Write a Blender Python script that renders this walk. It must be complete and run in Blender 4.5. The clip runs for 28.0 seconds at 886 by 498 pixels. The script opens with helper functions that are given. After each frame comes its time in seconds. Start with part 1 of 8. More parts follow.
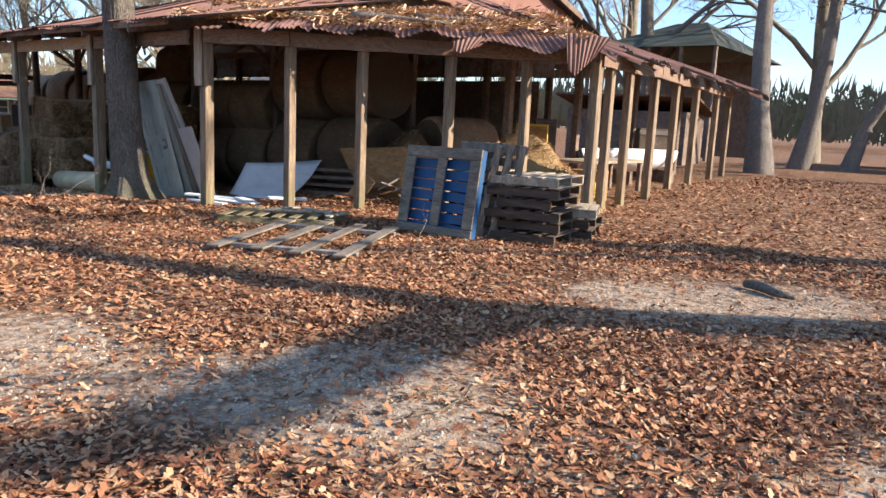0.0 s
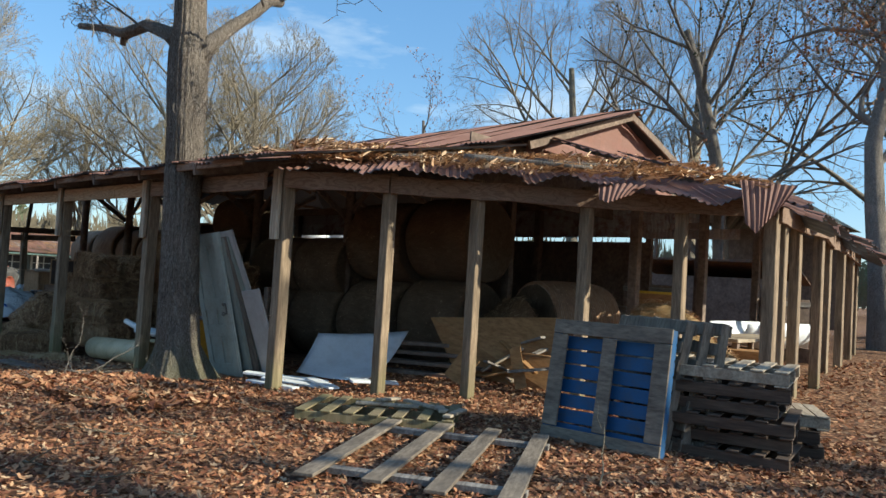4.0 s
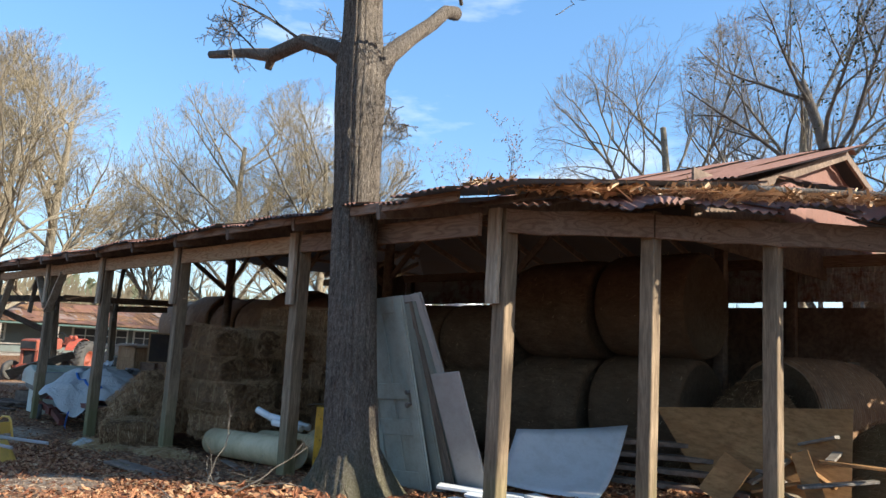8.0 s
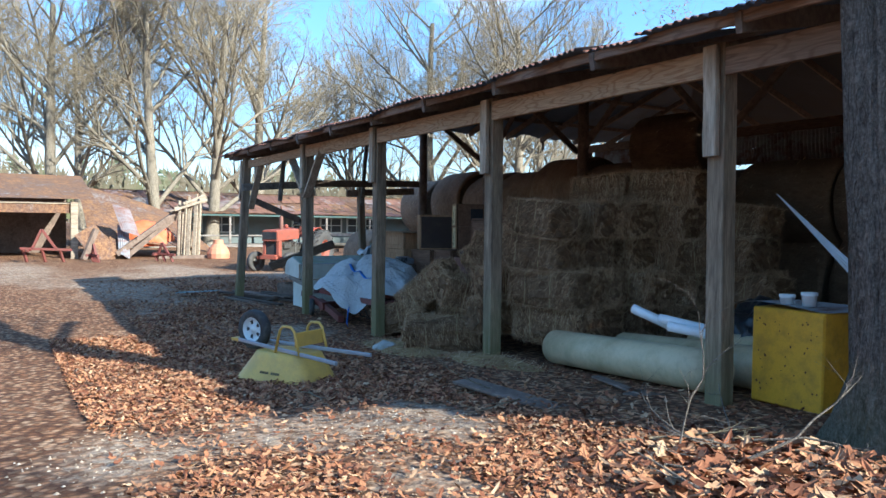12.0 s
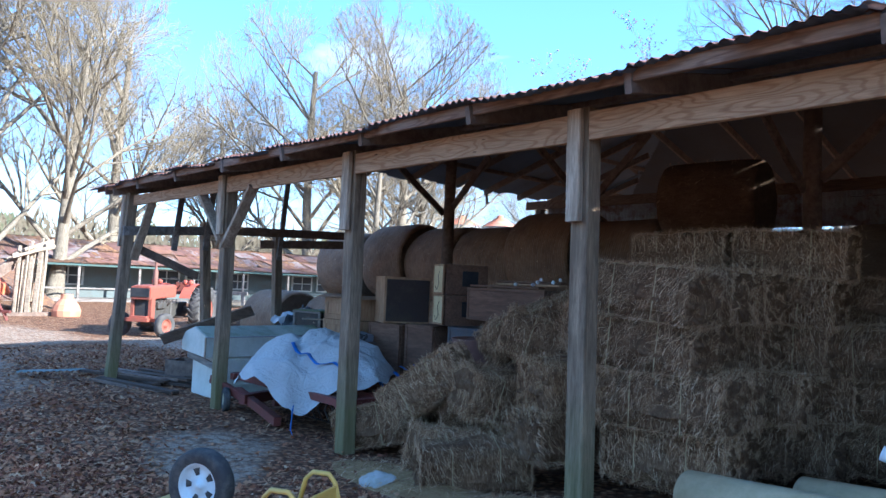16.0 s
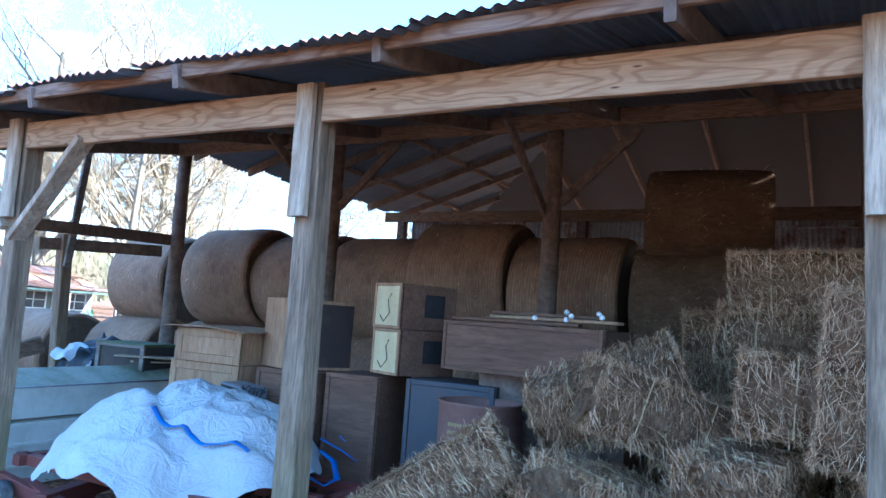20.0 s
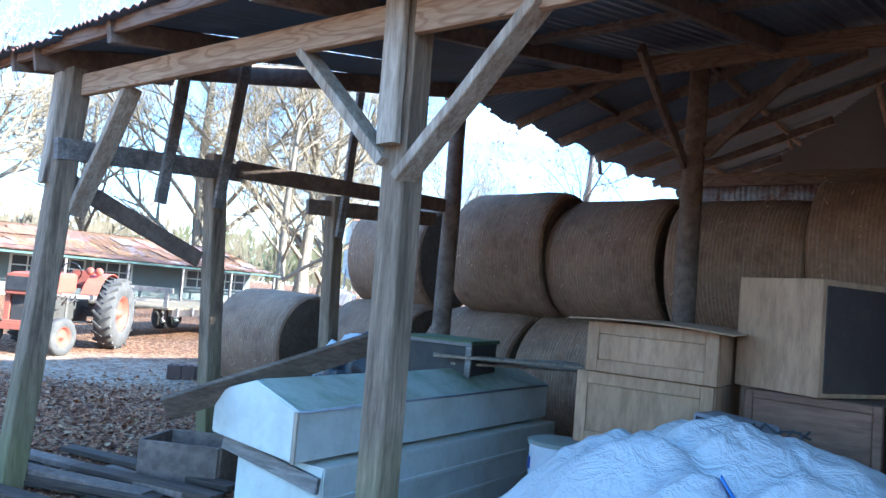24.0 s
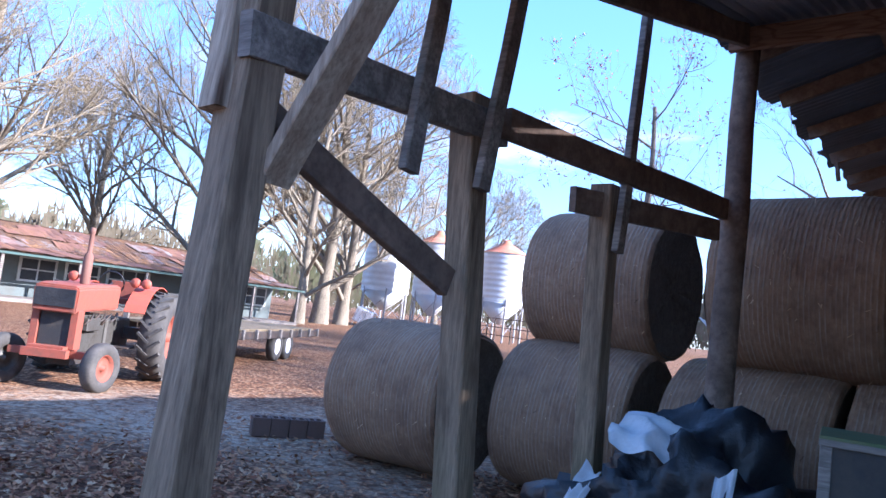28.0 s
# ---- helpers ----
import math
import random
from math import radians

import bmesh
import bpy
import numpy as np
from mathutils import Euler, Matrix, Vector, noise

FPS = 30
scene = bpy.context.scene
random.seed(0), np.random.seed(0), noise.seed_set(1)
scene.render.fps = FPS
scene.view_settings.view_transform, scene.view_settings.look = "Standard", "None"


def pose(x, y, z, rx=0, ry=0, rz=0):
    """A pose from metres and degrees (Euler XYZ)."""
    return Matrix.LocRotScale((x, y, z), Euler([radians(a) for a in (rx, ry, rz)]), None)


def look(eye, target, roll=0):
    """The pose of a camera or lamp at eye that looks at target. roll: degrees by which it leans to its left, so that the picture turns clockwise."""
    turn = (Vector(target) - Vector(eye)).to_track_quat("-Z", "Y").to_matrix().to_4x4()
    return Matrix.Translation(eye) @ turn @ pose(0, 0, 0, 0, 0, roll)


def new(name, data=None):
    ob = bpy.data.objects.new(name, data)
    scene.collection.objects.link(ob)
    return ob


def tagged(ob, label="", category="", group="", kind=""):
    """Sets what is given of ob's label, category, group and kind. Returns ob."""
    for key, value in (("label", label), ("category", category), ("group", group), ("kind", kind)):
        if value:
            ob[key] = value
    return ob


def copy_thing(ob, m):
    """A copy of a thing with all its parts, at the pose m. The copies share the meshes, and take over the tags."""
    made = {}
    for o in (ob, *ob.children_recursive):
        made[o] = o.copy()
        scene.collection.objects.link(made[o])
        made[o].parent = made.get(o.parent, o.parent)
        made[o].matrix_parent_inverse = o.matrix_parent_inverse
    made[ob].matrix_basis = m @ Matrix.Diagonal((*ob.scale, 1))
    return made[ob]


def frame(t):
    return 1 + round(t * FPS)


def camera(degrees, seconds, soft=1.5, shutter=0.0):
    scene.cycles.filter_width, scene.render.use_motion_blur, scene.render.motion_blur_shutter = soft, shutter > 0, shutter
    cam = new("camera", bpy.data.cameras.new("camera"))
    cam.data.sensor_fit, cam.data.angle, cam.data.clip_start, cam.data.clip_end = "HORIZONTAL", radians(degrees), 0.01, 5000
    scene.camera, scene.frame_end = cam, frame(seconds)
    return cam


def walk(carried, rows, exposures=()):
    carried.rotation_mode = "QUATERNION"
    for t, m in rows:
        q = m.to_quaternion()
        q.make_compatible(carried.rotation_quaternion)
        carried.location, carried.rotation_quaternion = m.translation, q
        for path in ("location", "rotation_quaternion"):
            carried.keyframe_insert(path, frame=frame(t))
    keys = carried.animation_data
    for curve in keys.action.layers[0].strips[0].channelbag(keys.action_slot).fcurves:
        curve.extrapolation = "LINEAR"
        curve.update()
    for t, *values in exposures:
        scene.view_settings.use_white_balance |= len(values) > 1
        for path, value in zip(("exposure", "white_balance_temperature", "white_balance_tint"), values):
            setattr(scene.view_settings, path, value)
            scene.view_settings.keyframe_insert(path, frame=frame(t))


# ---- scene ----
cam = camera(61.9, 28.0)
METRES, EYE, TILT, LEAN, TURN = 23.3, 1.42, 0.0, 0.0, 38.4
ROWS = [
    (0.0, 0.0, 0.0, 0.0, 0.46, -9.88, -2.61),
    (0.5, -0.0067, 0.01, 0.0004, 3.45, -8.58, -2.52),
    (1.0, -0.0138, 0.0247, -0.0006, 5.64, -7.74, -2.58),
    (1.5, -0.0194, 0.0352, -0.0013, 6.17, -5.87, -2.73),
    (2.0, -0.028, 0.0478, -0.0, 7.51, -2.88, -2.82),
    (2.5, -0.0373, 0.0638, 0.0004, 9.31, 0.79, -3.54),
    (3.0, -0.0439, 0.0745, 0.0008, 8.06, 3.36, -4.97),
    (3.5, -0.0482, 0.0907, -0.0016, 4.41, 1.3, -4.66),
    (5.5, -0.0785, 0.1445, -0.0017, 1.76, 7.87, -2.12),
    (6.0, -0.0911, 0.1558, -0.0016, 3.61, 8.03, -3.09),
    (6.5, -0.1015, 0.1665, -0.0015, 3.35, 8.38, -3.22),
    (7.0, -0.1173, 0.1798, -0.0038, 5.42, 8.89, -2.92),
    (7.5, -0.1334, 0.1899, -0.0034, 6.45, 8.8, -3.04),
    (8.0, -0.1434, 0.2022, -0.0039, 6.97, 7.82, -3.32),
    (8.5, -0.1565, 0.218, -0.0047, 7.75, 6.9, -3.39),
    (9.0, -0.1676, 0.2287, -0.0049, 7.55, 6.42, -3.9),
    (9.5, -0.1811, 0.2388, -0.0048, 9.29, 5.2, -3.68),
    (10.0, -0.1966, 0.2528, -0.0062, 12.91, 3.26, -2.83),
    (10.5, -0.2124, 0.262, -0.0086, 15.65, 0.93, -1.91),
    (11.0, -0.2269, 0.2717, -0.0093, 18.42, -1.21, -0.28),
    (11.5, -0.2438, 0.2858, -0.0094, 20.69, -2.88, 0.83),
    (12.0, -0.2572, 0.2965, -0.0087, 20.83, -2.02, -0.79),
    (12.5, -0.2695, 0.3095, -0.0095, 20.88, -1.69, -1.22),
    (13.0, -0.2832, 0.3243, -0.0078, 19.47, -0.41, -0.32),
    (13.5, -0.2965, 0.3351, -0.0062, 15.3, 3.06, 0.15),
    (15.5, -0.3494, 0.3893, -0.0074, 10.37, 3.93, -2.1),
    (16.0, -0.3624, 0.4021, -0.0065, 10.02, 2.82, -2.53),
    (16.5, -0.3719, 0.4174, -0.0087, 5.25, 1.25, -3.25),
    (17.0, -0.3785, 0.4332, -0.0077, 1.39, 2.1, -2.1),
    (17.5, -0.3863, 0.4482, -0.0066, -3.13, 2.05, -1.54),
    (18.0, -0.3964, 0.4629, -0.0066, -7.87, 2.12, -1.75),
    (18.5, -0.4068, 0.4783, -0.0076, -9.35, 3.3, -2.18),
    (19.0, -0.4238, 0.4922, -0.0069, -9.61, 5.73, -2.77),
    (19.5, -0.4351, 0.5045, -0.0049, -9.41, 6.18, -3.06),
    (20.0, -0.4522, 0.5224, -0.008, -9.35, 5.73, -4.07),
    (20.5, -0.4655, 0.5302, -0.0058, -12.35, 11.09, -5.84),
    (21.0, -0.4757, 0.5438, -0.0072, -9.55, 7.24, -2.51),
    (21.5, -0.4891, 0.5591, -0.0099, -8.42, 4.7, -2.27),
    (23.5, -0.5361, 0.6195, -0.0139, -2.84, 2.43, -5.5),
    (24.0, -0.543, 0.6333, -0.0138, -0.19, 3.76, -4.89),
    (24.5, -0.5554, 0.6491, -0.0124, 2.37, 4.42, -3.83),
    (25.0, -0.5664, 0.6615, -0.0127, 2.15, 4.87, -3.4),
    (25.5, -0.5766, 0.6747, -0.0137, 2.58, 4.65, -3.29),
    (26.0, -0.5921, 0.6905, -0.014, 3.73, 4.86, -3.4),
    (26.5, -0.6028, 0.7036, -0.0145, 2.93, 5.24, -4.66),
    (27.0, -0.6119, 0.7196, -0.0156, 2.66, 4.37, -5.89),
    (27.5, -0.6231, 0.7383, -0.0164, 1.8, 4.69, -6.72),
    (28.0, -0.6303, 0.7541, -0.0142, -0.28, 5.23, -6.99),
]
EXPOSURES = [(0.0, 1.3, 6600, 12), (2.0, 1.0, 6300, 8), (3.0, 0.7, 6200, 0), (6.0, 0.85, 6600, 0), (7.0, 1.05, 6600, 3), (9.0, 1.15, 6200, 6), (11.0, 1.35, 5700, 2), (13.0, 1.45, 5550, 2),
             (16.0, 1.9, 5250, 8), (17.0, 2.3, 5250, 8), (18.0, 2.75, 5250, 6), (20.0, 3.15, 5050, 4), (21.5, 2.95, 5050, 4), (24.0, 2.8, 5250, 3), (25.0, 2.45, 5150, 5), (28.0, 1.9, 5350, 20)]
walk(cam, [(t, pose(0, 0, EYE, TILT, LEAN, TURN) @ pose(METRES * x, METRES * y, METRES * z, 90 + pitch, roll, yaw)) for t, x, y, z, yaw, pitch, roll in ROWS],
     exposures=EXPOSURES)

# ---- light ----
SUN_FROM = Vector((0.90, 0.42, 0.0)).normalized()
SUN_HIGH = radians(27)
sun = new("sun", bpy.data.lights.new("sun", "SUN"))
sun.data.energy, sun.data.angle, sun.data.color = 5.0, radians(0.6), (1.0, 0.91, 0.78)
sun.matrix_world = look(Vector((0, 0, 0)), -(SUN_FROM * math.cos(SUN_HIGH) + Vector((0, 0, math.sin(SUN_HIGH)))))
world = bpy.data.worlds.new("sky")
scene.world = world
world.use_nodes = True
wn = world.node_tree.nodes
wn.clear()
wl = world.node_tree.links
sky = wn.new("ShaderNodeTexSky")
sky.sky_type, sky.sun_disc = "NISHITA", False
sky.sun_elevation, sky.sun_rotation = SUN_HIGH, math.atan2(SUN_FROM.x, SUN_FROM.y)
sky.air_density, sky.dust_density, sky.ozone_density = 1.0, 0.6, 2.0
wtc = wn.new("ShaderNodeTexCoord")
wmap = wn.new("ShaderNodeMapping")
wmap.inputs["Scale"].default_value = (1.0, 1.0, 3.6)
wl.new(wtc.outputs["Generated"], wmap.inputs["Vector"])
wnoise = wn.new("ShaderNodeTexNoise")
wnoise.inputs["Scale"].default_value, wnoise.inputs["Detail"].default_value = 2.6, 7
wnoise.inputs["Roughness"].default_value = 0.56
wl.new(wmap.outputs["Vector"], wnoise.inputs["Vector"])
wramp = wn.new("ShaderNodeValToRGB")
wramp.color_ramp.elements[0].position, wramp.color_ramp.elements[1].position = 0.58, 0.76
wramp.color_ramp.elements[0].color, wramp.color_ramp.elements[1].color = (0, 0, 0, 1), (0.75, 0.75, 0.75, 1)
wl.new(wnoise.outputs["Fac"], wramp.inputs["Fac"])
wmix = wn.new("ShaderNodeMix")
wmix.data_type = "RGBA"
wmix.inputs["B"].default_value = (4.3, 4.5, 4.8, 1)
wl.new(wramp.outputs["Color"], wmix.inputs["Factor"])
whs = wn.new("ShaderNodeHueSaturation")
whs.inputs["Saturation"].default_value = 1.5
wgam = wn.new("ShaderNodeGamma")
wgam.inputs["Gamma"].default_value = 0.56
wl.new(sky.outputs["Color"], wgam.inputs["Color"])
wl.new(wgam.outputs["Color"], whs.inputs["Color"])
wtint = wn.new("ShaderNodeMix")
wtint.data_type, wtint.blend_type = "RGBA", "MULTIPLY"
wtint.inputs["Factor"].default_value = 1.0
wtint.inputs["B"].default_value = (1.2, 1.36, 1.62, 1)
wl.new(whs.outputs["Color"], wtint.inputs["A"])
wl.new(wtint.outputs["Result"], wmix.inputs["A"])
wbg = wn.new("ShaderNodeBackground")
wbg.inputs["Strength"].default_value = 0.15
wl.new(wmix.outputs["Result"], wbg.inputs["Color"])
wout = wn.new("ShaderNodeOutputWorld")
wl.new(wbg.outputs["Background"], wout.inputs["Surface"])

# ---- helpers for meshes ----
def V(*a):
    return Vector(a)


def smooth(e0, e1, v):
    s = min(1.0, max(0.0, (v - e0) / (e1 - e0)))
    return s * s * (3 - 2 * s)


def ground_z(x, y):
    """The lie of the land: falling to the west end of the barn, rising a little to the north-east."""
    z = -0.42 * smooth(-9.0, -19.0, x) if x < -9 else 0.0
    z += 0.26 * smooth(8.5, 16.0, y) * smooth(-13.0, -7.0, x)
    return z + 0.025 * noise.noise((x * 0.5, y * 0.5, 3.1)) + 0.01 * noise.noise((x * 2.1, y * 2.1, 7.7))


BARE = ((-4.6, 1.6, 1.3, 0.9), (-2.6, 2.7, 1.1, 0.9), (-1.6, 6.6, 1.1, 1.3), (0.4, 3.6, 1.2, 1.6), (-2.6, 5.9, 0.5, 0.4), (-13.8, 3.3, 0.9, 0.6), (-13.5, 4.3, 0.9, 0.4), (-13.6, 2.3, 0.9, 0.4), (-12.1, 3.5, 0.6, 0.4), (-18.6, 5.0, 0.7, 0.35),
        (-27.5, 4.2, 5.0, 1.3), (-29.5, 9.4, 3.0, 1.6), (-33.5, 6.5, 4.0, 1.6), (-29.0, 12.0, 2.5, 1.2), (-19.6, 5.5, 0.9, 0.5), (-35, 2, 6, 1.2))


def bareness(x, y):
    """How far the ground is bare gravel and sand, 0 to 1."""
    b = 0.10 + 0.35 * noise.noise((x * 0.55, y * 0.55, 9.0))
    for cx, cy, rx, ry in BARE:
        b += 0.75 * math.exp(-(((x - cx) / rx) ** 2 + ((y - cy) / ry) ** 2))
    return min(1.0, max(0.0, b))


def mesh_ob(name, bm, mat, flat=True):
    me = bpy.data.meshes.new(name)
    bm.to_mesh(me)
    bm.free()
    if not flat:
        me.polygons.foreach_set("use_smooth", [True] * len(me.polygons))
    for m in (mat if isinstance(mat, (list, tuple)) else [mat]):
        me.materials.append(m)
    return new(name, me)


def part(name, bm, mat, parent=None, label="", flat=True):
    ob = mesh_ob(name, bm, mat, flat)
    ob.parent = parent
    if label:
        tagged(ob, label)
    return ob


def thing(name, at, label, category, group="", kind="", turn=0.0):
    """An Empty at a thing's base; its parts are built in the thing's own axes."""
    e = new(name)
    e.empty_display_size = 0.1
    e.matrix_world = pose(*at, 0, 0, turn)
    return tagged(e, label, category, group, kind)


def share(name, data, parent, m):
    """A piece of its own on a mesh that alike pieces share."""
    ob = new(name, data)
    ob.parent = parent
    ob.matrix_basis = m
    return ob


def bx(bm, c, s, r=(0, 0, 0), bevel=0.0, jit=0.0):
    """A box with centre, size and turn in degrees."""
    m = pose(*c, *r) @ Matrix.Diagonal((*s, 1))
    g = bmesh.ops.create_cube(bm, size=1, matrix=m)["verts"]
    if jit:
        for v in g:
            v.co += Vector((random.uniform(-jit, jit), random.uniform(-jit, jit), random.uniform(-jit, jit)))
    if bevel:
        es = list({e for v in g for e in v.link_edges})
        bmesh.ops.bevel(bm, geom=es, offset=bevel, segments=1, affect="EDGES")
    return g


def axes(a, b, up=(0, 0, 1)):
    d = (Vector(b) - Vector(a)).normalized()
    s = d.cross(Vector(up))
    s = s.normalized() if s.length > 1e-4 else Vector((1, 0, 0))
    return d, s, s.cross(d)


def plank(bm, a, b, w, h, up=(0, 0, 1), bevel=0.006, wav=0.0, steps=1):
    """A timber of width w and height h from a to b, slightly uneven."""
    a, b = Vector(a), Vector(b)
    d, s, u = axes(a, b, up)
    rings = []
    for i in range(steps + 1):
        p = a.lerp(b, i / steps)
        off = s * random.uniform(-wav, wav) + u * random.uniform(-wav, wav)
        k = bevel
        pts = [(-w / 2 + k, -h / 2), (w / 2 - k, -h / 2), (w / 2, -h / 2 + k), (w / 2, h / 2 - k), (w / 2 - k, h / 2), (-w / 2 + k, h / 2), (-w / 2, h / 2 - k), (-w / 2, -h / 2 + k)]
        rings.append([bm.verts.new(p + off + s * x + u * y) for x, y in pts])
    for r0, r1 in zip(rings, rings[1:]):
        for i in range(8):
            bm.faces.new((r0[i], r0[(i + 1) % 8], r1[(i + 1) % 8], r1[i]))
    bm.faces.new(list(reversed(rings[0])))
    bm.faces.new(rings[-1])


def tube(bm, pts, radii, n=8, cap=True):
    """A round tube along points."""
    rings = []
    pts = [Vector(p) for p in pts]
    ref = Vector((0.3, 0.2, 0.93))
    for i, p in enumerate(pts):
        d = (pts[min(i + 1, len(pts) - 1)] - pts[max(i - 1, 0)]).normalized()
        s = d.cross(ref)
        s = s.normalized() if s.length > 0.05 else d.cross(Vector((1, 0, 0))).normalized()
        u = s.cross(d)
        r = radii[i] if isinstance(radii, (list, tuple)) else radii
        rings.append([bm.verts.new(p + (s * math.cos(2 * math.pi * k / n) + u * math.sin(2 * math.pi * k / n)) * r) for k in range(n)])
    for r0, r1 in zip(rings, rings[1:]):
        for k in range(n):
            bm.faces.new((r0[k], r1[k], r1[(k + 1) % n], r0[(k + 1) % n]))
    if cap:
        bm.faces.new(rings[0])
        bm.faces.new(list(reversed(rings[-1])))
    return rings


def lathe(bm, prof, n=24, m=None, close=False):
    """A turned shape about z from (radius, height) pairs."""
    m = m or Matrix.Identity(4)
    rings = [[bm.verts.new(m @ Vector((r * math.cos(2 * math.pi * k / n), r * math.sin(2 * math.pi * k / n), z))) for k in range(n)] for r, z in prof]
    for r0, r1 in zip(rings, rings[1:] + ([rings[0]] if close else [])):
        for k in range(n):
            bm.faces.new((r0[k], r0[(k + 1) % n], r1[(k + 1) % n], r1[k]))
    return rings


def grid(bm, nu, nv, f):
    vs = [[bm.verts.new(f(i / nu, j / nv)) for j in range(nv + 1)] for i in range(nu + 1)]
    for i in range(nu):
        for j in range(nv):
            bm.faces.new((vs[i][j], vs[i + 1][j], vs[i + 1][j + 1], vs[i][j + 1]))
    return vs


def data_mesh(name, verts, faces, mat, smooth_it=False):
    me = bpy.data.meshes.new(name)
    me.from_pydata(verts, [], faces)
    if smooth_it:
        me.polygons.foreach_set("use_smooth", [True] * len(me.polygons))
    me.materials.append(mat)
    return me


# ---- materials ----
class Mat:
    """A node material, put together line by line."""

    def __init__(self, name, rough=0.8, metal=0.0, spec=0.3):
        self.m = bpy.data.materials.new(name)
        self.m.use_nodes = True
        self.t = self.m.node_tree
        self.b = self.t.nodes["Principled BSDF"]
        self.b.inputs["Roughness"].default_value = rough
        self.b.inputs["Metallic"].default_value = metal
        self.b.inputs["Specular IOR Level"].default_value = spec
        self.co = self.n("ShaderNodeTexCoord").outputs["Object"]

    def n(self, kind, **props):
        node = self.t.nodes.new(kind)
        for k, v in props.items():
            node.inputs[k.replace("_", " ")].default_value = v
        return node

    def l(self, a, b):
        self.t.links.new(a, b)

    def world_co(self):
        self.co = self.n("ShaderNodeNewGeometry").outputs["Position"]

    def scaled(self, s, co=None):
        mp = self.n("ShaderNodeMapping", Scale=s if isinstance(s, tuple) else (s, s, s))
        self.l(co or self.co, mp.inputs["Vector"])
        return mp.outputs["Vector"]

    def noise(self, s, detail=4, rough=0.6, dist=0.0, co=None):
        nd = self.n("ShaderNodeTexNoise", Scale=1.0, Detail=detail, Roughness=rough, Distortion=dist)
        self.l(self.scaled(s, co), nd.inputs["Vector"])
        return nd.outputs["Fac"]

    def voro(self, s, feature="F1", out="Distance", rnd=1.0):
        nd = self.n("ShaderNodeTexVoronoi", Scale=1.0, Randomness=rnd)
        nd.feature = feature
        self.l(self.scaled(s), nd.inputs["Vector"])
        return nd.outputs[out]

    def ramp(self, fac, *stops):
        nd = self.n("ShaderNodeValToRGB")
        els = nd.color_ramp.elements
        while len(els) < len(stops):
            els.new(0.5)
        for e, (p, c) in zip(els, stops):
            e.position = p
            e.color = (*c, 1) if isinstance(c, (tuple, list)) else (c, c, c, 1)
        self.l(fac, nd.inputs["Fac"])
        return nd.outputs["Color"]

    def mix(self, fac, a, b, mode="MIX"):
        nd = self.n("ShaderNodeMix")
        nd.data_type, nd.blend_type = "RGBA", mode
        for sock, v in (("Factor", fac), ("A", a), ("B", b)):
            i = nd.inputs[sock]
            if hasattr(v, "is_linked"):
                self.l(v, i)
            elif sock == "Factor":
                i.default_value = v
            else:
                i.default_value = (*v, 1)
        return nd.outputs["Result"]

    def math(self, op, a, b=0.5):
        nd = self.n("ShaderNodeMath")
        nd.operation = op
        for i, v in ((0, a), (1, b)):
            if hasattr(v, "is_linked"):
                self.l(v, nd.inputs[i])
            else:
                nd.inputs[i].default_value = v
        return nd.outputs["Value"]

    def rnd(self):
        return self.n("ShaderNodeObjectInfo").outputs["Random"]

    def island(self):
        return self.n("ShaderNodeNewGeometry").outputs["Random Per Island"]

    def axis(self, k, co=None):
        s = self.n("ShaderNodeSeparateXYZ")
        self.l(co or self.co, s.inputs[0])
        return s.outputs[k]

    def color(self, c):
        if hasattr(c, "is_linked"):
            self.l(c, self.b.inputs["Base Color"])
        else:
            self.b.inputs["Base Color"].default_value = (*c, 1)

    def rough(self, f):
        self.l(f, self.b.inputs["Roughness"])

    def bump(self, h, dist=0.01, strength=1.0):
        nd = self.n("ShaderNodeBump", Strength=strength, Distance=dist)
        self.l(h, nd.inputs["Height"])
        self.l(nd.outputs["Normal"], self.b.inputs["Normal"])


def wood(name, light, dark, green=None, stretch=(14, 14, 1.2), knots=False, var=0.35, green_top=0.9):
    """Weathered timber: grain along the longest axis given by stretch, darker checks, stains; green growth near the ground."""
    M = Mat(name, 0.85)
    r = M.rnd()
    off = M.n("ShaderNodeVectorMath")
    off.operation = "ADD"
    comb = M.n("ShaderNodeCombineXYZ")
    M.l(M.math("MULTIPLY", r, 37.0), comb.inputs[0])
    M.l(M.math("MULTIPLY", r, 91.0), comb.inputs[2])
    M.l(M.co, off.inputs[0])
    M.l(comb.outputs[0], off.inputs[1])
    M.co0, M.co = M.co, off.outputs[0]
    g = M.noise(stretch, 6, 0.65, 0.6)
    fine = M.noise(tuple(v * 5 for v in stretch), 3, 0.7)
    blot = M.noise(1.7, 4, 0.6)
    c = M.ramp(g, (0.30, dark), (0.62, light))
    c = M.mix(M.ramp(fine, (0.35, 0.55), (0.6, 0.0)), c, tuple(v * 0.5 for v in dark))
    c = M.mix(M.ramp(blot, (0.4, 0.0), (0.75, var)), c, tuple(v * 0.55 for v in light))
    if knots:
        kn = M.voro(tuple(v * 0.22 for v in stretch), rnd=0.9)
        c = M.mix(M.ramp(kn, (0.03, 0.9), (0.09, 0.0)), c, (0.05, 0.025, 0.012))
    if green:
        z = M.axis(2, M.n("ShaderNodeNewGeometry").outputs["Position"])
        zz = M.math("ADD", z, M.math("MULTIPLY", M.noise(3.0, 4), 0.9))
        c = M.mix(M.ramp(zz, (0.25, 0.58), (green_top, 0.0)), c, green)
    M.color(c)
    M.bump(M.mix(0.5, g, fine), 0.006, 0.7)
    return M.m


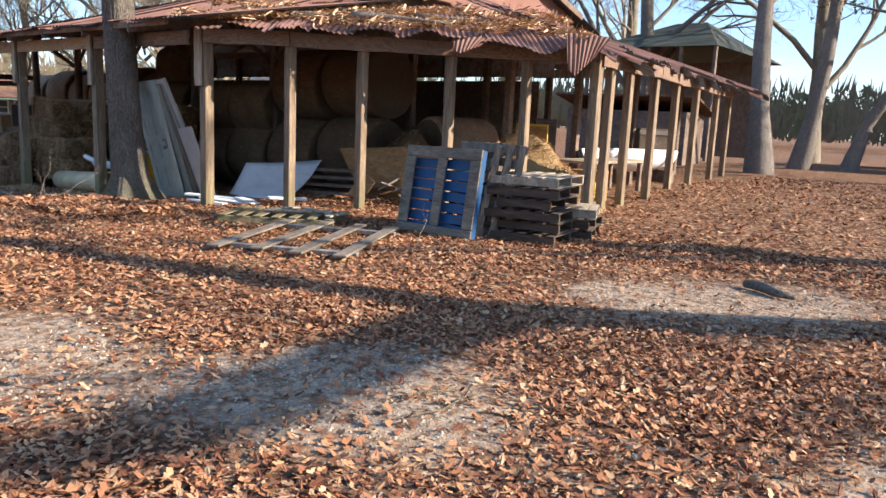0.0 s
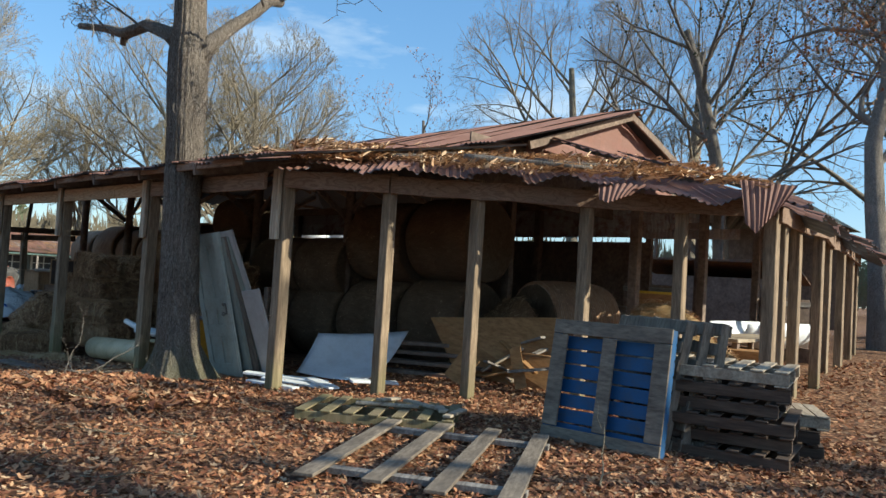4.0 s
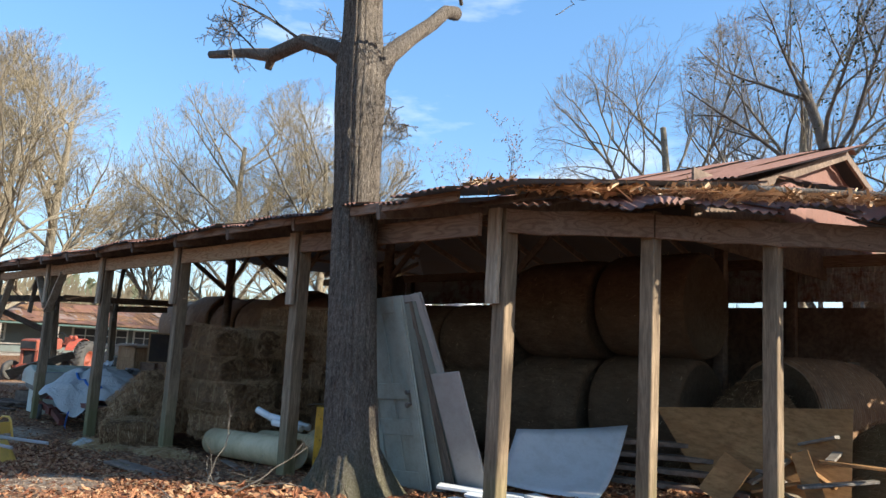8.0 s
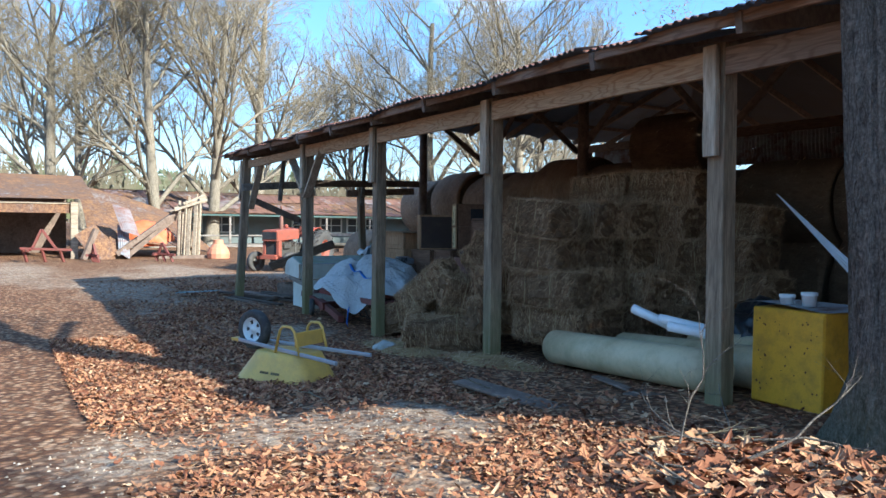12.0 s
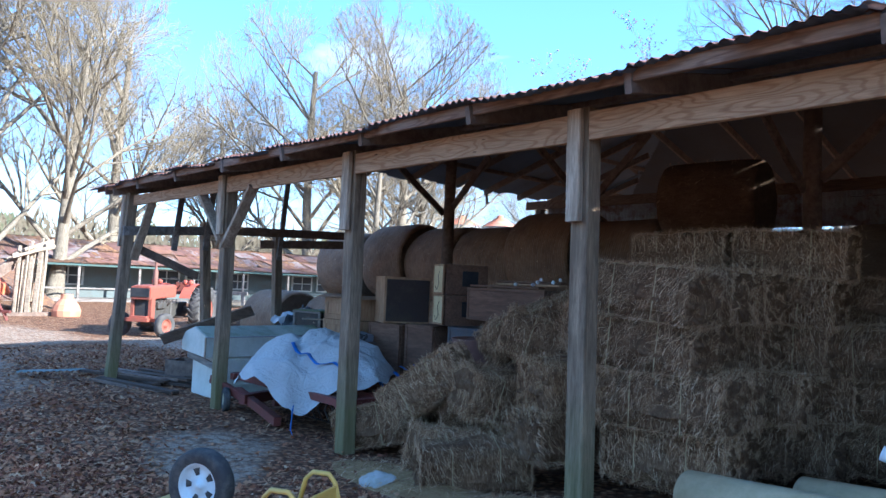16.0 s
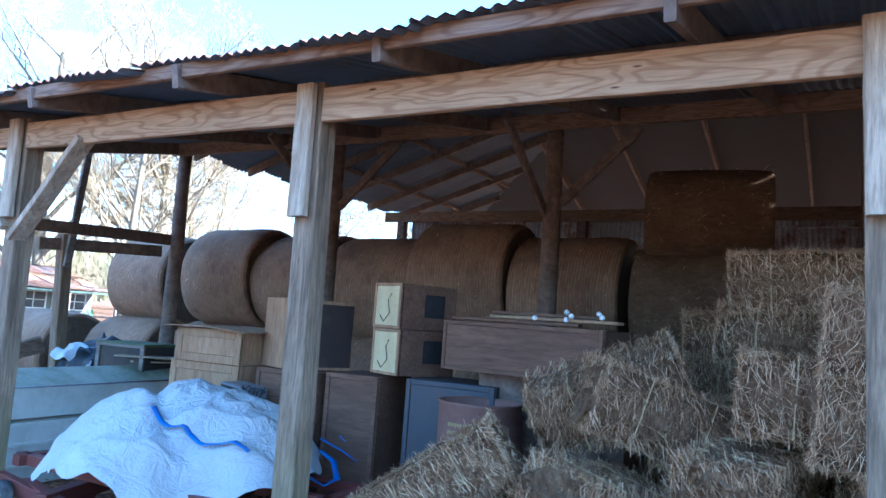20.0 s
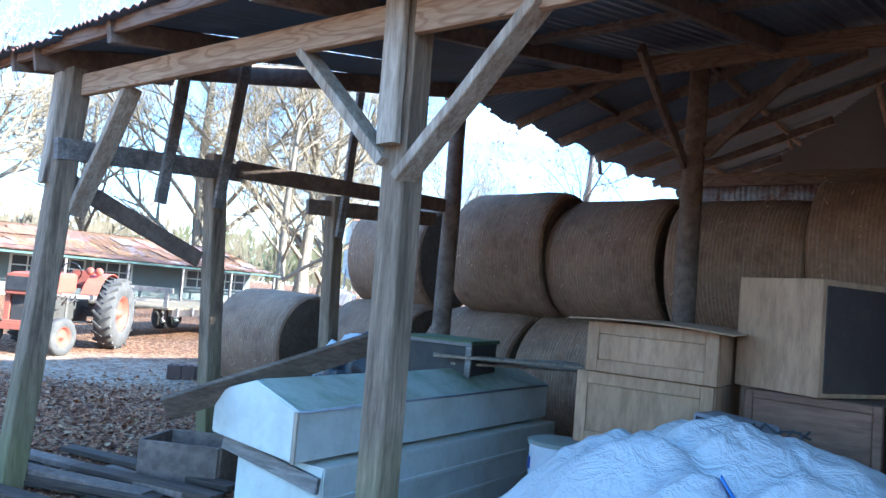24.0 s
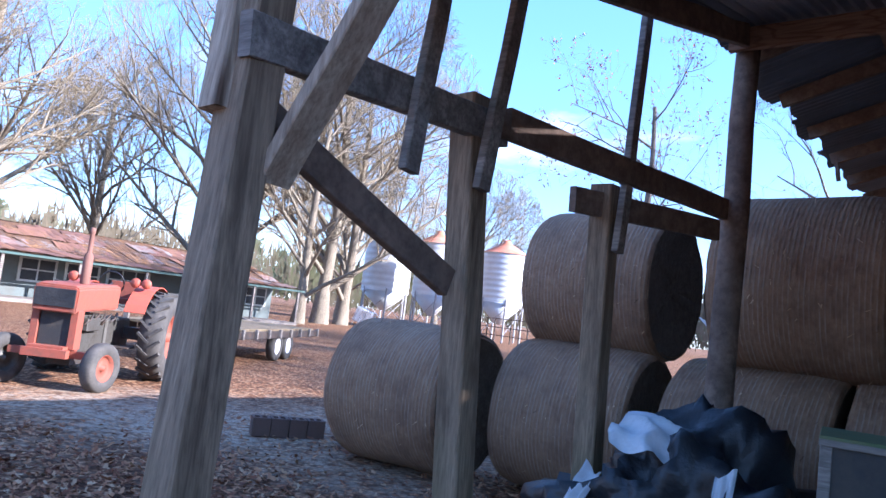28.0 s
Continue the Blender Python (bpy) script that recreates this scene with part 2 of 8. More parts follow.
def sawn(name, pale, late, knot):
    """Flat-sawn pine: long bowed growth rings, fine grain and small knots, along x."""
    M = Mat(name, 0.8)
    r = M.rnd()
    off = M.n("ShaderNodeVectorMath")
    off.operation = "ADD"
    comb = M.n("ShaderNodeCombineXYZ")
    M.l(M.math("MULTIPLY", r, 53.0), comb.inputs[0])
    M.l(M.math("MULTIPLY", r, 7.0), comb.inputs[2])
    M.l(M.co, off.inputs[0])
    M.l(comb.outputs[0], off.inputs[1])
    M.co = off.outputs[0]
    bow = M.noise((0.9, 2.0, 5.0), 2, 0.5)
    ring = M.math("SINE", M.math("ADD", M.math("MULTIPLY", bow, 95.0), M.math("MULTIPLY", M.noise((3, 60, 60), 3), 2.0)))
    fine = M.noise((4, 90, 90), 4, 0.7)
    c = M.mix(M.ramp(ring, (0.15, 0.0), (0.95, 0.75)), pale, late)
    c = M.mix(M.ramp(fine, (0.35, 0.5), (0.6, 0.0)), c, tuple(v * 0.6 for v in late))
    c = M.mix(M.ramp(M.noise(1.3, 4), (0.45, 0.0), (0.75, 0.5)), c, tuple(v * 0.55 for v in pale))
    c = M.mix(M.ramp(M.voro((2.2, 9, 9), rnd=0.9), (0.035, 0.95), (0.075, 0.0)), c, knot)
    M.color(c)
    M.bump(M.mix(0.5, ring, fine), 0.003, 0.5)
    return M.m


def plain(name, col, rough=0.7, metal=0.0, dirt=(0.12, 0.09, 0.06), amount=0.5, scale=6.0, bump=0.004, spec=0.4):
    """A painted or moulded surface with grime and small unevenness."""
    M = Mat(name, rough, metal, spec)
    n1 = M.noise(scale, 6, 0.65)
    n2 = M.noise(scale * 7, 3, 0.6)
    c = M.mix(M.ramp(n1, (0.45, 0.0), (0.75, amount)), col, dirt)
    c = M.mix(M.ramp(n2, (0.5, 0.0), (0.75, amount * 0.5)), c, tuple(v * 0.6 for v in col))
    M.color(c)
    M.rough(M.ramp(n1, (0.3, rough * 0.85), (0.8, min(1.0, rough * 1.2))))
    M.bump(n2, bump, 0.5)
    return M.m


def rusty(name, tin=(0.36, 0.35, 0.35), rust=(0.17, 0.065, 0.04), part_tin=0.5):
    M = Mat(name, 0.75, 0.0, 0.35)
    M.world_co()
    a = M.noise(1.1, 6, 0.65)
    s = M.noise((6, 1.0, 6), 5, 0.7)
    f = M.noise(30, 4, 0.7)
    c = M.ramp(M.mix(0.5, a, s), (part_tin - 0.14, tin), (part_tin - 0.02, (0.24, 0.12, 0.09)), (part_tin + 0.14, rust))
    c = M.mix(M.ramp(f, (0.4, 0.35), (0.7, 0.0)), c, (0.06, 0.03, 0.025))
    c = M.mix(M.math("MULTIPLY", M.rnd(), 0.45), c, (0.20, 0.10, 0.075))
    M.color(c)
    M.bump(f, 0.004, 0.4)
    return M.m


wood_post = wood("weathered_post", (0.36, 0.26, 0.17), (0.11, 0.075, 0.048), (0.15, 0.15, 0.05), var=0.6, green_top=1.7)
wood_beam = sawn("pine_beam", (0.50, 0.335, 0.205), (0.30, 0.165, 0.09), (0.05, 0.025, 0.012))
# about half as bright as the pine beam, with eave shade in the colour
wood_shaded = sawn("shaded_red_brown_beam", (0.27, 0.175, 0.12), (0.15, 0.085, 0.055), (0.03, 0.018, 0.01))
wood_dark = wood("dark_timber", (0.26, 0.185, 0.14), (0.13, 0.092, 0.07), None, (3, 3, 3))
wood_rafter = wood("red_brown_rafter", (0.25, 0.185, 0.145), (0.14, 0.10, 0.078), None, (3, 3, 3))
wood_pale = wood("pale_board", (0.50, 0.41, 0.30), (0.22, 0.16, 0.11), None, (9, 1.0, 9))
wood_grey = wood("grey_board", (0.34, 0.30, 0.26), (0.12, 0.10, 0.085), None, (1.2, 10, 10))
# brown board darkened further, to paint the shade on the pallet stack's front
wood_shade_brown = wood("shaded_brown_board", (0.12, 0.08, 0.055), (0.05, 0.033, 0.024), None, (1.2, 10, 10))
wood_wany = wood("cleat_board", (0.56, 0.45, 0.33), (0.25, 0.17, 0.11), None, (12, 12, 1.1), True)
rust_roof = rusty("rusted_roof_tin", (0.36, 0.28, 0.235), (0.20, 0.10, 0.07), 0.46)
# bare tin, toned darker and bluer to include the shade under the roof
tin_under = plain("shaded_tin_underside", (0.13, 0.16, 0.21), 0.5, 0.0, (0.09, 0.085, 0.085), 0.6, 1.4, 0.002)
tin_wall = rusty("grey_tin", (0.56, 0.57, 0.57), (0.24, 0.13, 0.09), 0.62)


def hay_mat(name, c1, c2, c3, stretch=(2.5, 26, 26)):
    M = Mat(name, 0.95, 0, 0.15)
    a = M.noise(stretch, 6, 0.75, 1.2)
    b = M.noise((stretch[1] * 2.2, stretch[0] * 6, stretch[2] * 2), 4, 0.7, 2.0)
    big = M.noise(2.2, 4)
    c = M.ramp(M.mix(0.5, a, b), (0.33, c1), (0.5, c2), (0.66, c3))
    c = M.mix(M.ramp(big, (0.4, 0.0), (0.7, 0.55)), c, c1)
    c = M.mix(M.math("MULTIPLY", M.rnd(), 0.35), c, tuple(v * 0.75 for v in c2))
    M.color(c)
    M.bump(M.mix(0.5, a, b), 0.05, 1.0)
    return M.m


hay_square = hay_mat("square_hay", (0.05, 0.026, 0.014), (0.25, 0.145, 0.078), (0.54, 0.35, 0.20), (24, 15, 4.5))
hay_straw = hay_mat("loose_straw", (0.19, 0.11, 0.048), (0.47, 0.31, 0.15), (0.68, 0.50, 0.28))


def net_mat(name):
    """Round bales in net wrap: close cords around the roll."""
    M = Mat(name, 0.9, 0, 0.2)
    x = M.axis(0)
    wave = M.math("SINE", M.math("MULTIPLY", M.math("ADD", x, M.math("MULTIPLY", M.noise(9, 3), 0.006)), 175.0))
    n = M.noise(5, 5, 0.7)
    n2 = M.noise((40, 12, 12), 4, 0.7)
    c = M.ramp(M.mix(0.5, n, n2), (0.3, (0.18, 0.097, 0.055)), (0.55, (0.38, 0.23, 0.135)), (0.75, (0.54, 0.365, 0.23)))
    c = M.mix(M.math("MULTIPLY", M.ramp(wave, (0.2, 0.0), (1.0, 0.6)), M.ramp(M.noise((30, 4, 4), 3), (0.4, 0.1), (0.62, 1.0))), c, (0.54, 0.43, 0.34))
    c = M.mix(M.ramp(M.noise(1.6, 5, 0.7), (0.48, 0.0), (0.68, 0.6)), c, (0.13, 0.08, 0.055))
    c = M.mix(M.math("MULTIPLY", M.rnd(), 0.4), c, (0.17, 0.10, 0.065))
    M.color(c)
    M.bump(M.math("ADD", M.math("MULTIPLY", wave, 0.13), M.math("ADD", n2, M.math("MULTIPLY", n, 1.5))), 0.014, 0.9)
    return M.m


hay_round = net_mat("round_bale_net")
# hay for bales far inside, darkened so its colour holds the barn's shade
hay_shaded = hay_mat("shaded_dark_hay", (0.09, 0.055, 0.035), (0.23, 0.145, 0.09), (0.35, 0.235, 0.15), (6, 20, 20))
hay_end = hay_mat("round_bale_end", (0.07, 0.052, 0.036), (0.17, 0.12, 0.08), (0.30, 0.22, 0.145), (14, 14, 14))


def bark_mat(name, c1, c2, moss=True, scale=1.0):
    M = Mat(name, 0.95, 0, 0.15)
    M.world_co()
    v = M.noise((30 * scale, 30 * scale, 6.5 * scale), 7, 0.75, 2.2)
    f = M.noise(60 * scale, 3, 0.6)
    big = M.noise(1.3, 4)
    c = M.ramp(v, (0.36, c1), (0.6, c2))
    c = M.mix(M.ramp(big, (0.5, 0.0), (0.75, 0.5)), c, tuple(k * 1.35 for k in c2))
    c = M.mix(M.ramp(f, (0.4, 0.4), (0.6, 0.0)), c, tuple(k * 0.6 for k in c1))
    if moss:
        z = M.math("ADD", M.axis(2), M.math("MULTIPLY", M.noise(5, 4), 0.8))
        c = M.mix(M.ramp(z, (0.25, 0.5), (1.0, 0.0)), c, (0.14, 0.15, 0.06))
    M.color(c)
    M.bump(v, 0.06, 1.0)
    return M.m


bark = bark_mat("oak_bark", (0.075, 0.057, 0.045), (0.36, 0.30, 0.245))
bark_far = bark_mat("pale_bark", (0.16, 0.135, 0.10), (0.36, 0.305, 0.23), False, 0.4)
bark_twig = bark_mat("twig_bark", (0.21, 0.17, 0.115), (0.41, 0.335, 0.225), False, 0.5)
bark_dark = bark_mat("dark_twig_bark", (0.14, 0.12, 0.10), (0.32, 0.27, 0.225), False, 0.6)


def ground_mat():
    M = Mat("leaf_litter_ground", 0.95, 0, 0.15)
    M.world_co()
    cell = M.n("ShaderNodeTexVoronoi", Scale=1.0)
    M.l(M.scaled(17), cell.inputs["Vector"])
    leafc = M.ramp(M.axis(0, cell.outputs["Color"]), (0.0, (0.10, 0.045, 0.025)), (0.35, (0.25, 0.115, 0.055)), (0.65, (0.40, 0.205, 0.105)), (1.0, (0.50, 0.32, 0.19)))
    edge = M.ramp(cell.outputs["Distance"], (0.25, 0.0), (0.6, 0.75))
    leafc = M.mix(edge, leafc, (0.06, 0.03, 0.018))
    fine = M.noise(45, 4, 0.7)
    mid = M.noise(9, 5, 0.7)
    sand = M.ramp(fine, (0.35, (0.22, 0.155, 0.105)), (0.6, (0.46, 0.36, 0.26)))
    sand = M.mix(M.ramp(M.voro(55), (0.12, 0.55), (0.3, 0.0)), sand, (0.54, 0.45, 0.35))
    sand = M.mix(M.ramp(M.noise(1.6, 4), (0.45, 0.0), (0.7, 0.5)), sand, (0.22, 0.16, 0.12))
    sand = M.mix(M.ramp(mid, (0.44, 0.0), (0.58, 0.85)), sand, leafc)
    at = M.n("ShaderNodeAttribute")
    at.attribute_name = "bare"
    drive = M.math("ADD", at.outputs["Fac"], M.math("MULTIPLY", M.math("SUBTRACT", M.noise(3.5, 5, 0.7), 0.5), 0.9))
    c = M.mix(M.ramp(drive, (0.40, 0.0), (0.70, 0.95)), leafc, sand)
    M.color(c)
    M.bump(M.mix(0.5, cell.outputs["Distance"], fine), 0.03, 0.7)
    return M.m


mat_ground = ground_mat()


def leaf_mat():
    M = Mat("dry_leaf", 0.8, 0, 0.25)
    c = M.ramp(M.island(), (0.0, (0.10, 0.036, 0.02)), (0.3, (0.24, 0.092, 0.045)), (0.6, (0.38, 0.175, 0.085)), (0.85, (0.42, 0.225, 0.115)), (1.0, (0.47, 0.32, 0.19)))
    M.color(c)
    return M.m


mat_leaf = leaf_mat()

# ---- ground ----
def build_ground():
    def steps(lo, hi, f):
        out, v = [lo], lo
        while v < hi:
            v += f(v)
            out.append(min(v, hi))
        return out
    xs = steps(-1500, 1500, lambda v: 0.35 if -30 < v < 6 else min(400, 0.35 + 0.12 * max(-30 - v, v - 6) if v > 6 or v > -60 else max(2, 0.25 * (-30 - v))))
    ys = steps(-1500, 1500, lambda v: 0.35 if -4 < v < 20 else min(400, 0.35 + 0.12 * max(-4 - v, v - 20) if v > 20 or v > -34 else max(2, 0.25 * (-4 - v))))
    verts = [(x, y, ground_z(x, y)) for x in xs for y in ys]
    ny = len(ys)
    faces = [(i * ny + j, (i + 1) * ny + j, (i + 1) * ny + j + 1, i * ny + j + 1) for i in range(len(xs) - 1) for j in range(ny - 1)]
    me = data_mesh("ground", verts, faces, mat_ground, True)
    bare = me.attributes.new("bare", "FLOAT", "POINT")
    bare.data.foreach_set("value", [bareness(v[0], v[1]) for v in verts])
    ob = new("ground", me)
    tagged(ob, "bare sandy ground strewn with brown oak leaves", "ground", kind="structure")


build_ground()

# ---- barn ----
barn = thing("barn", (0, 0, 0), "old open pole barn with grey posts and a rusted tin roof", "barn")
CX = [-12.66, -15.67, -18.55, -21.42]
CY = 6.32
APOSTS = [(-9.80, 6.53), (-8.82, 7.30), (-8.09, 8.07), (-7.13, 8.98), (-6.29, 9.80), (-5.43, 10.41)]
BPOSTS = [(-5.50, 11.01), (-5.56, 11.84), (-5.54, 12.87), (-5.90, 14.75), (-6.02, 16.2), (-6.40, 18.6), (-6.75, 20.6)]
IX = [-24.15, -21.45, -18.6, -15.7, -12.8]


def post(x, y, top, w=0.14, d=None, mat=None, lean=(0, 0), name="post", round_it=False):
    bm = bmesh.new()
    z0 = ground_z(x, y) - 0.15
    if round_it:
        hs = [z0 + (top - z0) * i / 6 for i in range(7)]
        tube(bm, [(x + lean[0] * i / 6 + random.uniform(-.01, .01), y + lean[1] * i / 6, h) for i, h in enumerate(hs)], [w * 0.56 - 0.004 * i for i in range(7)], 12)
    else:
        plank(bm, (x, y, z0), (x + lean[0], y + lean[1], top), w, d or w, (0, 1, 0), 0.008, 0.003, 5)
    return part(name, bm, mat or wood_post, barn, flat=not round_it)


def timber(a, b, w, h, mat=None, name="beam", up=(0, 0, 1), wav=0.004):
    bm = bmesh.new()
    plank(bm, a, b, w, h, up, 0.005, wav, 4)
    return part(name, bm, mat or wood_dark, barn)


for i, x in enumerate(CX):
    post(x, CY, 2.58, 0.15, lean=(-0.07, 0.03))
    bm = bmesh.new()
    plank(bm, (x - 0.085, CY - 0.085, 2.56), (x - 0.06, CY - 0.095, 1.74 + 0.02 * i), 0.12, 0.055, (0, 1, 0), 0.008, 0.004, 5)
    part("cleat", bm, wood_wany, barn)
# the leaning corner post with its cleat
post(-24.35, 5.91, 2.50, 0.15, lean=(-0.14, 0.21))
bm = bmesh.new()
plank(bm, (-24.54, 6.03, 2.46), (-24.50, 5.985, 1.66), 0.11, 0.07, (0, 1, 0), 0.008, 0.004, 4)
part("cleat", bm, wood_wany, barn)
# front beams between the posts
xs = [-9.80] + CX + [-24.50]
for a, b in zip(xs, xs[1:]):
    timber((a - 0.10, CY - 0.035, 2.44), (b + 0.02, CY - 0.035 if b > -24 else 6.13, 2.44 if b > -24 else 2.39), 0.05, 0.20 if b > -24 else 0.155, wood_shaded if a > -10 else wood_beam)
for i, (x, y) in enumerate(APOSTS):
    post(x, y, 2.62 if i else 2.6, 0.15 if i in (0, 5) else 0.13)
bm = bmesh.new()
plank(bm, (-9.85, 6.42, 2.60), (-9.84, 6.42, 1.76), 0.13, 0.06, (0, 1, 0), 0.008, 0.004, 5)
part("cleat", bm, wood_wany, barn)
for (ax, ay), (bx_, by) in zip(APOSTS, APOSTS[1:]):
    o = Vector((by - ay, ax - bx_)).normalized() * 0.095
    timber((ax + o.x, ay + o.y, 2.48), (bx_ + o.x, by + o.y, 2.48), 0.05, 0.21, wood_shaded, wav=0.012)
prev = APOSTS[-1]
for x, y in BPOSTS:
    post(x, y, 2.55, 0.13)
    timber((prev[0] + 0.09, prev[1], 2.44), (x + 0.09, y, 2.44), 0.05, 0.22, wood_shaded, wav=0.012)
    prev = (x, y)
for x in (-7.8, -10.2):
    for y in (11.6, 14.2, 17.0, 19.8):
        post(x, y, 3.1 if x > -9 else 3.7, 0.14, mat=wood_dark)
for x in IX:
    post(x, 10.16, 3.46, 0.2, mat=wood_dark, round_it=True)
timber((-24.25, 10.02, 3.38), (-9.6, 10.02, 3.38), 0.05, 0.17, wood_shaded)
for x in (-23.05, -19.65, -15.3, -11.4):
    post(x, 14.25, 3.05, 0.15, mat=wood_dark)
timber((-23.4, 14.2, 3.09), (-8.8, 14.2, 3.09), 0.06, 0.18, wood_shaded)

# ---- roof planes: front, west hip, chamfered corner, east side ----
F0, FS = 2.66, 0.205
RIDGE_Y, RIDGE_Z, GABLE_X = 14.35, 4.92, -9.42


def corrugated(name, parent, corner, across, down, width, length, mat, amp=0.011, pitch=0.085, sag=0.02, ragged=0.06, rows=4, clip=(), curl=0.0):
    """One sheet of tin with waves across its width, laid from its lower corner; clip: planes (point, normal) that cut it."""
    corner, across, down = Vector(corner), Vector(across).normalized(), Vector(down).normalized()
    up = across.cross(down).normalized()
    if up.z < 0:
        up = -up
    n = max(2, int(width / pitch * 4))
    bm = bmesh.new()
    corner = corner + up * random.choice((0.0, 0.012))
    ph, tilt, cut0 = random.uniform(0, 6), random.uniform(-0.012, 0.012), random.uniform(-ragged, ragged)
    def f(u, v):
        s = u * width
        edge = cut0 + ragged * 0.4 * math.sin(s * 9 + ph)
        q = -edge * (1 - v) + v * length
        h = amp * math.sin(2 * math.pi * s / pitch) + sag * math.sin(ph + v * 3 + u) + tilt * (u - 0.5) - curl * (1 - v) ** 3 * (0.6 + 0.4 * math.sin(ph + 5 * u))
        return corner + across * s + down * q + up * h
    grid(bm, n, rows, f)
    for co, no in clip:
        bmesh.ops.bisect_plane(bm, geom=bm.verts[:] + bm.edges[:] + bm.faces[:], plane_co=Vector(co), plane_no=Vector(no), clear_outer=True)
    if not bm.faces:
        bm.free()
        return None
    # the same waves a sheet's thickness below, in bare tin with shade in its colour
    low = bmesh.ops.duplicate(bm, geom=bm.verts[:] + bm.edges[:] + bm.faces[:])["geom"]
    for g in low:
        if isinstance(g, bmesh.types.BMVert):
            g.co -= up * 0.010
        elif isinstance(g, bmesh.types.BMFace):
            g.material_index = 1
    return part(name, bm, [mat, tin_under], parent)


roof = new("roof")
roof.parent = barn
tagged(roof, "rusted corrugated tin roof with fallen branches on it")
slope_f = Vector((0, 1, FS)).normalized()
x = -25.6
k = 0
while x < -9.3:
    w = 0.66
    # lower course all along; the upper courses of the west bay have fallen
    y0 = 5.78 + 0.03 * math.sin(k * 2.1)
    L1 = 1.5 if x < -24.4 else 4.6
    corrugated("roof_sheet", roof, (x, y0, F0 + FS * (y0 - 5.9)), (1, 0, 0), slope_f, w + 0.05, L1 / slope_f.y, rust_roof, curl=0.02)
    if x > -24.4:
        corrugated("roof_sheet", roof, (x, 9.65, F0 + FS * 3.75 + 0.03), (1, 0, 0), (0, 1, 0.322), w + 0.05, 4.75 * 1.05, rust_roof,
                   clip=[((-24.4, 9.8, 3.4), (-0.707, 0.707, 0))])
    x += w
    k += 1
# west hip of the upper roof and the slope behind the ridge
y = 9.7
while y < 18.8:
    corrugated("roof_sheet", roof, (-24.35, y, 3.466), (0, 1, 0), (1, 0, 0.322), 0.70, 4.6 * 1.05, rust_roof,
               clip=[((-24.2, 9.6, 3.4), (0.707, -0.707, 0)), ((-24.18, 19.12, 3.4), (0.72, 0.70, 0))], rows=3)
    y += 0.66
bm = bmesh.new()
grid(bm, 30, 6, lambda u, v: Vector((-24.3 + 14.9 * u, 14.3 + 4.7 * v, 4.98 - 0.322 * 4.7 * v + 0.02 * math.sin(u * 40))))
bmesh.ops.bisect_plane(bm, geom=bm.verts[:] + bm.edges[:] + bm.faces[:], plane_co=(-24.42, 18.88, 3.4), plane_no=(-0.72, -0.70, 0), clear_outer=True)
# lower face coloured near black, to paint in the darkness under this slope
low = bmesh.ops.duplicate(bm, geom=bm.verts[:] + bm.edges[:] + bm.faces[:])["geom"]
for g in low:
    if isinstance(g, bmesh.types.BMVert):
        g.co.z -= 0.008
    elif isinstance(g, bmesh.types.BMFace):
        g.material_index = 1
part("back_slope", bm, [rust_roof, plain("shade_black_underside", (0.045, 0.048, 0.055), 0.85, 0, (0.08, 0.06, 0.05), 0.5, 1.2)], roof)
# ridge cap
bm = bmesh.new()
grid(bm, 20, 2, lambda u, v: Vector((-19.6 + 10.3 * u, 14.15 + 0.4 * v, RIDGE_Z + 0.06 - 0.5 * abs(v - 0.5) * 0.3 + 0.015 * math.sin(u * 30))))
part("ridge_cap", bm, rust_roof, roof)
# gable wall over the lower roof, facing east, and the overhanging roof edge
bm = bmesh.new()
n = 26
prev = None
for i in range(n + 1):
    y = 11.2 + (16.9 - 11.2) * i / n
    top = RIDGE_Z - 0.06 - abs(y - RIDGE_Y) * (0.36 if y < RIDGE_Y else 0.30)
    xo = GABLE_X - 0.25 + 0.012 * math.sin(i * 2.4)
    cur = (bm.verts.new((xo, y, 3.5)), bm.verts.new((xo, y, max(3.52, top))))
    if prev:
        bm.faces.new((prev[0], cur[0], cur[1], prev[1]))
    prev = cur
part("gable_wall", bm, rusty("red_gable_tin", (0.34, 0.17, 0.14), (0.26, 0.10, 0.075), 0.5), barn)
# unseen wall added below the gable to stop sun leaking inside
bm = bmesh.new()
bx(bm, (GABLE_X - 0.3, 14.4, 3.25), (0.03, 9.2, 0.9))
part("upper_wall", bm, wood_dark, barn)
for y1, z1 in ((10.9, 3.66), (17.0, 4.1)):
    timber((GABLE_X + 0.02, RIDGE_Y, RIDGE_Z - 0.08), (GABLE_X + 0.02, y1, z1), 0.05, 0.14, wood_dark, "barge_board")
# chamfered corner: sheets square to the slanting eave
P, Q = Vector((-9.85, 5.75, 0)), Vector((-4.90, 10.12, 0))
al = (Q - P).normalized()
inn = Vector((-al.y, al.x, 0))
AS = 0.24
s = -0.4
k = 0
plane_f = lambda x, y: F0 + FS * (y - 5.9)
while s < (Q - P).length + 0.2:
    c = P + al * s
    lo = 2.64 - 0.02 * math.sin(k * 1.7) - 0.05 * max(0.0, s - 3.6)
    sheet = corrugated("roof_sheet", roof, (c.x, c.y, lo), al, inn + Vector((0, 0, AS)), 0.68, 4.4, rust_roof, ragged=0.12, curl=0.05 if k % 3 else 0.13,
               clip=[((-9.85, 5.75, 0), (-0.90, -0.42, 0)), ((-5.0, 10.1, 0), (0.30, 0.954, 0)), ((GABLE_X + 0.05, 0, 0), (-1, 0, 0))])
    s += 0.62
    k += 1
# east side sheets, curled at the eave
y = 9.8
k = 0
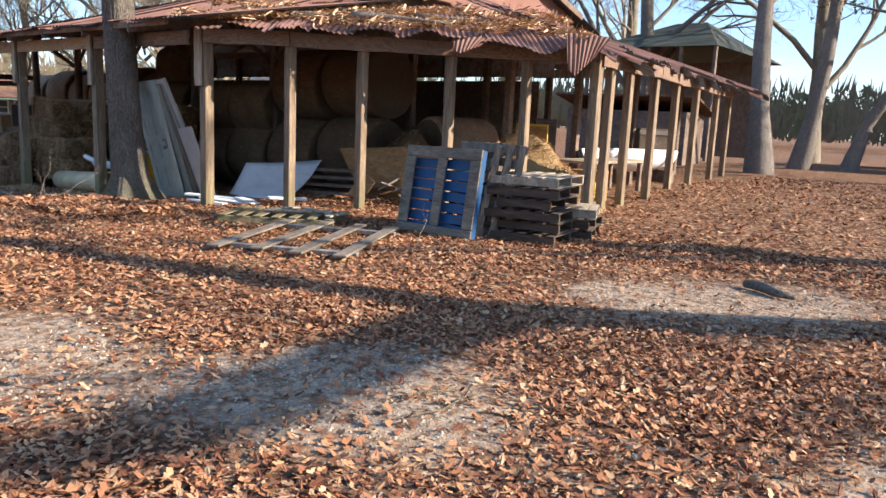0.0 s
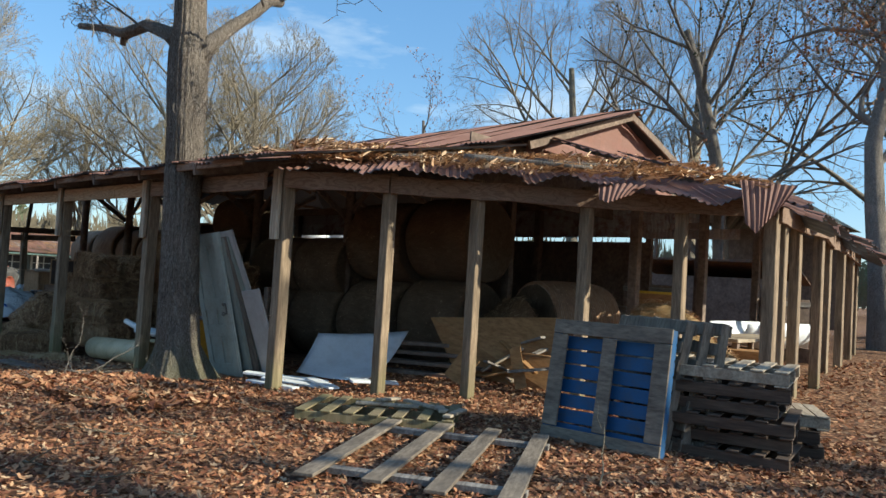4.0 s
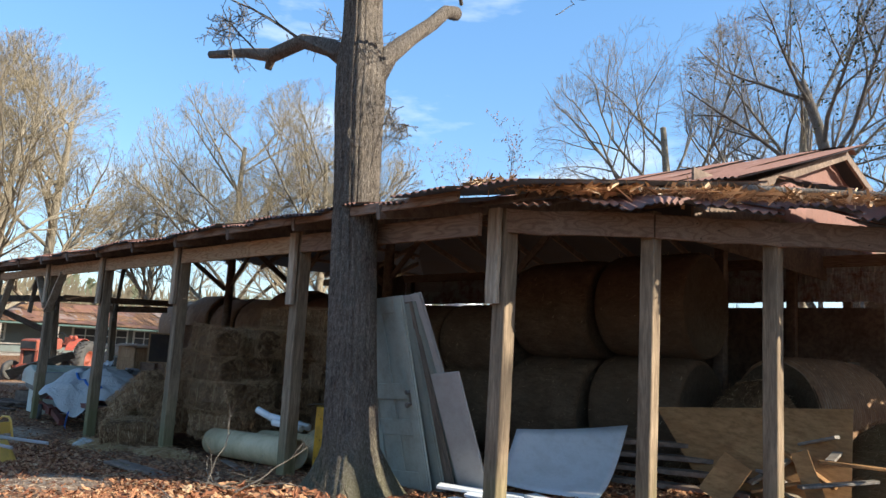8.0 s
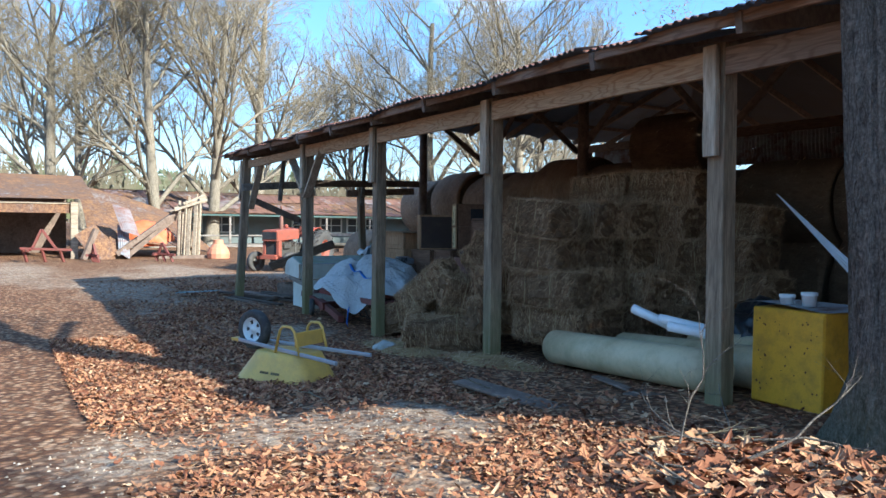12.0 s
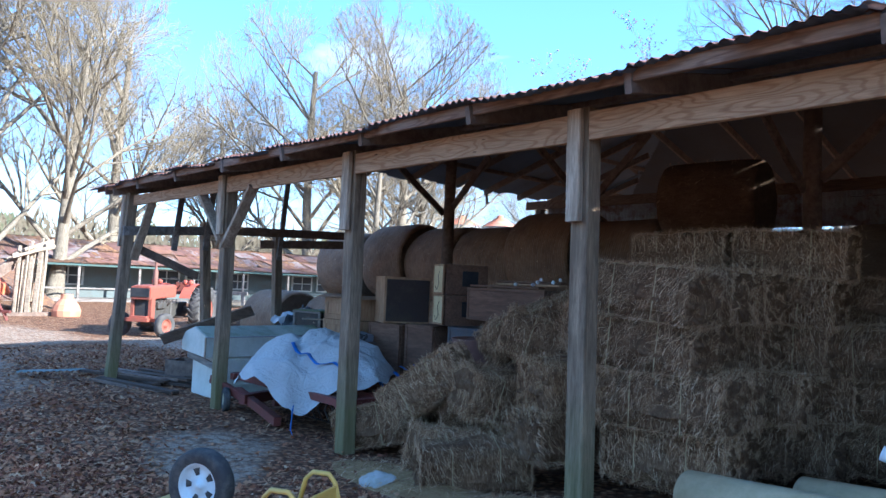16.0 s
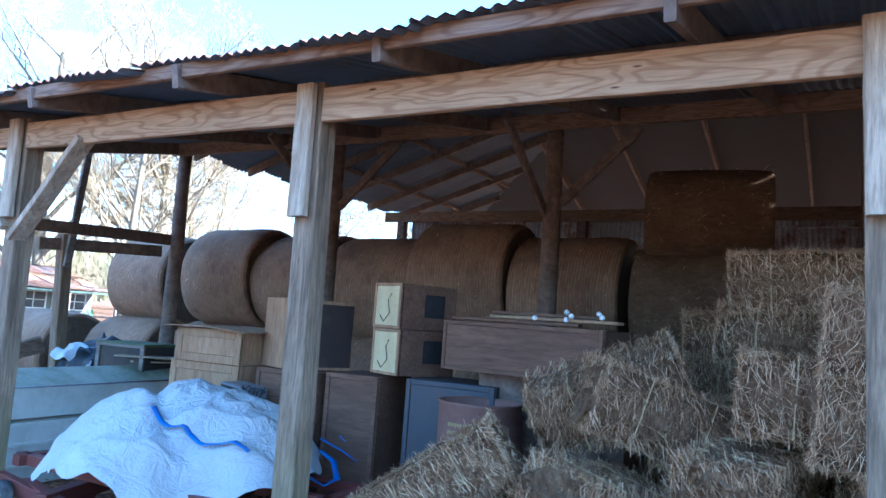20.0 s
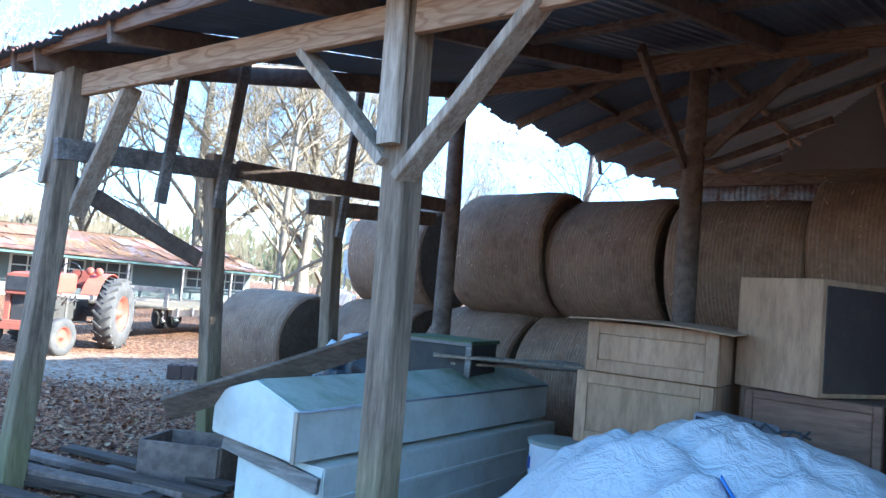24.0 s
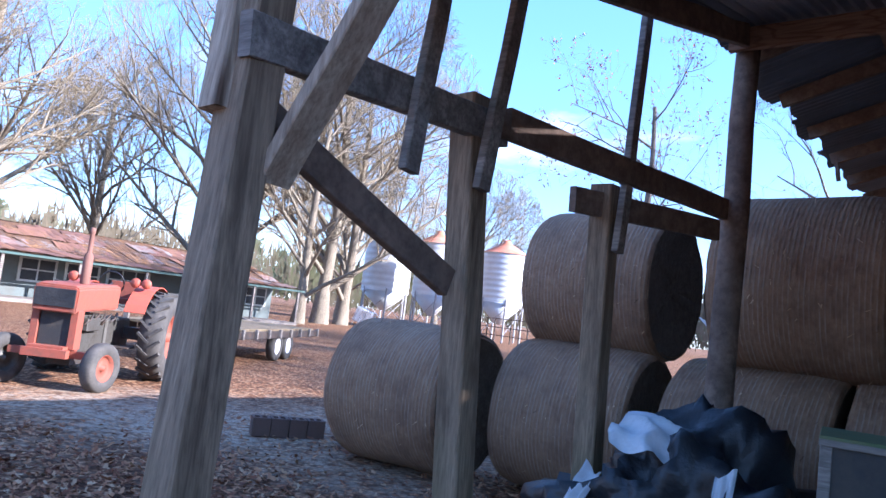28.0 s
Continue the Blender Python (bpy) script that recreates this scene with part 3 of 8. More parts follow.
while y < 22:
    corrugated("roof_sheet", roof, (-5.0 - 0.10 * (y - 9.6), y, 2.60 + 0.04 * math.sin(k * 2.3)), (-0.06, 1, 0), (-1, -0.06, 0.31), 0.72, 4.6, rust_roof, ragged=0.16, curl=0.10 if k % 2 else 0.22,
               clip=[((-5.0, 10.1, 0), (-0.30, -0.954, 0)), ((GABLE_X + 0.05, 0, 0), (-1, 0, 0))])
    y += 0.66
    k += 1
# eave board under the front edge, rafters, purlins
timber((-25.5, 5.90, F0 - 0.055), (-9.8, 5.90, F0 - 0.055), 0.04, 0.09, wood_shaded, "eave_board", wav=0.012)
x = -25.0
while x < -9.6:
    ye = 9.9 if x > -23.2 else 7.15
    timber((x, 5.86, F0 - 0.10), (x, ye, F0 + FS * (ye - 5.9) - 0.10), 0.05, 0.14, wood_rafter, "rafter")
    if x > -23:
        timber((x, 9.9, F0 + FS * 4 - 0.10), (x, 14.3, RIDGE_Z - 0.14), 0.05, 0.14, wood_rafter, "rafter")
    x += 1.42
for y in (7.1, 8.4):
    timber((-25.5 if y < 8 else -22.4, y, F0 + FS * (y - 5.9) - 0.05), (-9.6, y, F0 + FS * (y - 5.9) - 0.05), 0.09, 0.05, wood_rafter, "purlin")
for y in (10.8, 12.0, 13.2):
    z = 3.49 + 0.322 * (y - 9.75) - 0.05
    timber((-24.3 + (y - 9.7), y, z), (-9.6, y, z), 0.09, 0.05, wood_rafter, "purlin")
# rafters of the west hip
for i in range(7):
    y = 10.4 + 1.1 * i
    top = min(4.5, y - 9.75 if y < 14.4 else 19.0 - y)
    if top > 0.5:
        timber((-24.25, y, 3.38), (-24.25 + top * 0.9, y, 3.38 + 0.322 * top * 0.9), 0.05, 0.13, wood_rafter, "rafter")
for k in (0.9, 2.2):
    timber((-24.3 + k, 9.75 + k, 3.42 + 0.322 * k), (-24.3 + k, 18.9 - k, 3.42 + 0.322 * k), 0.05, 0.08, wood_rafter, "purlin")
x = -22.2
while x < -9.7:
    y1 = min(18.8, 14.4 + (x + 24.4))
    timber((x, 14.4, RIDGE_Z - 0.13), (x, y1, RIDGE_Z - 0.13 - 0.322 * (y1 - 14.4)), 0.05, 0.14, wood_rafter, "rafter")
    x += 1.42
# struts inside
for x in IX[1:]:
    timber((x - 0.05, 10.08, 2.45), (x - 0.05, 9.0, 3.17), 0.045, 0.10, wood_rafter, "brace")
    timber((x + 0.1, 10.14, 2.55), (x + 0.9, 10.14, 3.30), 0.045, 0.10, wood_rafter, "brace")
# braces at the west bay
timber((-21.52, CY - 0.03, 1.72), (-22.2, CY - 0.03, 2.36), 0.05, 0.14, wood_wany, "brace", (0, 1, 0))
timber((-21.42, CY - 0.03, 1.64), (-20.72, CY - 0.03, 2.38), 0.05, 0.14, wood_wany, "brace", (0, 1, 0))
timber((-24.40, 6.17, 1.46), (-23.9, 6.22, 2.34), 0.05, 0.13, wood_wany, "brace", (0, 1, 0))
# the rake timber along the broken west edge, and a splinter hanging from the hip
timber((-24.60, 5.85, 2.53), (-24.12, 9.98, 3.39), 0.05, 0.17, wood_dark, "rake_timber")
timber((-24.20, 13.7, 3.42), (-24.16, 13.72, 3.14), 0.04, 0.06, wood_dark, "splinter", (0, 1, 0))
# the west end: two short posts with fallen timbers lying over them
post(-24.38, 7.47, 2.14, 0.14, lean=(-0.16, -0.11))
post(-24.43, 8.81, 2.0, 0.14, lean=(-0.04, -0.11))
timber((-24.40, 5.98, 1.90), (-24.50, 7.6, 2.03), 0.06, 0.15, wood_grey, "fallen_timber")
timber((-24.42, 7.5, 2.04), (-24.2, 10.1, 2.12), 0.06, 0.15, wood_dark, "fallen_timber")
timber((-24.52, 8.4, 1.86), (-24.2, 9.95, 1.94), 0.05, 0.15, wood_dark, "fallen_timber")
timber((-24.46, 6.14, 1.68), (-24.46, 7.24, 1.24), 0.05, 0.13, wood_dark, "brace")
for a, b in (((-24.36, 6.90, 2.92), (-24.36, 6.78, 1.64)), ((-24.33, 7.42, 3.0), (-24.39, 7.32, 1.68)), ((-24.36, 8.82, 3.22), (-24.34, 8.68, 1.59))):
    timber(a, b, 0.045, 0.09, wood_grey, "hanging_rafter", (0, 1, 0))
# back wall slats of tin
for i in range(4):
    z = 2.445 + 0.155 * i
    x = -22.9
    while x < -9.0:
        L = random.uniform(1.6, 2.6)
        bm = bmesh.new()
        zz = z + random.uniform(-0.035, 0.02)
        m = int(L / 0.02)
        grid(bm, m, 1, lambda u, v: Vector((x + u * L, 14.33 + 0.008 * math.sin(u * L / 0.076 * 6.283), zz + v * 0.185)))
        part("wall_slat", bm, tin_wall, barn)
        x += L - 0.02
bm = bmesh.new()
bx(bm, (-16.0, 14.40, 0.935), (14.2, 0.03, 2.87))
part("back_wall", bm, wood_dark, barn)

# ---- round bales ----
def round_bale(x, y, z, L=1.28, r=0.72, turn=0.0, lean=0.0, wrap=None, label="round hay bale in faded net wrap"):
    e = thing("round_hay_bale", (x, y, z), label, "hay bale", "round bales in the barn")
    e.matrix_world = pose(x, y, z, lean, 0, turn)
    bm = bmesh.new()
    ph = random.uniform(0, 6)
    prof = [(0.90, -0.5), (0.965, -0.485), (0.99, -0.44), (1.0, -0.2), (0.993, 0.1), (1.0, 0.3), (0.985, 0.44), (0.96, 0.485), (0.90, 0.5)]
    n = 44
    rings = []
    for k, q in prof:
        ring = []
        for i in range(n):
            a = 2 * math.pi * i / n
            rr = r * k * (1 + 0.014 * math.sin(3 * a + ph) + 0.010 * math.sin(5 * a + 2 * ph + q * 6) + random.uniform(-0.003, 0.003))
            h = r + rr * math.sin(a) * (0.975 if math.sin(a) < 0 else 1.0)
            ring.append(bm.verts.new((q * L, rr * math.cos(a), h)))
        rings.append(ring)
    for r0, r1 in zip(rings, rings[1:]):
        for i in range(n):
            bm.faces.new((r0[i], r0[(i + 1) % n], r1[(i + 1) % n], r1[i]))
    part("net_wrap", bm, wrap or hay_round, e, flat=False)
    for q in (-1, 1):
        bm = bmesh.new()
        fr = [[bm.verts.new((q * (0.5 * L - 0.012 - 0.03 * (1 - t) + 0.014 * random.random()), r * 0.93 * t * math.cos(2 * math.pi * i / n), r + r * 0.93 * t * math.sin(2 * math.pi * i / n))) for i in range(n)] for t in (0.12, 0.3, 0.5, 0.7, 0.88, 0.99)]
        for r0, r1 in zip(fr, fr[1:]):
            for i in range(n):
                bm.faces.new((r0[i], r0[(i + 1) % n], r1[(i + 1) % n], r1[i]))
        bm.faces.new(fr[0])
        bmesh.ops.recalc_face_normals(bm, faces=bm.faces[:])
        part("bale_end", bm, hay_end, e)
    bm = bmesh.new()
    for i in range(260):
        a, q = random.uniform(-0.6, 3.8), random.uniform(-0.5, 0.5)
        p = Vector((q * L, r * 1.0 * math.cos(a), r + r * 1.0 * math.sin(a)))
        d = Vector((random.uniform(-1, 1), random.uniform(-1, 1), random.uniform(-1, 1))) * 0.05
        blade(bm, p, p + d, 0.003)
    tagged(part("loose_straw", bm, mat_strand, e), kind="stuff")
    return e


def blade(bm, a, b, w):
    d = (b - a)
    s = d.cross(Vector((0.31, 0.57, 0.76)))
    s = s.normalized() * w if s.length > 1e-6 else Vector((w, 0, 0))
    vs = [bm.verts.new(a - s), bm.verts.new(a + s), bm.verts.new(b + s * 0.4), bm.verts.new(b - s * 0.4)]
    bm.faces.new(vs)


def strand_mat():
    M = Mat("straw_blade", 0.85, 0, 0.25)
    M.color(M.ramp(M.island(), (0.0, (0.10, 0.05, 0.025)), (0.3, (0.33, 0.19, 0.10)), (0.65, (0.60, 0.38, 0.21)), (1.0, (0.86, 0.64, 0.41))))
    return M.m


mat_strand = strand_mat()
twine = plain("baling_twine", (0.55, 0.42, 0.22), 0.8)

for x, y, t in ((-27.15, 10.42, 5), (-25.62, 11.02, 2)):
    round_bale(x, y, ground_z(x, y) - 0.02, turn=t)
for x in (-24.1, -22.78, -21.46, -20.14, -18.82, -17.5, -16.2):
    round_bale(x, 11.2, ground_z(x, 11.0) - 0.02, turn=random.uniform(-3, 3))
for x in (-25.6, -23.82, -22.52, -21.25, -19.95, -18.65):
    round_bale(x, 11.3 + random.uniform(-0.06, 0.06), 0.90 + (0.14 if x == -19.95 else random.uniform(-0.04, 0.05)), r=random.uniform(0.69, 0.75), turn=random.uniform(-5, 5))
round_bale(-17.2, 10.9, 0.98, r=0.60, turn=4, wrap=hay_shaded)
round_bale(-17.15, 10.85, 1.98, 1.2, 0.50, turn=8, wrap=hay_shaded)
for x, y in ((-14.7, 10.5), (-13.35, 10.5), (-12.0, 10.55), (-10.65, 10.7)):
    round_bale(x, y, ground_z(x, y) - 0.02, turn=random.uniform(-2, 2), wrap=hay_shaded, label="round bale in shade-darkened hay under the east roof")
    high = x < -13
    round_bale(x, y - 0.1 if high else y + 0.1, 0.93 if high else ground_z(x, y) + 1.38, r=0.58 if high else 0.72, turn=random.uniform(-2, 2), wrap=hay_shaded, label="round bale in shade-darkened hay on top of another")
round_bale(-9.0, 11.6, ground_z(-9.0, 11.6) - 0.02, turn=70)

# ---- square bales ----
SQ = (0.90, 0.445, 0.405)


def square_meshes(seed):
    random.seed(seed)
    bm = bmesh.new()
    bmesh.ops.create_cube(bm, size=1)
    bmesh.ops.subdivide_edges(bm, edges=bm.edges[:], cuts=9, use_grid_fill=True)
    for v in bm.verts:
        c = v.co.copy()
        flake = 0.018 * math.sin(c.x * 38 + seed) + 0.012 * math.sin(c.x * 71)
        rr = 0.97 - 0.26 * (abs(c.y) * 2) ** 3 * (abs(c.z) * 2) ** 3 - 0.15 * (abs(c.x) * 2) ** 5
        nz = noise.noise(c * 5 + Vector((seed, 0, 0))) * 0.12 + noise.noise(Vector((c.x * 30, c.y * 12, c.z * 12)) + Vector((0, seed, 0))) * 0.10
        pinch = -0.035 * sum(math.exp(-((c.x - q) / 0.03) ** 2) for q in (-0.2, 0.2))
        k = rr + nz + pinch
        v.co = Vector((c.x * SQ[0] * (1 + nz), c.y * SQ[1] * (k + flake), c.z * SQ[2] * (k + flake)))
    me = bpy.data.meshes.new("hay")
    bm.to_mesh(me)
    bm.free()
    me.materials.append(hay_square)
    bs = bmesh.new()
    for i in range(9000):
        f = random.randrange(6)
        u, v = random.uniform(-0.5, 0.5), random.uniform(-0.5, 0.5)
        p = [(u, v, 0.48), (u, v, -0.48), (u, 0.48, v), (u, -0.48, v), (0.49, u, v), (-0.49, u, v)][f]
        p = Vector((p[0] * SQ[0], p[1] * SQ[1], p[2] * SQ[2]))
        out = Vector([(0, 0, 1), (0, 0, -1), (0, 1, 0), (0, -1, 0), (1, 0, 0), (-1, 0, 0)][f])
        d = Vector((random.gauss(0, 0.6), random.gauss(0, 0.9), random.gauss(0, 1.0)))
        d = (d - out * d.dot(out) * 0.8).normalized() * random.uniform(0.03, 0.11) + out * abs(random.gauss(0.006, 0.018))
        p += out * 0.006
        blade(bs, p - d * 0.5, p + d * 0.5, random.uniform(0.0009, 0.0022))
    ms = bpy.data.meshes.new("straw")
    bs.to_mesh(ms)
    bs.free()
    ms.materials.append(mat_strand)
    bt = bmesh.new()
    y, z = SQ[1] * 0.475, SQ[2] * 0.475
    for a, b in (((0, -y, -z), (0, y, -z)), ((0, y, -z), (0, y, z)), ((0, y, z), (0, -y, z)), ((0, -y, z), (0, -y, -z))):
        tube(bt, [a, b], 0.004, 5)
    mt = bpy.data.meshes.new("twine")
    bt.to_mesh(mt)
    bt.free()
    mt.materials.append(twine)
    return me, ms, mt


SQUARES = [square_meshes(s) for s in (11, 23, 37, 41)]
random.seed(5)


def square_bale(x, y, z, rx=0, ry=0, rz=0, label="square hay bale tied with twine in a stack"):
    """Centre and turn."""
    e = thing("square_hay_bale", (0, 0, 0), label, "hay bale", "square bales in the barn")
    e.matrix_world = pose(x + random.uniform(-.08, .08), y + random.uniform(-.06, .06), z, rx + random.uniform(-5, 5), ry + random.uniform(-5, 5), rz + random.uniform(-10, 10))
    me, ms, mt = random.choice(SQUARES)
    flip = Matrix.Rotation(random.choice((0, math.pi)), 4, "X")
    share("hay", me, e, flip)
    tagged(share("straw", ms, e, flip), kind="stuff")
    for q in (-0.19, 0.19):
        share("twine", mt, e, Matrix.Translation((q, 0, 0)))
    return e


H = 0.425
# main stack beside the second post, row by row from the front
for y, xs_, layers in ((6.90, (-15.40,), 4), (7.42, (-15.50,), 4), (7.95, (-15.45,), 4), (8.46, (-16.1, -15.15), 5), (8.98, (-16.4, -15.5, -14.6), 4), (8.6, (-14.35,), 3)):
    for k in range(layers):
        off = (0.02, 0.10, -0.06, -0.10, -0.04)[k]
        for x in xs_:
            square_bale(x + off, y + random.uniform(-0.03, 0.03), 0.12 + (H - 0.04) * k)
# bale ends stacked beside the post and the bale that bridges to the stack
for k in range(2):
    square_bale(-16.25, 7.0, 0.10 + 0.42 * k, rz=82 + 8 * k)
square_bale(-15.95, 7.1, 0.97, rz=6)
square_bale(-16.45, 7.55, 0.30, rz=86)
square_bale(-16.50, 7.6, 0.72, rz=10)
# tumbled bales in front, running down from the stack
for p in ((-18.38, 6.62, -0.14, 0, -20, 10), (-17.80, 6.82, 0.30, 0, -38, 16), (-17.12, 7.28, 0.88, 14, -24, 24), (-17.18, 6.50, -0.20, 0, 4, 38),
          (-16.72, 6.38, -0.17, 8, 0, 62), (-17.02, 6.98, 0.30, 12, 14, 74), (-17.45, 7.25, 0.16, 0, -10, 20), (-16.72, 7.32, 0.78, 0, 16, 40), (-17.75, 7.4, 0.0, 0, 0, 5)):
    square_bale(*p, label="broken-open square hay bale fallen from the stack")


def straw_heap(name, at, rx, ry, h, n, label, seed, mat=None):
    """A loose heap of straw: a low uneven mound with many blades on it."""
    random.seed(seed)
    e = thing(name, at, label, "straw")
    bm = bmesh.new()
    def f(u, v):
        a, q = u * 2 * math.pi, v
        x, y = rx * q * math.cos(a), ry * q * math.sin(a)
        return Vector((x, y, h * (1 - q ** 1.6) * (1 + 0.35 * noise.noise((x * 2.3 + seed, y * 2.3, 0))) - 0.03 * q))
    grid(bm, 28, 9, f)
    bmesh.ops.remove_doubles(bm, verts=bm.verts[:], dist=0.001)
    part("mound", bm, mat or hay_straw, e, flat=False)
    bs = bmesh.new()
    for i in range(n):
        q = math.sqrt(random.random()) * 1.05
        a = random.uniform(0, 6.283)
        p = Vector(f(a / 6.283, min(q, 1.0))) + Vector((0, 0, 0.01))
        d = Vector((random.gauss(0, 1), random.gauss(0, 1), random.gauss(0, 0.4))).normalized() * random.uniform(0.05, 0.16)
        blade(bs, p - d / 2, p + d / 2 + Vector((0, 0, 0.01)), 0.003)
    tagged(part("straw", bs, mat_strand, e), kind="stuff")
    return e


straw_heap("straw_heap", (-17.0, 6.1, ground_z(-17, 6.1)), 1.3, 0.5, 0.10, 900, "loose trampled straw round the bales", 3)
straw_heap("straw_heap", (-15.4, 6.3, ground_z(-15.4, 6.3)), 1.0, 0.35, 0.08, 600, "loose trampled straw round the bales", 4)
straw_heap("hay_mound", (-7.1, 10.95, ground_z(-7.1, 10.95)), 1.75, 1.1, 1.08, 9000, "pile of loose pale hay lit by the sun", 6)
straw_heap("hay_mound", (-9.3, 10.6, ground_z(-9.3, 10.6)), 1.1, 0.9, 1.15, 1500, "heap of old brown hay under the roof", 8, hay_square)

# ---- things at the chamfered corner ----
random.seed(21)
blue_paint = plain("blue_paint", (0.011, 0.075, 0.19), 0.6, 0, (0.06, 0.07, 0.08), 0.7, 7)
white_paint = plain("white_paint", (0.74, 0.75, 0.76), 0.5, 0, (0.40, 0.37, 0.32), 0.4, 4)
grey_paint = plain("old_grey_paint", (0.23, 0.25, 0.215), 0.65, 0, (0.20, 0.17, 0.13), 0.6, 5)
plywood = wood("old_plywood", (0.46, 0.25, 0.105), (0.29, 0.145, 0.06), None, (1.2, 5, 5), var=0.6)


def local(e, name, mat, *boxes, label="", bevel=0.004):
    bm = bmesh.new()
    for c, s, *r in boxes:
        bx(bm, c, s, r[0] if r else (0, 0, 0), bevel)
    return part(name, bm, mat, e, label)


wood_door = wood("bare_door_wood", (0.24, 0.195, 0.155), (0.10, 0.08, 0.062), None, (12, 12, 1.1))
wood_pallet = wood("pallet_board", (0.27, 0.215, 0.16), (0.11, 0.085, 0.065), None, (2, 8, 8))
# blue pallet standing on edge; its own x along the long board, y up the slats
e = thing("pallet", (-5.76, 7.16, 0.0), "wooden pallet with blue slats standing on edge against a stack", "pallet")
e.matrix_world = pose(-5.76, 7.10, ground_z(-5.7, 7.1), 80, 0, 3)
W, Hh = 1.14, 1.08
local(e, "top_board", wood_pallet, ((0, Hh - 0.06, 0.075), (W, 0.13, 0.025)))
local(e, "bottom_board", wood_pallet, ((0, 0.05, 0.075), (W, 0.10, 0.025)))
for x in (-W / 2 + 0.075, 0.0, W / 2 - 0.075):
    local(e, "upright_board", wood_pallet, ((x, Hh / 2 - 0.01, 0.074), (0.15 if x else 0.13, Hh - 0.24, 0.024)))
for i in range(8):
    local(e, "slat", blue_paint, ((0, 0.08 + i * 0.135, -0.03), (W, 0.118, 0.018), (0, 0, random.uniform(-0.6, 0.6))))
for x in (-W / 2 + 0.02, 0.0, W / 2 - 0.02):
    local(e, "stringer", blue_paint, ((x, Hh / 2, 0.02), (0.04, Hh, 0.085)))


def pallet(x, y, z, turn, L=1.22, Wd=1.02, label="weathered wooden pallet in a stack", rx=0, ry=0, boards=7, gap=0.0, mat=None, name="pallet"):
    e = thing(name, (x, y, z), label, "pallet", "pallets at the barn corner")
    e.matrix_world = pose(x, y, z, rx, ry, turn)
    mat = mat or wood_shade_brown
    for yy in (-Wd / 2 + 0.03, 0, Wd / 2 - 0.03):
        local(e, "stringer", mat, ((0, yy, 0.065), (L, 0.04, 0.09)))
    for i in range(boards):
        xx = -L / 2 + 0.06 + i * (L - 0.12) / (boards - 1)
        if random.random() < 0.06:
            continue
        local(e, "deck_board", mat, ((xx, random.uniform(-.01, .01), 0.121), (0.105, Wd, 0.017), (0, 0, random.uniform(-1, 1))))
    for xx in (-L / 2 + 0.06, 0, L / 2 - 0.06):
        local(e, "base_board", mat, ((xx, 0, 0.010), (0.10, Wd, 0.017)))
    return e


z = ground_z(-5.1, 8.0) + 0.0
for i in range(6):
    pallet(-5.12 + random.uniform(-.06, .06) + (0.12 if i < 3 else 0), 7.98 + random.uniform(-.06, .06), z, 12 + random.uniform(-4, 4), 1.25, 1.05, mat=wood_shade_brown if i < 5 else wood_pale,
           label="weathered wooden pallet in a stack" if i < 5 else "pale wooden pallet on top of a stack")
    z += 0.135
pallet(-4.78, 8.62, ground_z(-4.6, 8.7), 20, 0.8, 0.8)
pallet(-4.78, 8.62, ground_z(-4.6, 8.7) + 0.135, 14, 0.8, 0.8)
pallet(-4.76, 8.60, ground_z(-4.6, 8.7) + 0.27, 24, 0.8, 0.8, mat=wood_pale)
# pallets on edge leaning between the blue one and the stack
for i in range(3):
    pallet(-5.62 + 0.13 * i, 7.72 + 0.1 * i, 0.0, 62, 1.15, 1.0, "grey pallet leaning on edge against the stack", rx=0, ry=-78 - 2 * i, mat=wood_pallet)
for o in bpy.data.objects:
    if o.get("label") == "grey pallet leaning on edge against the stack":
        o.location.z = 0.58
# long open pallet lying in the leaves
e = thing("long_pallet", (-6.24, 5.53, ground_z(-6.2, 5.5)), "long open pallet of grey boards lying in leaves", "pallet", turn=118)
for i, yy in enumerate((-0.66, -0.22, 0.22, 0.68)):
    local(e, "long_board", wood_pallet, ((random.uniform(-.05, .05), yy, 0.075), (2.15, 0.14, 0.025), (0, 0, random.uniform(-2, 2))))
for xx in (-0.75, 0.75):
    local(e, "cross_board", wood_grey, ((xx, 0, 0.04), (0.09, 1.5, 0.045), (0, 0, random.uniform(-2, 2))))
# rotting pallet near the post
pallet(-7.75, 6.35, ground_z(-7.7, 6.3) - 0.02, 35, 1.5, 0.95, "rotting mossy pallet lying on the ground", mat=wood_post)
for i in range(5):
    e = thing("board_scrap", (-7.6 + 0.3 * i, 6.35 + random.uniform(-.4, .4), 0.0), "short broken board on the ground", "board", "scrap boards")
    e.matrix_world = pose(-7.9 + 0.22 * i, 6.4 + random.uniform(-.3, .3), ground_z(-7.6, 6.4) + 0.14, 0, random.uniform(-4, 4), random.uniform(0, 180))
    local(e, "board", wood_pale, ((0, 0, 0), (random.uniform(0.3, 0.7), 0.08, 0.025)))

# white sheet, bent, with trim scraps
e = thing("white_sheet", (-10.0, 8.3, ground_z(-10, 8.3)), "large curved white sheet lying against old boards", "panel")
bm = bmesh.new()
A_, B_, C_, D_ = Vector((-0.60, -0.82, 0.04)), Vector((0.40, -0.52, 0.03)), Vector((-0.10, 0.80, 0.62)), Vector((-0.75, -0.36, 0.54))
grid(bm, 16, 10, lambda u, v: A_.lerp(B_, u).lerp(D_.lerp(C_, u), v) + Vector((0, 0, -0.10 * math.sin(math.pi * v) * (0.3 + u) - 0.02 * math.sin(math.pi * u))))
sh = part("sheet", bm, white_paint, e, flat=False)
so = sh.modifiers.new("thick", "SOLIDIFY")
so.thickness = 0.012
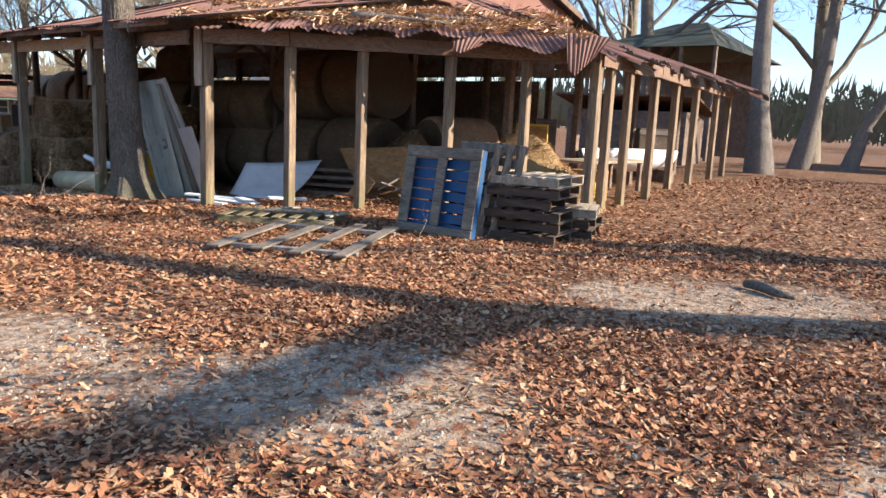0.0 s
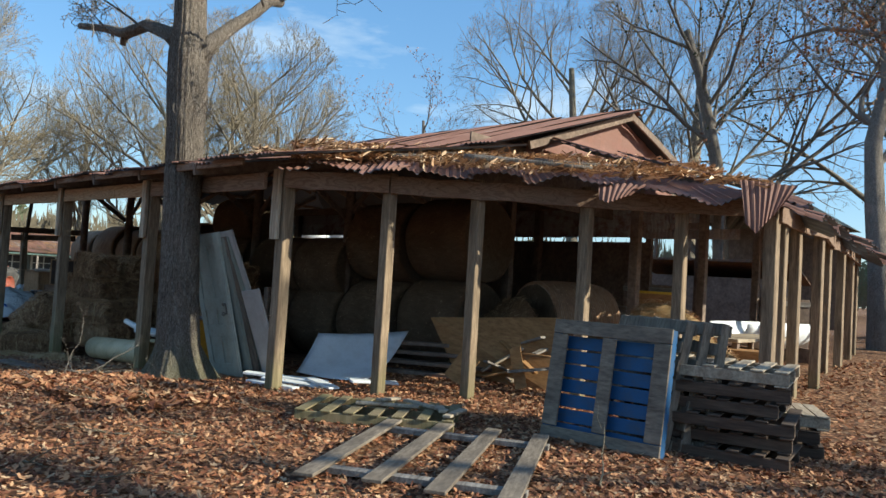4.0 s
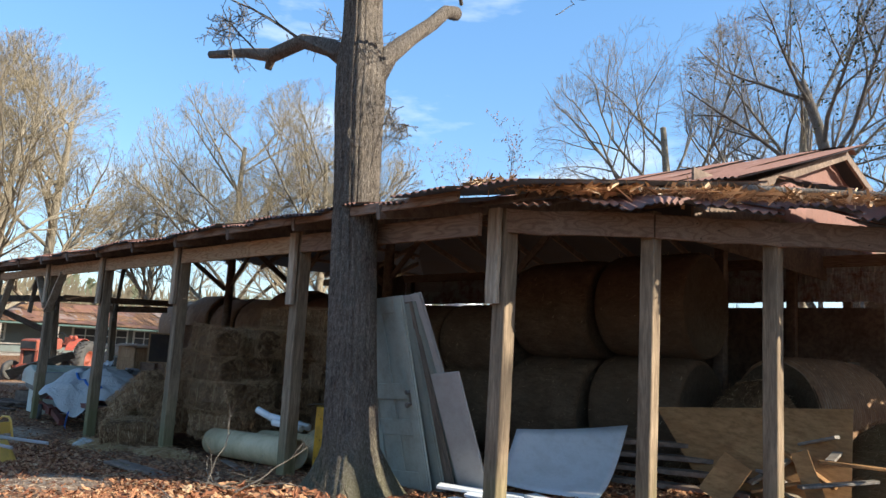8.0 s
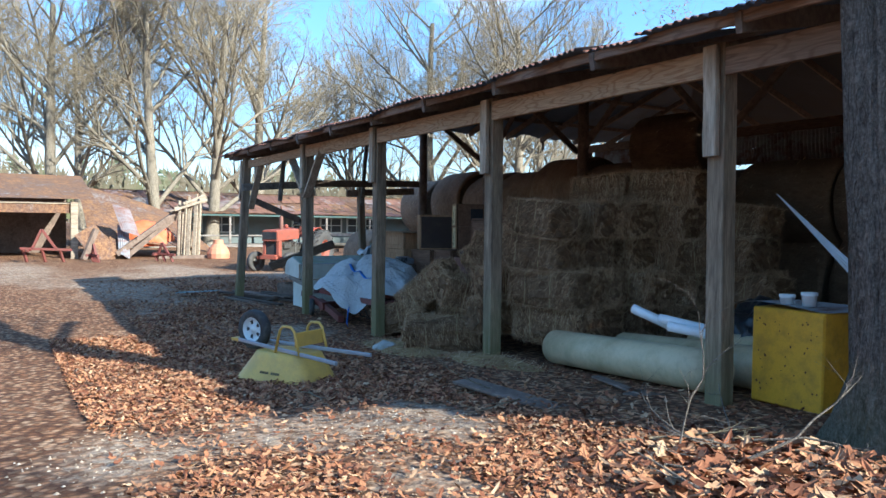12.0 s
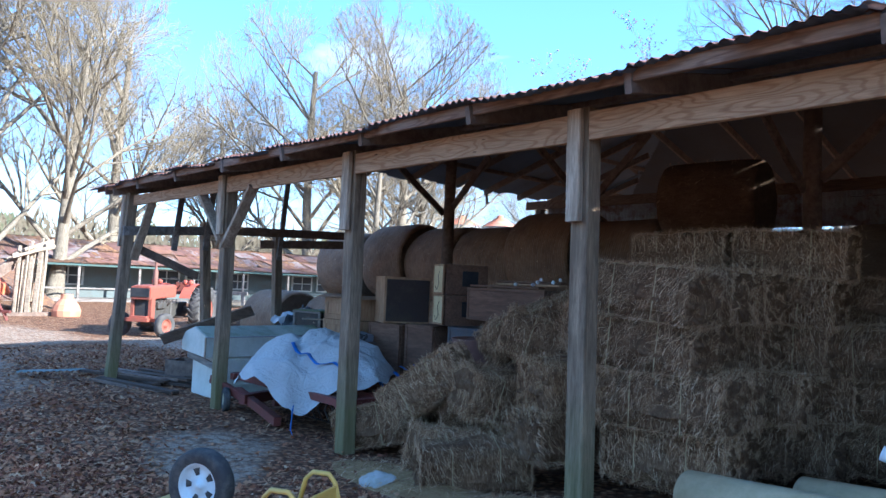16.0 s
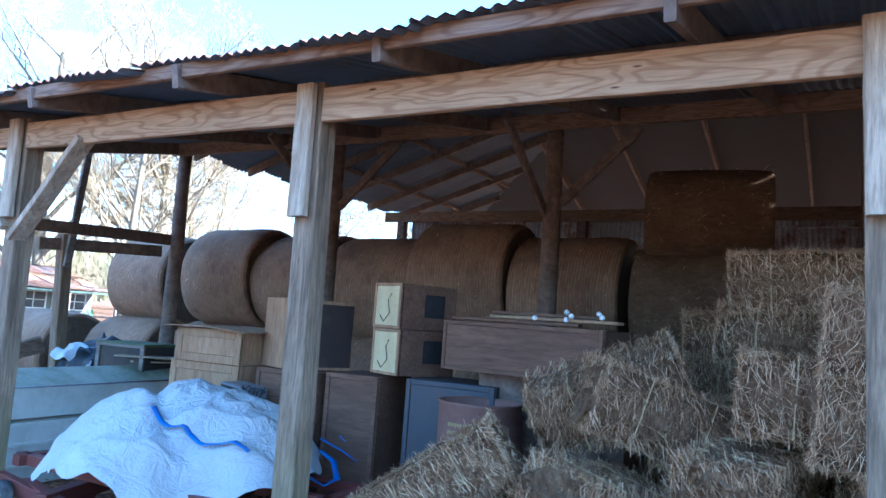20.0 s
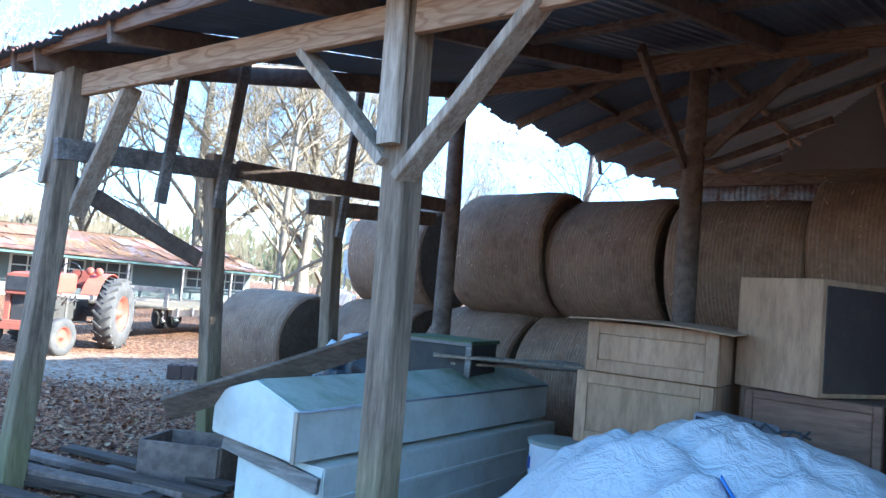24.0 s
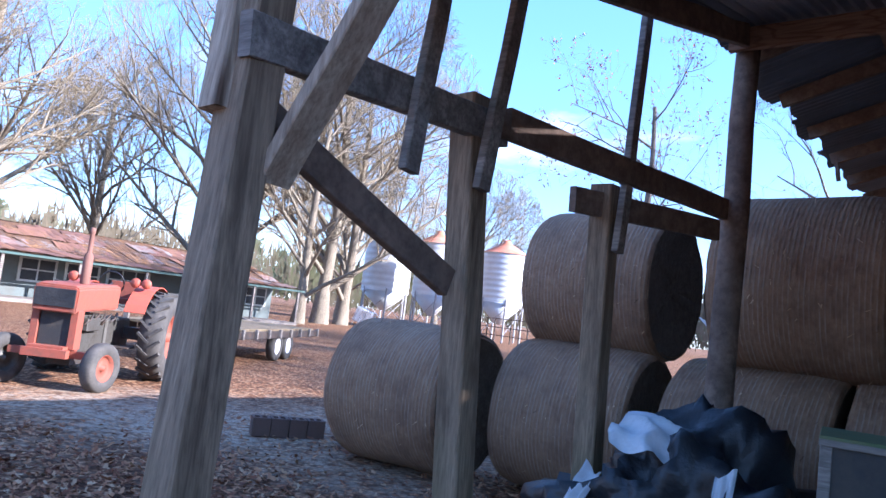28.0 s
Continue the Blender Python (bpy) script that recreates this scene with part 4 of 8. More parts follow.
for i, (x, y, L, t) in enumerate(((-9.95, 6.95, 0.9, 20), (-9.6, 7.1, 0.7, -15), (-10.2, 7.0, 1.1, 32), (-9.1, 7.5, 0.6, 60))):
    e = thing("white_trim_board", (x, y, 0), "broken white trim board on the ground", "board", "white trim scraps")
    e.matrix_world = pose(x, y, ground_z(x, y) + 0.04 + 0.02 * i, 3, 2, t)
    local(e, "board", white_paint, ((0, 0, 0), (L, 0.14, 0.03)))
# old dark boards behind the sheet
for i in range(4):
    e = thing("old_board", (0, 0, 0), "dark weathered board lying under a roof", "board", "boards under the roof")
    e.matrix_world = pose(-9.55 + 0.02 * i, 9.0 + 0.16 * i, ground_z(-9.5, 9) + 0.05 + 0.13 * i, 0, 0, 20 + 6 * i)
    local(e, "board", wood_dark, ((0, 0, 0), (1.6, 0.2, 0.05)))
# leaning plywood
e = thing("plywood_sheet", (0, 0, 0), "brown plywood sheet leaning with broken lower corner", "panel")
bm = bmesh.new()
o = [Vector((-9.87, 9.31, 0.84)), Vector((-8.05, 10.0, 0.98)), Vector((-7.95, 9.55, 0.02)), Vector((-9.3, 9.35, 0.0))]
top, bot = [], []
nrm = (o[1] - o[0]).cross(o[3] - o[0]).normalized() * 0.014
vs0 = [bm.verts.new(p) for p in o]
vs1 = [bm.verts.new(p + nrm) for p in o]
bm.faces.new(vs0)
bm.faces.new(list(reversed(vs1)))
for i in range(4):
    bm.faces.new((vs0[i], vs1[i], vs1[(i + 1) % 4], vs0[(i + 1) % 4]))
part("sheet", bm, plywood, e)
for a, b, w in (((-9.0, 8.86, 0.05), (-8.8, 9.0, 0.42), 0.30), ((-8.1, 9.2, 0.05), (-8.35, 9.35, 0.55), 0.16)):
    e = thing("plywood_scrap", (0, 0, 0), "torn piece of plywood leaning on the ground", "panel", "plywood scraps")
    bm = bmesh.new()
    plank(bm, a, b, w, 0.012, (0.3, -0.9, 0.2), 0.003)
    part("piece", bm, plywood, e)
for i in range(9):
    e = thing("lumber_scrap", (0, 0, 0), "pale board in a heap of scrap wood", "board", "scrap wood heap")
    a = Vector((-8.3 + random.uniform(-.3, .6), 9.5 + random.uniform(-.3, .3), 0.12 + 0.06 * i))
    d = Vector((random.uniform(-1, 1), random.uniform(-0.5, 0.8), random.uniform(-0.2, 0.35))).normalized() * random.uniform(0.4, 0.8)
    bm = bmesh.new()
    plank(bm, a - d / 2, a + d / 2, 0.09, 0.03)
    part("board", bm, random.choice((wood_pale, wood_grey, plywood)), e)


# ---- old doors leaning by the tree ----
def old_door(bl, lean_x, turn, length, width, mat, label, panels=True, knob=True, thick=0.04):
    """Own axes: x across, z up along the leaf, y outward; leans back by lean_x degrees and tips by tip."""
    e = thing("old_door", bl, label, "door", "doors leaning by the tree")
    e.matrix_world = pose(*bl, *lean_x, turn)
    local(e, "leaf", mat, ((0, 0, length / 2), (width, thick - 0.012, length)))
    if panels:
        for xx in (-width / 2 + 0.06, width / 2 - 0.06):
            local(e, "stile", mat, ((xx, -thick / 2 - 0.006, length / 2), (0.11, 0.012, length)))
        for zz in (0.1, 0.62, 0.98, length - 0.08):
            local(e, "rail", mat, ((0, -thick / 2 - 0.006, zz), (width - 0.23, 0.012, 0.16)))
        local(e, "mullion", mat, ((0, -thick / 2 - 0.006, length / 2), (0.08, 0.011, length - 0.3)))
    if knob:
        bm = bmesh.new()
        bx(bm, (width / 2 - 0.07, -thick / 2 - 0.016, 0.92), (0.03, 0.008, 0.15), bevel=0.003)
        lathe(bm, [(0.012, 0), (0.012, 0.03), (0.028, 0.04), (0.03, 0.055), (0.015, 0.065), (0.001, 0.066)], 12, pose(width / 2 - 0.07, -thick / 2 - 0.02, 0.86, 90))
        lathe(bm, [(0.012, 0), (0.012, 0.02), (0.026, 0.03), (0.02, 0.04), (0.001, 0.042)], 12, pose(width / 2 - 0.07, -thick / 2 - 0.02, 0.98, 90))
        part("door_knob", bm, plain("dull_steel_knob", (0.22, 0.21, 0.19), 0.45, 0.6), e, "dull metal knob and plate")
    return e


gz = ground_z(-10.8, 6.8)
door_paint = plain("peeling_grey_green", (0.40, 0.42, 0.36), 0.7, 0, (0.22, 0.19, 0.15), 0.6, 5)
old_door((-11.19, 6.80, gz), (12.6, -4.2), 0, 1.92, 0.70, door_paint, "old panelled door with peeling grey paint")
pale_board = plain("pale_grey_panel", (0.40, 0.37, 0.34), 0.75, 0, (0.25, 0.22, 0.19), 0.5, 4)
# leaves in a row behind it: foot of the outer edge, length, lean back and sideways
for x, y, L, a, b, mat, lab in ((-10.76, 6.90, 1.86, 14.5, -5.2, grey_paint, "grey door leaf leaning in a row"), (-10.70, 6.98, 1.90, 16.5, -6.0, wood_door, "bare brown door leaf leaning in a row"),
                                (-10.63, 7.06, 1.92, 18.5, -7.0, grey_paint, "grey door leaf leaning in a row"), (-10.55, 7.15, 2.03, 20.5, -7.8, pale_board, "tall pale door leaf leaning in a row"),
                                (-10.29, 7.04, 1.24, 17.0, -8.2, pale_board, "short smooth grey panel leaning against doors")):
    w = 0.66 if L > 1.5 else 0.36
    old_door((x - w / 2, y, gz), (a, b), 2, L, w, mat, lab, panels=L > 1.5, knob=False)
local(thing("white_trim_board", (-9.95, 6.62, ground_z(-9.95, 6.6)), "white board lying beside the doors", "board", "white trim scraps", turn=8), "board", white_paint, ((0, 0, 0.03), (0.8, 0.12, 0.05)))

# things in the dark under the east roof
yellow_paint = plain("yellow_paint", (0.62, 0.40, 0.03), 0.5, 0, (0.16, 0.08, 0.02), 0.5, 9)
e = thing("yellow_frame_panel", (-7.8, 12.45, ground_z(-7.8, 12.45)), "brown panel in a yellow metal frame", "panel", turn=12)
e.scale = (0.52, 1, 1.04)
local(e, "panel", plywood, ((0, 0, 0.95), (1.2, 0.03, 0.5)))
for c, s in (((0, 0, 1.22), (1.26, 0.05, 0.04)), ((0, 0, 0.68), (1.26, 0.05, 0.04)), ((-0.62, 0, 0.62), (0.04, 0.05, 1.24)), ((0.62, 0, 0.62), (0.04, 0.05, 1.24))):
    local(e, "frame_bar", yellow_paint, (c, s))
red_paint = plain("faded_red_paint", (0.50, 0.10, 0.06), 0.55, 0, (0.25, 0.12, 0.07), 0.7, 6)
e = thing("work_table", (-6.6, 13.0, ground_z(-6.6, 13.0)), "cluttered low table with boards on it", "table", turn=85)
local(e, "tabletop", wood_pale, ((0, 0, 0.62), (2.2, 0.8, 0.05)))
for sx in (-1, 1):
    for sy in (-0.33, 0.33):
        local(e, "leg", wood_dark, ((sx, sy, 0.3), (0.08, 0.08, 0.6)))
e = thing("orange_box", (-6.2, 11.9, ground_z(-6.2, 11.9)), "faded orange wooden crate", "crate", turn=10)
local(e, "crate_body", plywood, ((0, 0, 0.28), (0.55, 0.5, 0.56)))
e = thing("yellow_stool", (-5.95, 11.3, ground_z(-5.95, 11.3)), "small yellow metal frame on the ground", "frame", turn=25)
for c, s in (((-0.16, 0, 0.2), (0.03, 0.25, 0.4)), ((0.16, 0, 0.2), (0.03, 0.25, 0.4)), ((0, 0, 0.4), (0.35, 0.25, 0.03))):
    local(e, "frame_bar", yellow_paint, (c, s))


def hull(e, mat):
    bm = bmesh.new()
    def f(u, v):
        a = (v - 0.5) * math.pi
        w = 0.55 * math.sin(math.pi * min(1, 0.15 + u * 0.85)) ** 0.6
        return Vector((u * 3.0 - 1.5, w * math.sin(a), 0.72 - 0.45 * math.cos(a) * (0.6 + 0.4 * math.sin(math.pi * u))))
    grid(bm, 20, 12, f)
    h = part("hull", bm, mat, e, flat=False)
    s = h.modifiers.new("thick", "SOLIDIFY")
    s.thickness = 0.03


e = thing("boat", (-7.0, 15.6, ground_z(-7.0, 15.6)), "small grey boat hull set down under the roof", "boat", turn=80)
hull(e, white_paint)
local(e, "cradle", wood_dark, ((-0.8, 0, 0.14), (0.1, 0.9, 0.28)))
local(e, "cradle", wood_dark, ((0.8, 0, 0.14), (0.1, 0.9, 0.28)))
for x, y, h in ((-8.4, 12.9, 1.0), (-9.2, 14.9, 1.4), (-7.5, 17.6, 1.2)):
    e = thing("stacked_crate", (x, y, ground_z(x, y)), "dark wooden crate stored under the roof", "crate", turn=random.uniform(0, 40))
    local(e, "crate_body", wood_dark, ((0, 0, h / 2), (0.9, 0.8, h)))
    for zz in (0.15, h - 0.1):
        local(e, "batten", wood_grey, ((0, -0.41, zz), (0.94, 0.02, 0.1)))
e = thing("log", (-1.75, 6.95, ground_z(-1.75, 6.95)), "short dark broken branch on the gravel", "branch", turn=-25)
bm = bmesh.new()
tube(bm, [(-0.26, 0, 0.05), (-0.1, 0.03, 0.06), (0.1, -0.02, 0.05), (0.28, 0.02, 0.04)], [0.035, 0.05, 0.045, 0.02], 9)
part("wood", bm, bark_dark, e, flat=False)

# ---- middle: pipes, yellow box, wheelbarrow ----
random.seed(33)
pipe_white = plain("dirty_pipe_white", (0.58, 0.465, 0.285), 0.5, 0, (0.24, 0.19, 0.09), 0.7, 3.0)
pvc_white = plain("pvc_white", (0.78, 0.78, 0.78), 0.35, 0, (0.45, 0.42, 0.38), 0.3, 6)


def pipe(name, a, b, r, wall, mat, label, category="pipe", n=40, group=""):
    a, b = Vector(a), Vector(b)
    e = thing(name, a, label, category, group)
    m = (b - a).to_track_quat("Z", "Y").to_matrix().to_4x4()
    L = (b - a).length
    bm = bmesh.new()
    prof = [(r, 0), (r * 1.005, L * 0.3), (r, L * 0.7), (r, L), (r - wall, L), (r - wall, 0)]
    lathe(bm, prof, n, m, close=True)
    part("pipe_wall", bm, mat, e, flat=False)
    return e


def on_g(x, y, h):
    return (x, y, ground_z(x, y) + h)


pipe("large_pipe", on_g(-15.08, 6.74, 0.20), on_g(-12.86, 6.56, 0.19), 0.175, 0.02, pipe_white, "large stained white pipe lying on the ground")
pipe("large_pipe", on_g(-14.5, 7.16, 0.19), on_g(-12.5, 7.02, 0.19), 0.18, 0.02, pipe_white, "large stained white pipe lying on the ground")
pipe("large_pipe", on_g(-14.0, 7.66, 0.20), on_g(-12.2, 7.55, 0.20), 0.19, 0.02, pipe_white, "large stained white pipe lying on the ground")
for a, b in (((-13.88, 6.64, 0.46), (-13.50, 6.78, 0.32)), ((-13.54, 6.62, 0.41), (-13.02, 6.84, 0.33)), ((-13.40, 6.58, 0.36), (-13.00, 6.72, 0.32))):
    pipe("pvc_pipe", a, b, 0.042, 0.005, pvc_white, "short white plastic pipe resting on a larger pipe", n=20, group="white plastic pipes")

# yellow box with a lid sheet and two white tubs
yellow_box = plain("yellow_box_paint", (0.68, 0.34, 0.02), 0.55, 0, (0.16, 0.09, 0.03), 0.55, 8)
gz = ground_z(-12.3, 6.85)
e = thing("yellow_box", (-12.33, 6.88, gz), "worn yellow metal cabinet spotted with rust", "cabinet", turn=0)
local(e, "box_body", yellow_box, ((0, 0, 0.36), (0.58, 0.5, 0.72)), bevel=0.012)
local(e, "base_rim", wood_dark, ((0, 0, 0.015), (0.56, 0.48, 0.03)))
bm = bmesh.new()
for i in range(40):
    x, z = random.uniform(-0.26, 0.26), random.uniform(0.06, 0.68)
    r = random.uniform(0.004, 0.011)
    vs = [bm.verts.new((x + r * math.cos(k * 1.047) * random.uniform(.6, 1), -0.2525, z + r * math.sin(k * 1.047) * random.uniform(.6, 1.3))) for k in range(6)]
    bm.faces.new(vs)
tagged(part("rust_speckle", bm, plain("rust_spot", (0.12, 0.05, 0.015), 0.9), e, "small dark rust spots"), kind="stuff")
e = thing("cover_sheet", (-12.35, 6.9, gz + 0.726), "pale bent sheet lying on a yellow box", "sheet", turn=0)
bm = bmesh.new()
grid(bm, 10, 8, lambda u, v: Vector((-0.52 + u * 1.0, -0.24 + v * 0.6, 0.012 + 0.02 * math.sin(u * 5) * (1 - v) - 0.10 * max(0, 0.22 - u) + 0.16 * max(0, u - 0.8))))
sh = part("sheet", bm, tin_wall, e, flat=False)
for x, y, h in ((-12.42, 6.76, 0.075), (-12.27, 6.80, 0.10)):
    e = thing("white_tub", (x, y, gz + 0.745), "small white plastic tub on a yellow box", "tub", "white tubs")
    bm = bmesh.new()
    lathe(bm, [(0.0, 0.002), (0.046, 0.0), (0.053, h - 0.02), (0.057, h - 0.018), (0.057, h), (0.0, h + 0.002)], 24)
    part("tub_body", bm, pvc_white, e, flat=False)
    bm = bmesh.new()
    lathe(bm, [(0.0, h + 0.004), (0.056, h + 0.003), (0.059, h - 0.004), (0.059, h - 0.02)], 24)
    part("tub_lid", bm, pvc_white, e, flat=False)
# slanting white sheet in the dark
e = thing("slanting_panel", (-13.0, 8.05, 0.0), "narrow white panel leaning under the roof", "panel")
bm = bmesh.new()
vs = [bm.verts.new(p) for p in ((-13.42, 8.0, 1.58), (-12.35, 8.05, 1.02), (-12.3, 8.1, 0.62), (-12.75, 8.05, 0.92))]
bm.faces.new(vs)
p_ = part("sheet", bm, white_paint, e)
s_ = p_.modifiers.new("thick", "SOLIDIFY")
s_.thickness = 0.01
e = thing("panel_prop", (-12.3, 8.12, ground_z(-12.3, 8.1)), "dark board propping a panel", "board")
local(e, "board", wood_dark, ((0, 0, 0.6), (0.1, 0.05, 1.25)))

black_plastic = plain("black_plastic", (0.018, 0.019, 0.022), 0.35, 0, (0.07, 0.065, 0.06), 0.5, 4, 0.01)
white_plastic = plain("white_plastic_film", (0.66, 0.68, 0.70), 0.4, 0, (0.3, 0.28, 0.25), 0.5, 4)


def crumple(e, name, mat, c, r, seed, sub=5, rough=0.35, bands=((1.3, 0.5), (2.9, 0.30), (6.3, 0.16), (13, 0.06))):
    """A crumpled heap of film: a sphere folded by ridged noise, flat at its base."""
    bm = bmesh.new()
    bmesh.ops.create_icosphere(bm, subdivisions=sub, radius=1)
    for v in bm.verts:
        d = v.co.normalized()
        k = 1.0
        for f, a in bands:
            k += rough * a * (1 - 2.6 * abs(noise.noise(d * f + Vector((seed, f, 0)))))
        p = Vector((d.x * r[0] * k, d.y * r[1] * k, d.z * r[2] * k))
        p.z = max(p.z, -0.02)
        v.co = p + Vector(c)
    return part(name, bm, mat, e, flat=False)


e = thing("plastic_heap", (-13.4, 8.1, ground_z(-13.4, 8.1)), "crumpled black plastic sheeting on pipes", "plastic sheet")
crumple(e, "film", black_plastic, (0, 0, 0.2), (0.58, 0.45, 0.42), 3)
crumple(e, "film_flap", black_plastic, (0.45, -0.35, 0.06), (0.45, 0.3, 0.2), 31, 4, 0.5)

# wheelbarrow turned upside down
barrow_yellow = plain("barrow_yellow", (0.64, 0.40, 0.09), 0.45, 0, (0.28, 0.20, 0.10), 0.45, 6)
handle_grey = plain("handle_grey", (0.38, 0.38, 0.40), 0.5, 0.3, (0.2, 0.18, 0.15), 0.5)
tyre = plain("rubber", (0.035, 0.034, 0.033), 0.8, 0, (0.20, 0.18, 0.15), 0.6, 8)
rim_white = plain("rim_white", (0.62, 0.68, 0.68), 0.45, 0, (0.3, 0.28, 0.24), 0.4, 8)
BX, BY = -15.98, 4.1
e = thing("wheelbarrow", (BX, BY, ground_z(BX, BY)), "yellow wheelbarrow lying upside down in leaves", "wheelbarrow", turn=28)
bm = bmesh.new()
def tray(u, v):
    a = u * 2 * math.pi
    k = 1 - 0.42 * v
    ca, sa = math.cos(a), math.sin(a)
    x = (abs(ca) ** 0.55) * math.copysign(1, ca) * (0.50 if ca < 0 else 0.46) * (k if ca < 0 else 1 - 0.30 * v)
    y = (abs(sa) ** 0.55) * math.copysign(1, sa) * 0.33 * (1 - 0.32 * v)
    return Vector((x, y, 0.0 + 0.27 * v))
grid(bm, 40, 6, tray)
cap = [bm.verts.new(tray(i / 40, 1.0)) for i in range(40)]
bm.faces.new(cap)
bmesh.ops.remove_doubles(bm, verts=bm.verts[:], dist=0.001)
part("tray", bm, barrow_yellow, e, "yellow plastic tray", flat=False)
bm = bmesh.new()
for i in range(9):
    if i == 4:
        continue
    bx(bm, (-0.06 + i * 0.028, -0.31 + 0.001, 0.10), (0.02, 0.004, 0.022), (-18, 0, 0))
part("tray_lettering", bm, plain("dark_print", (0.10, 0.08, 0.04), 0.7), e, "small dark printed marks")
for sy in (-1, 1):
    bm = bmesh.new()
    plank(bm, (-0.62, sy * 0.06, 0.33), (0.82, sy * 0.26, 0.27), 0.03, 0.035)
    part("handle", bm, handle_grey, e, "grey metal handle")
local(e, "wheel_guard", barrow_yellow, ((-0.66, 0, 0.33), (0.10, 0.16, 0.03)))
for sy in (-0.2, 0.2):
    bm = bmesh.new()
    tube(bm, [(0.02, sy, 0.28), (0.08, sy, 0.50), (0.12, sy * 1.02, 0.54), (0.22, sy * 1.02, 0.54), (0.26, sy, 0.50), (0.33, sy, 0.27)], 0.014, 8)
    part("leg", bm, barrow_yellow, e, "bent tube leg", flat=False)
local(e, "cross_plate", barrow_yellow, ((0.27, 0, 0.42), (0.012, 0.40, 0.14)))


def wheel(e, at, axis, r, w, tyre_mat, rim_mat, hub_r=0.55, spokes=5, lug=False, name="wheel"):
    """A wheel part with a tyre and a rim below it; axis is the direction of the axle."""
    m = Matrix.Translation(at) @ Vector(axis).to_track_quat("Z", "Y").to_matrix().to_4x4()
    bm = bmesh.new()
    k = hub_r
    prof = [(r * k, -w * 0.42), (r * (k + 0.1), -w * 0.5), (r * 0.9, -w * 0.48), (r * 0.97, -w * 0.36), (r, -w * 0.15), (r, w * 0.15), (r * 0.97, w * 0.36), (r * 0.9, w * 0.48), (r * (k + 0.1), w * 0.5), (r * k, w * 0.42)]
    lathe(bm, prof, 48, m)
    t = part(name, bm, tyre_mat, e, "worn black tyre", flat=False)
    if lug:
        bm = bmesh.new()
        for i in range(22):
            for sgn in (-1, 1):
                a = 2 * math.pi * (i + (0.5 if sgn > 0 else 0)) / 22
                c = m @ Vector((r * 1.0 * math.cos(a), r * 1.0 * math.sin(a), sgn * w * 0.24))
                g = bmesh.ops.create_cube(bm, size=1, matrix=m @ Matrix.Rotation(a, 4, "Z") @ Matrix.Translation((r * 0.99, 0, sgn * w * 0.24)) @ Matrix.Rotation(radians(40) * sgn, 4, "X") @ Matrix.Diagonal((r * 0.07, r * 0.055, w * 0.62, 1)))
        tagged(part("tread", bm, tyre_mat, t), kind="stuff")
    bm = bmesh.new()
    lathe(bm, [(r * k, -w * 0.40), (r * k * 0.93, -w * 0.40), (r * k * 0.9, -w * 0.15), (r * k * 0.6, -w * 0.10), (r * 0.12, -w * 0.15), (r * 0.10, -w * 0.36), (0.001, -w * 0.37)], 40, m)
    lathe(bm, [(r * k, w * 0.40), (r * k * 0.93, w * 0.40), (r * k * 0.9, w * 0.15), (r * k * 0.6, w * 0.10), (r * 0.12, w * 0.15), (r * 0.10, w * 0.36), (0.001, w * 0.37)], 40, m)
    ri = part("rim", bm, rim_mat, t, "wheel rim", flat=False)
    if spokes:
        for i in range(spokes):
            bm = bmesh.new()
            a = 2 * math.pi * i / spokes
            for sg in (-1, 1):
                vs = [bm.verts.new(m @ Vector((r * k * q * math.cos(a + d), r * k * q * math.sin(a + d), sg * w * 0.14))) for q, d in ((0.45, -0.22), (0.78, -0.24), (0.78, 0.24), (0.45, 0.22))]
                bm.faces.new(vs)
            part("rim_hole", bm, tyre_mat, t, "dark opening in the rim")
    return t


wheel(e, (-0.46, 0.0, 0.44), (0, 1, 0), 0.20, 0.10, tyre, rim_white, 0.62)


# ---- brush and small branches ----
def twig(e, a, d, L, r, depth, mat, bm):
    p, q = Vector(a), Vector(d).normalized()
    pts, rad = [p.copy()], [r]
    n = 6
    for i in range(n):
        q = (q + Vector((random.gauss(0, .18), random.gauss(0, .18), random.gauss(0, .10)))).normalized()
        p = p + q * L / n
        p.z = max(p.z, ground_z(p.x, p.y) + 0.012)
        pts.append(p.copy())
        rad.append(r * (1 - 0.75 * (i + 1) / n))
        if depth and random.random() < 0.6:
            s = (q + Vector((random.gauss(0, .7), random.gauss(0, .7), random.gauss(0.1, .35)))).normalized()
            twig(e, p, s, L * random.uniform(0.25, 0.5), rad[-1] * 0.7, depth - 1, mat, bm)
    tube(bm, pts, rad, 5, False)


for i in range(26):
    x, y = random.uniform(-11.9, -9.3), random.uniform(4.3, 5.6)
    e = thing("fallen_branch", (0, 0, 0), "dry forked twig lying in the leaves", "branch", "brush by the tree")
    bm = bmesh.new()
    twig(e, (x, y, ground_z(x, y) + random.uniform(0.02, 0.10)), (random.uniform(-1, 1), random.uniform(-.6, .6), random.uniform(0.0, 0.15)), random.uniform(0.35, 0.85), random.uniform(0.005, 0.011), 2, bark_twig, bm)
    part("branch", bm, bark_dark if i % 3 else bark_twig, e, flat=False)
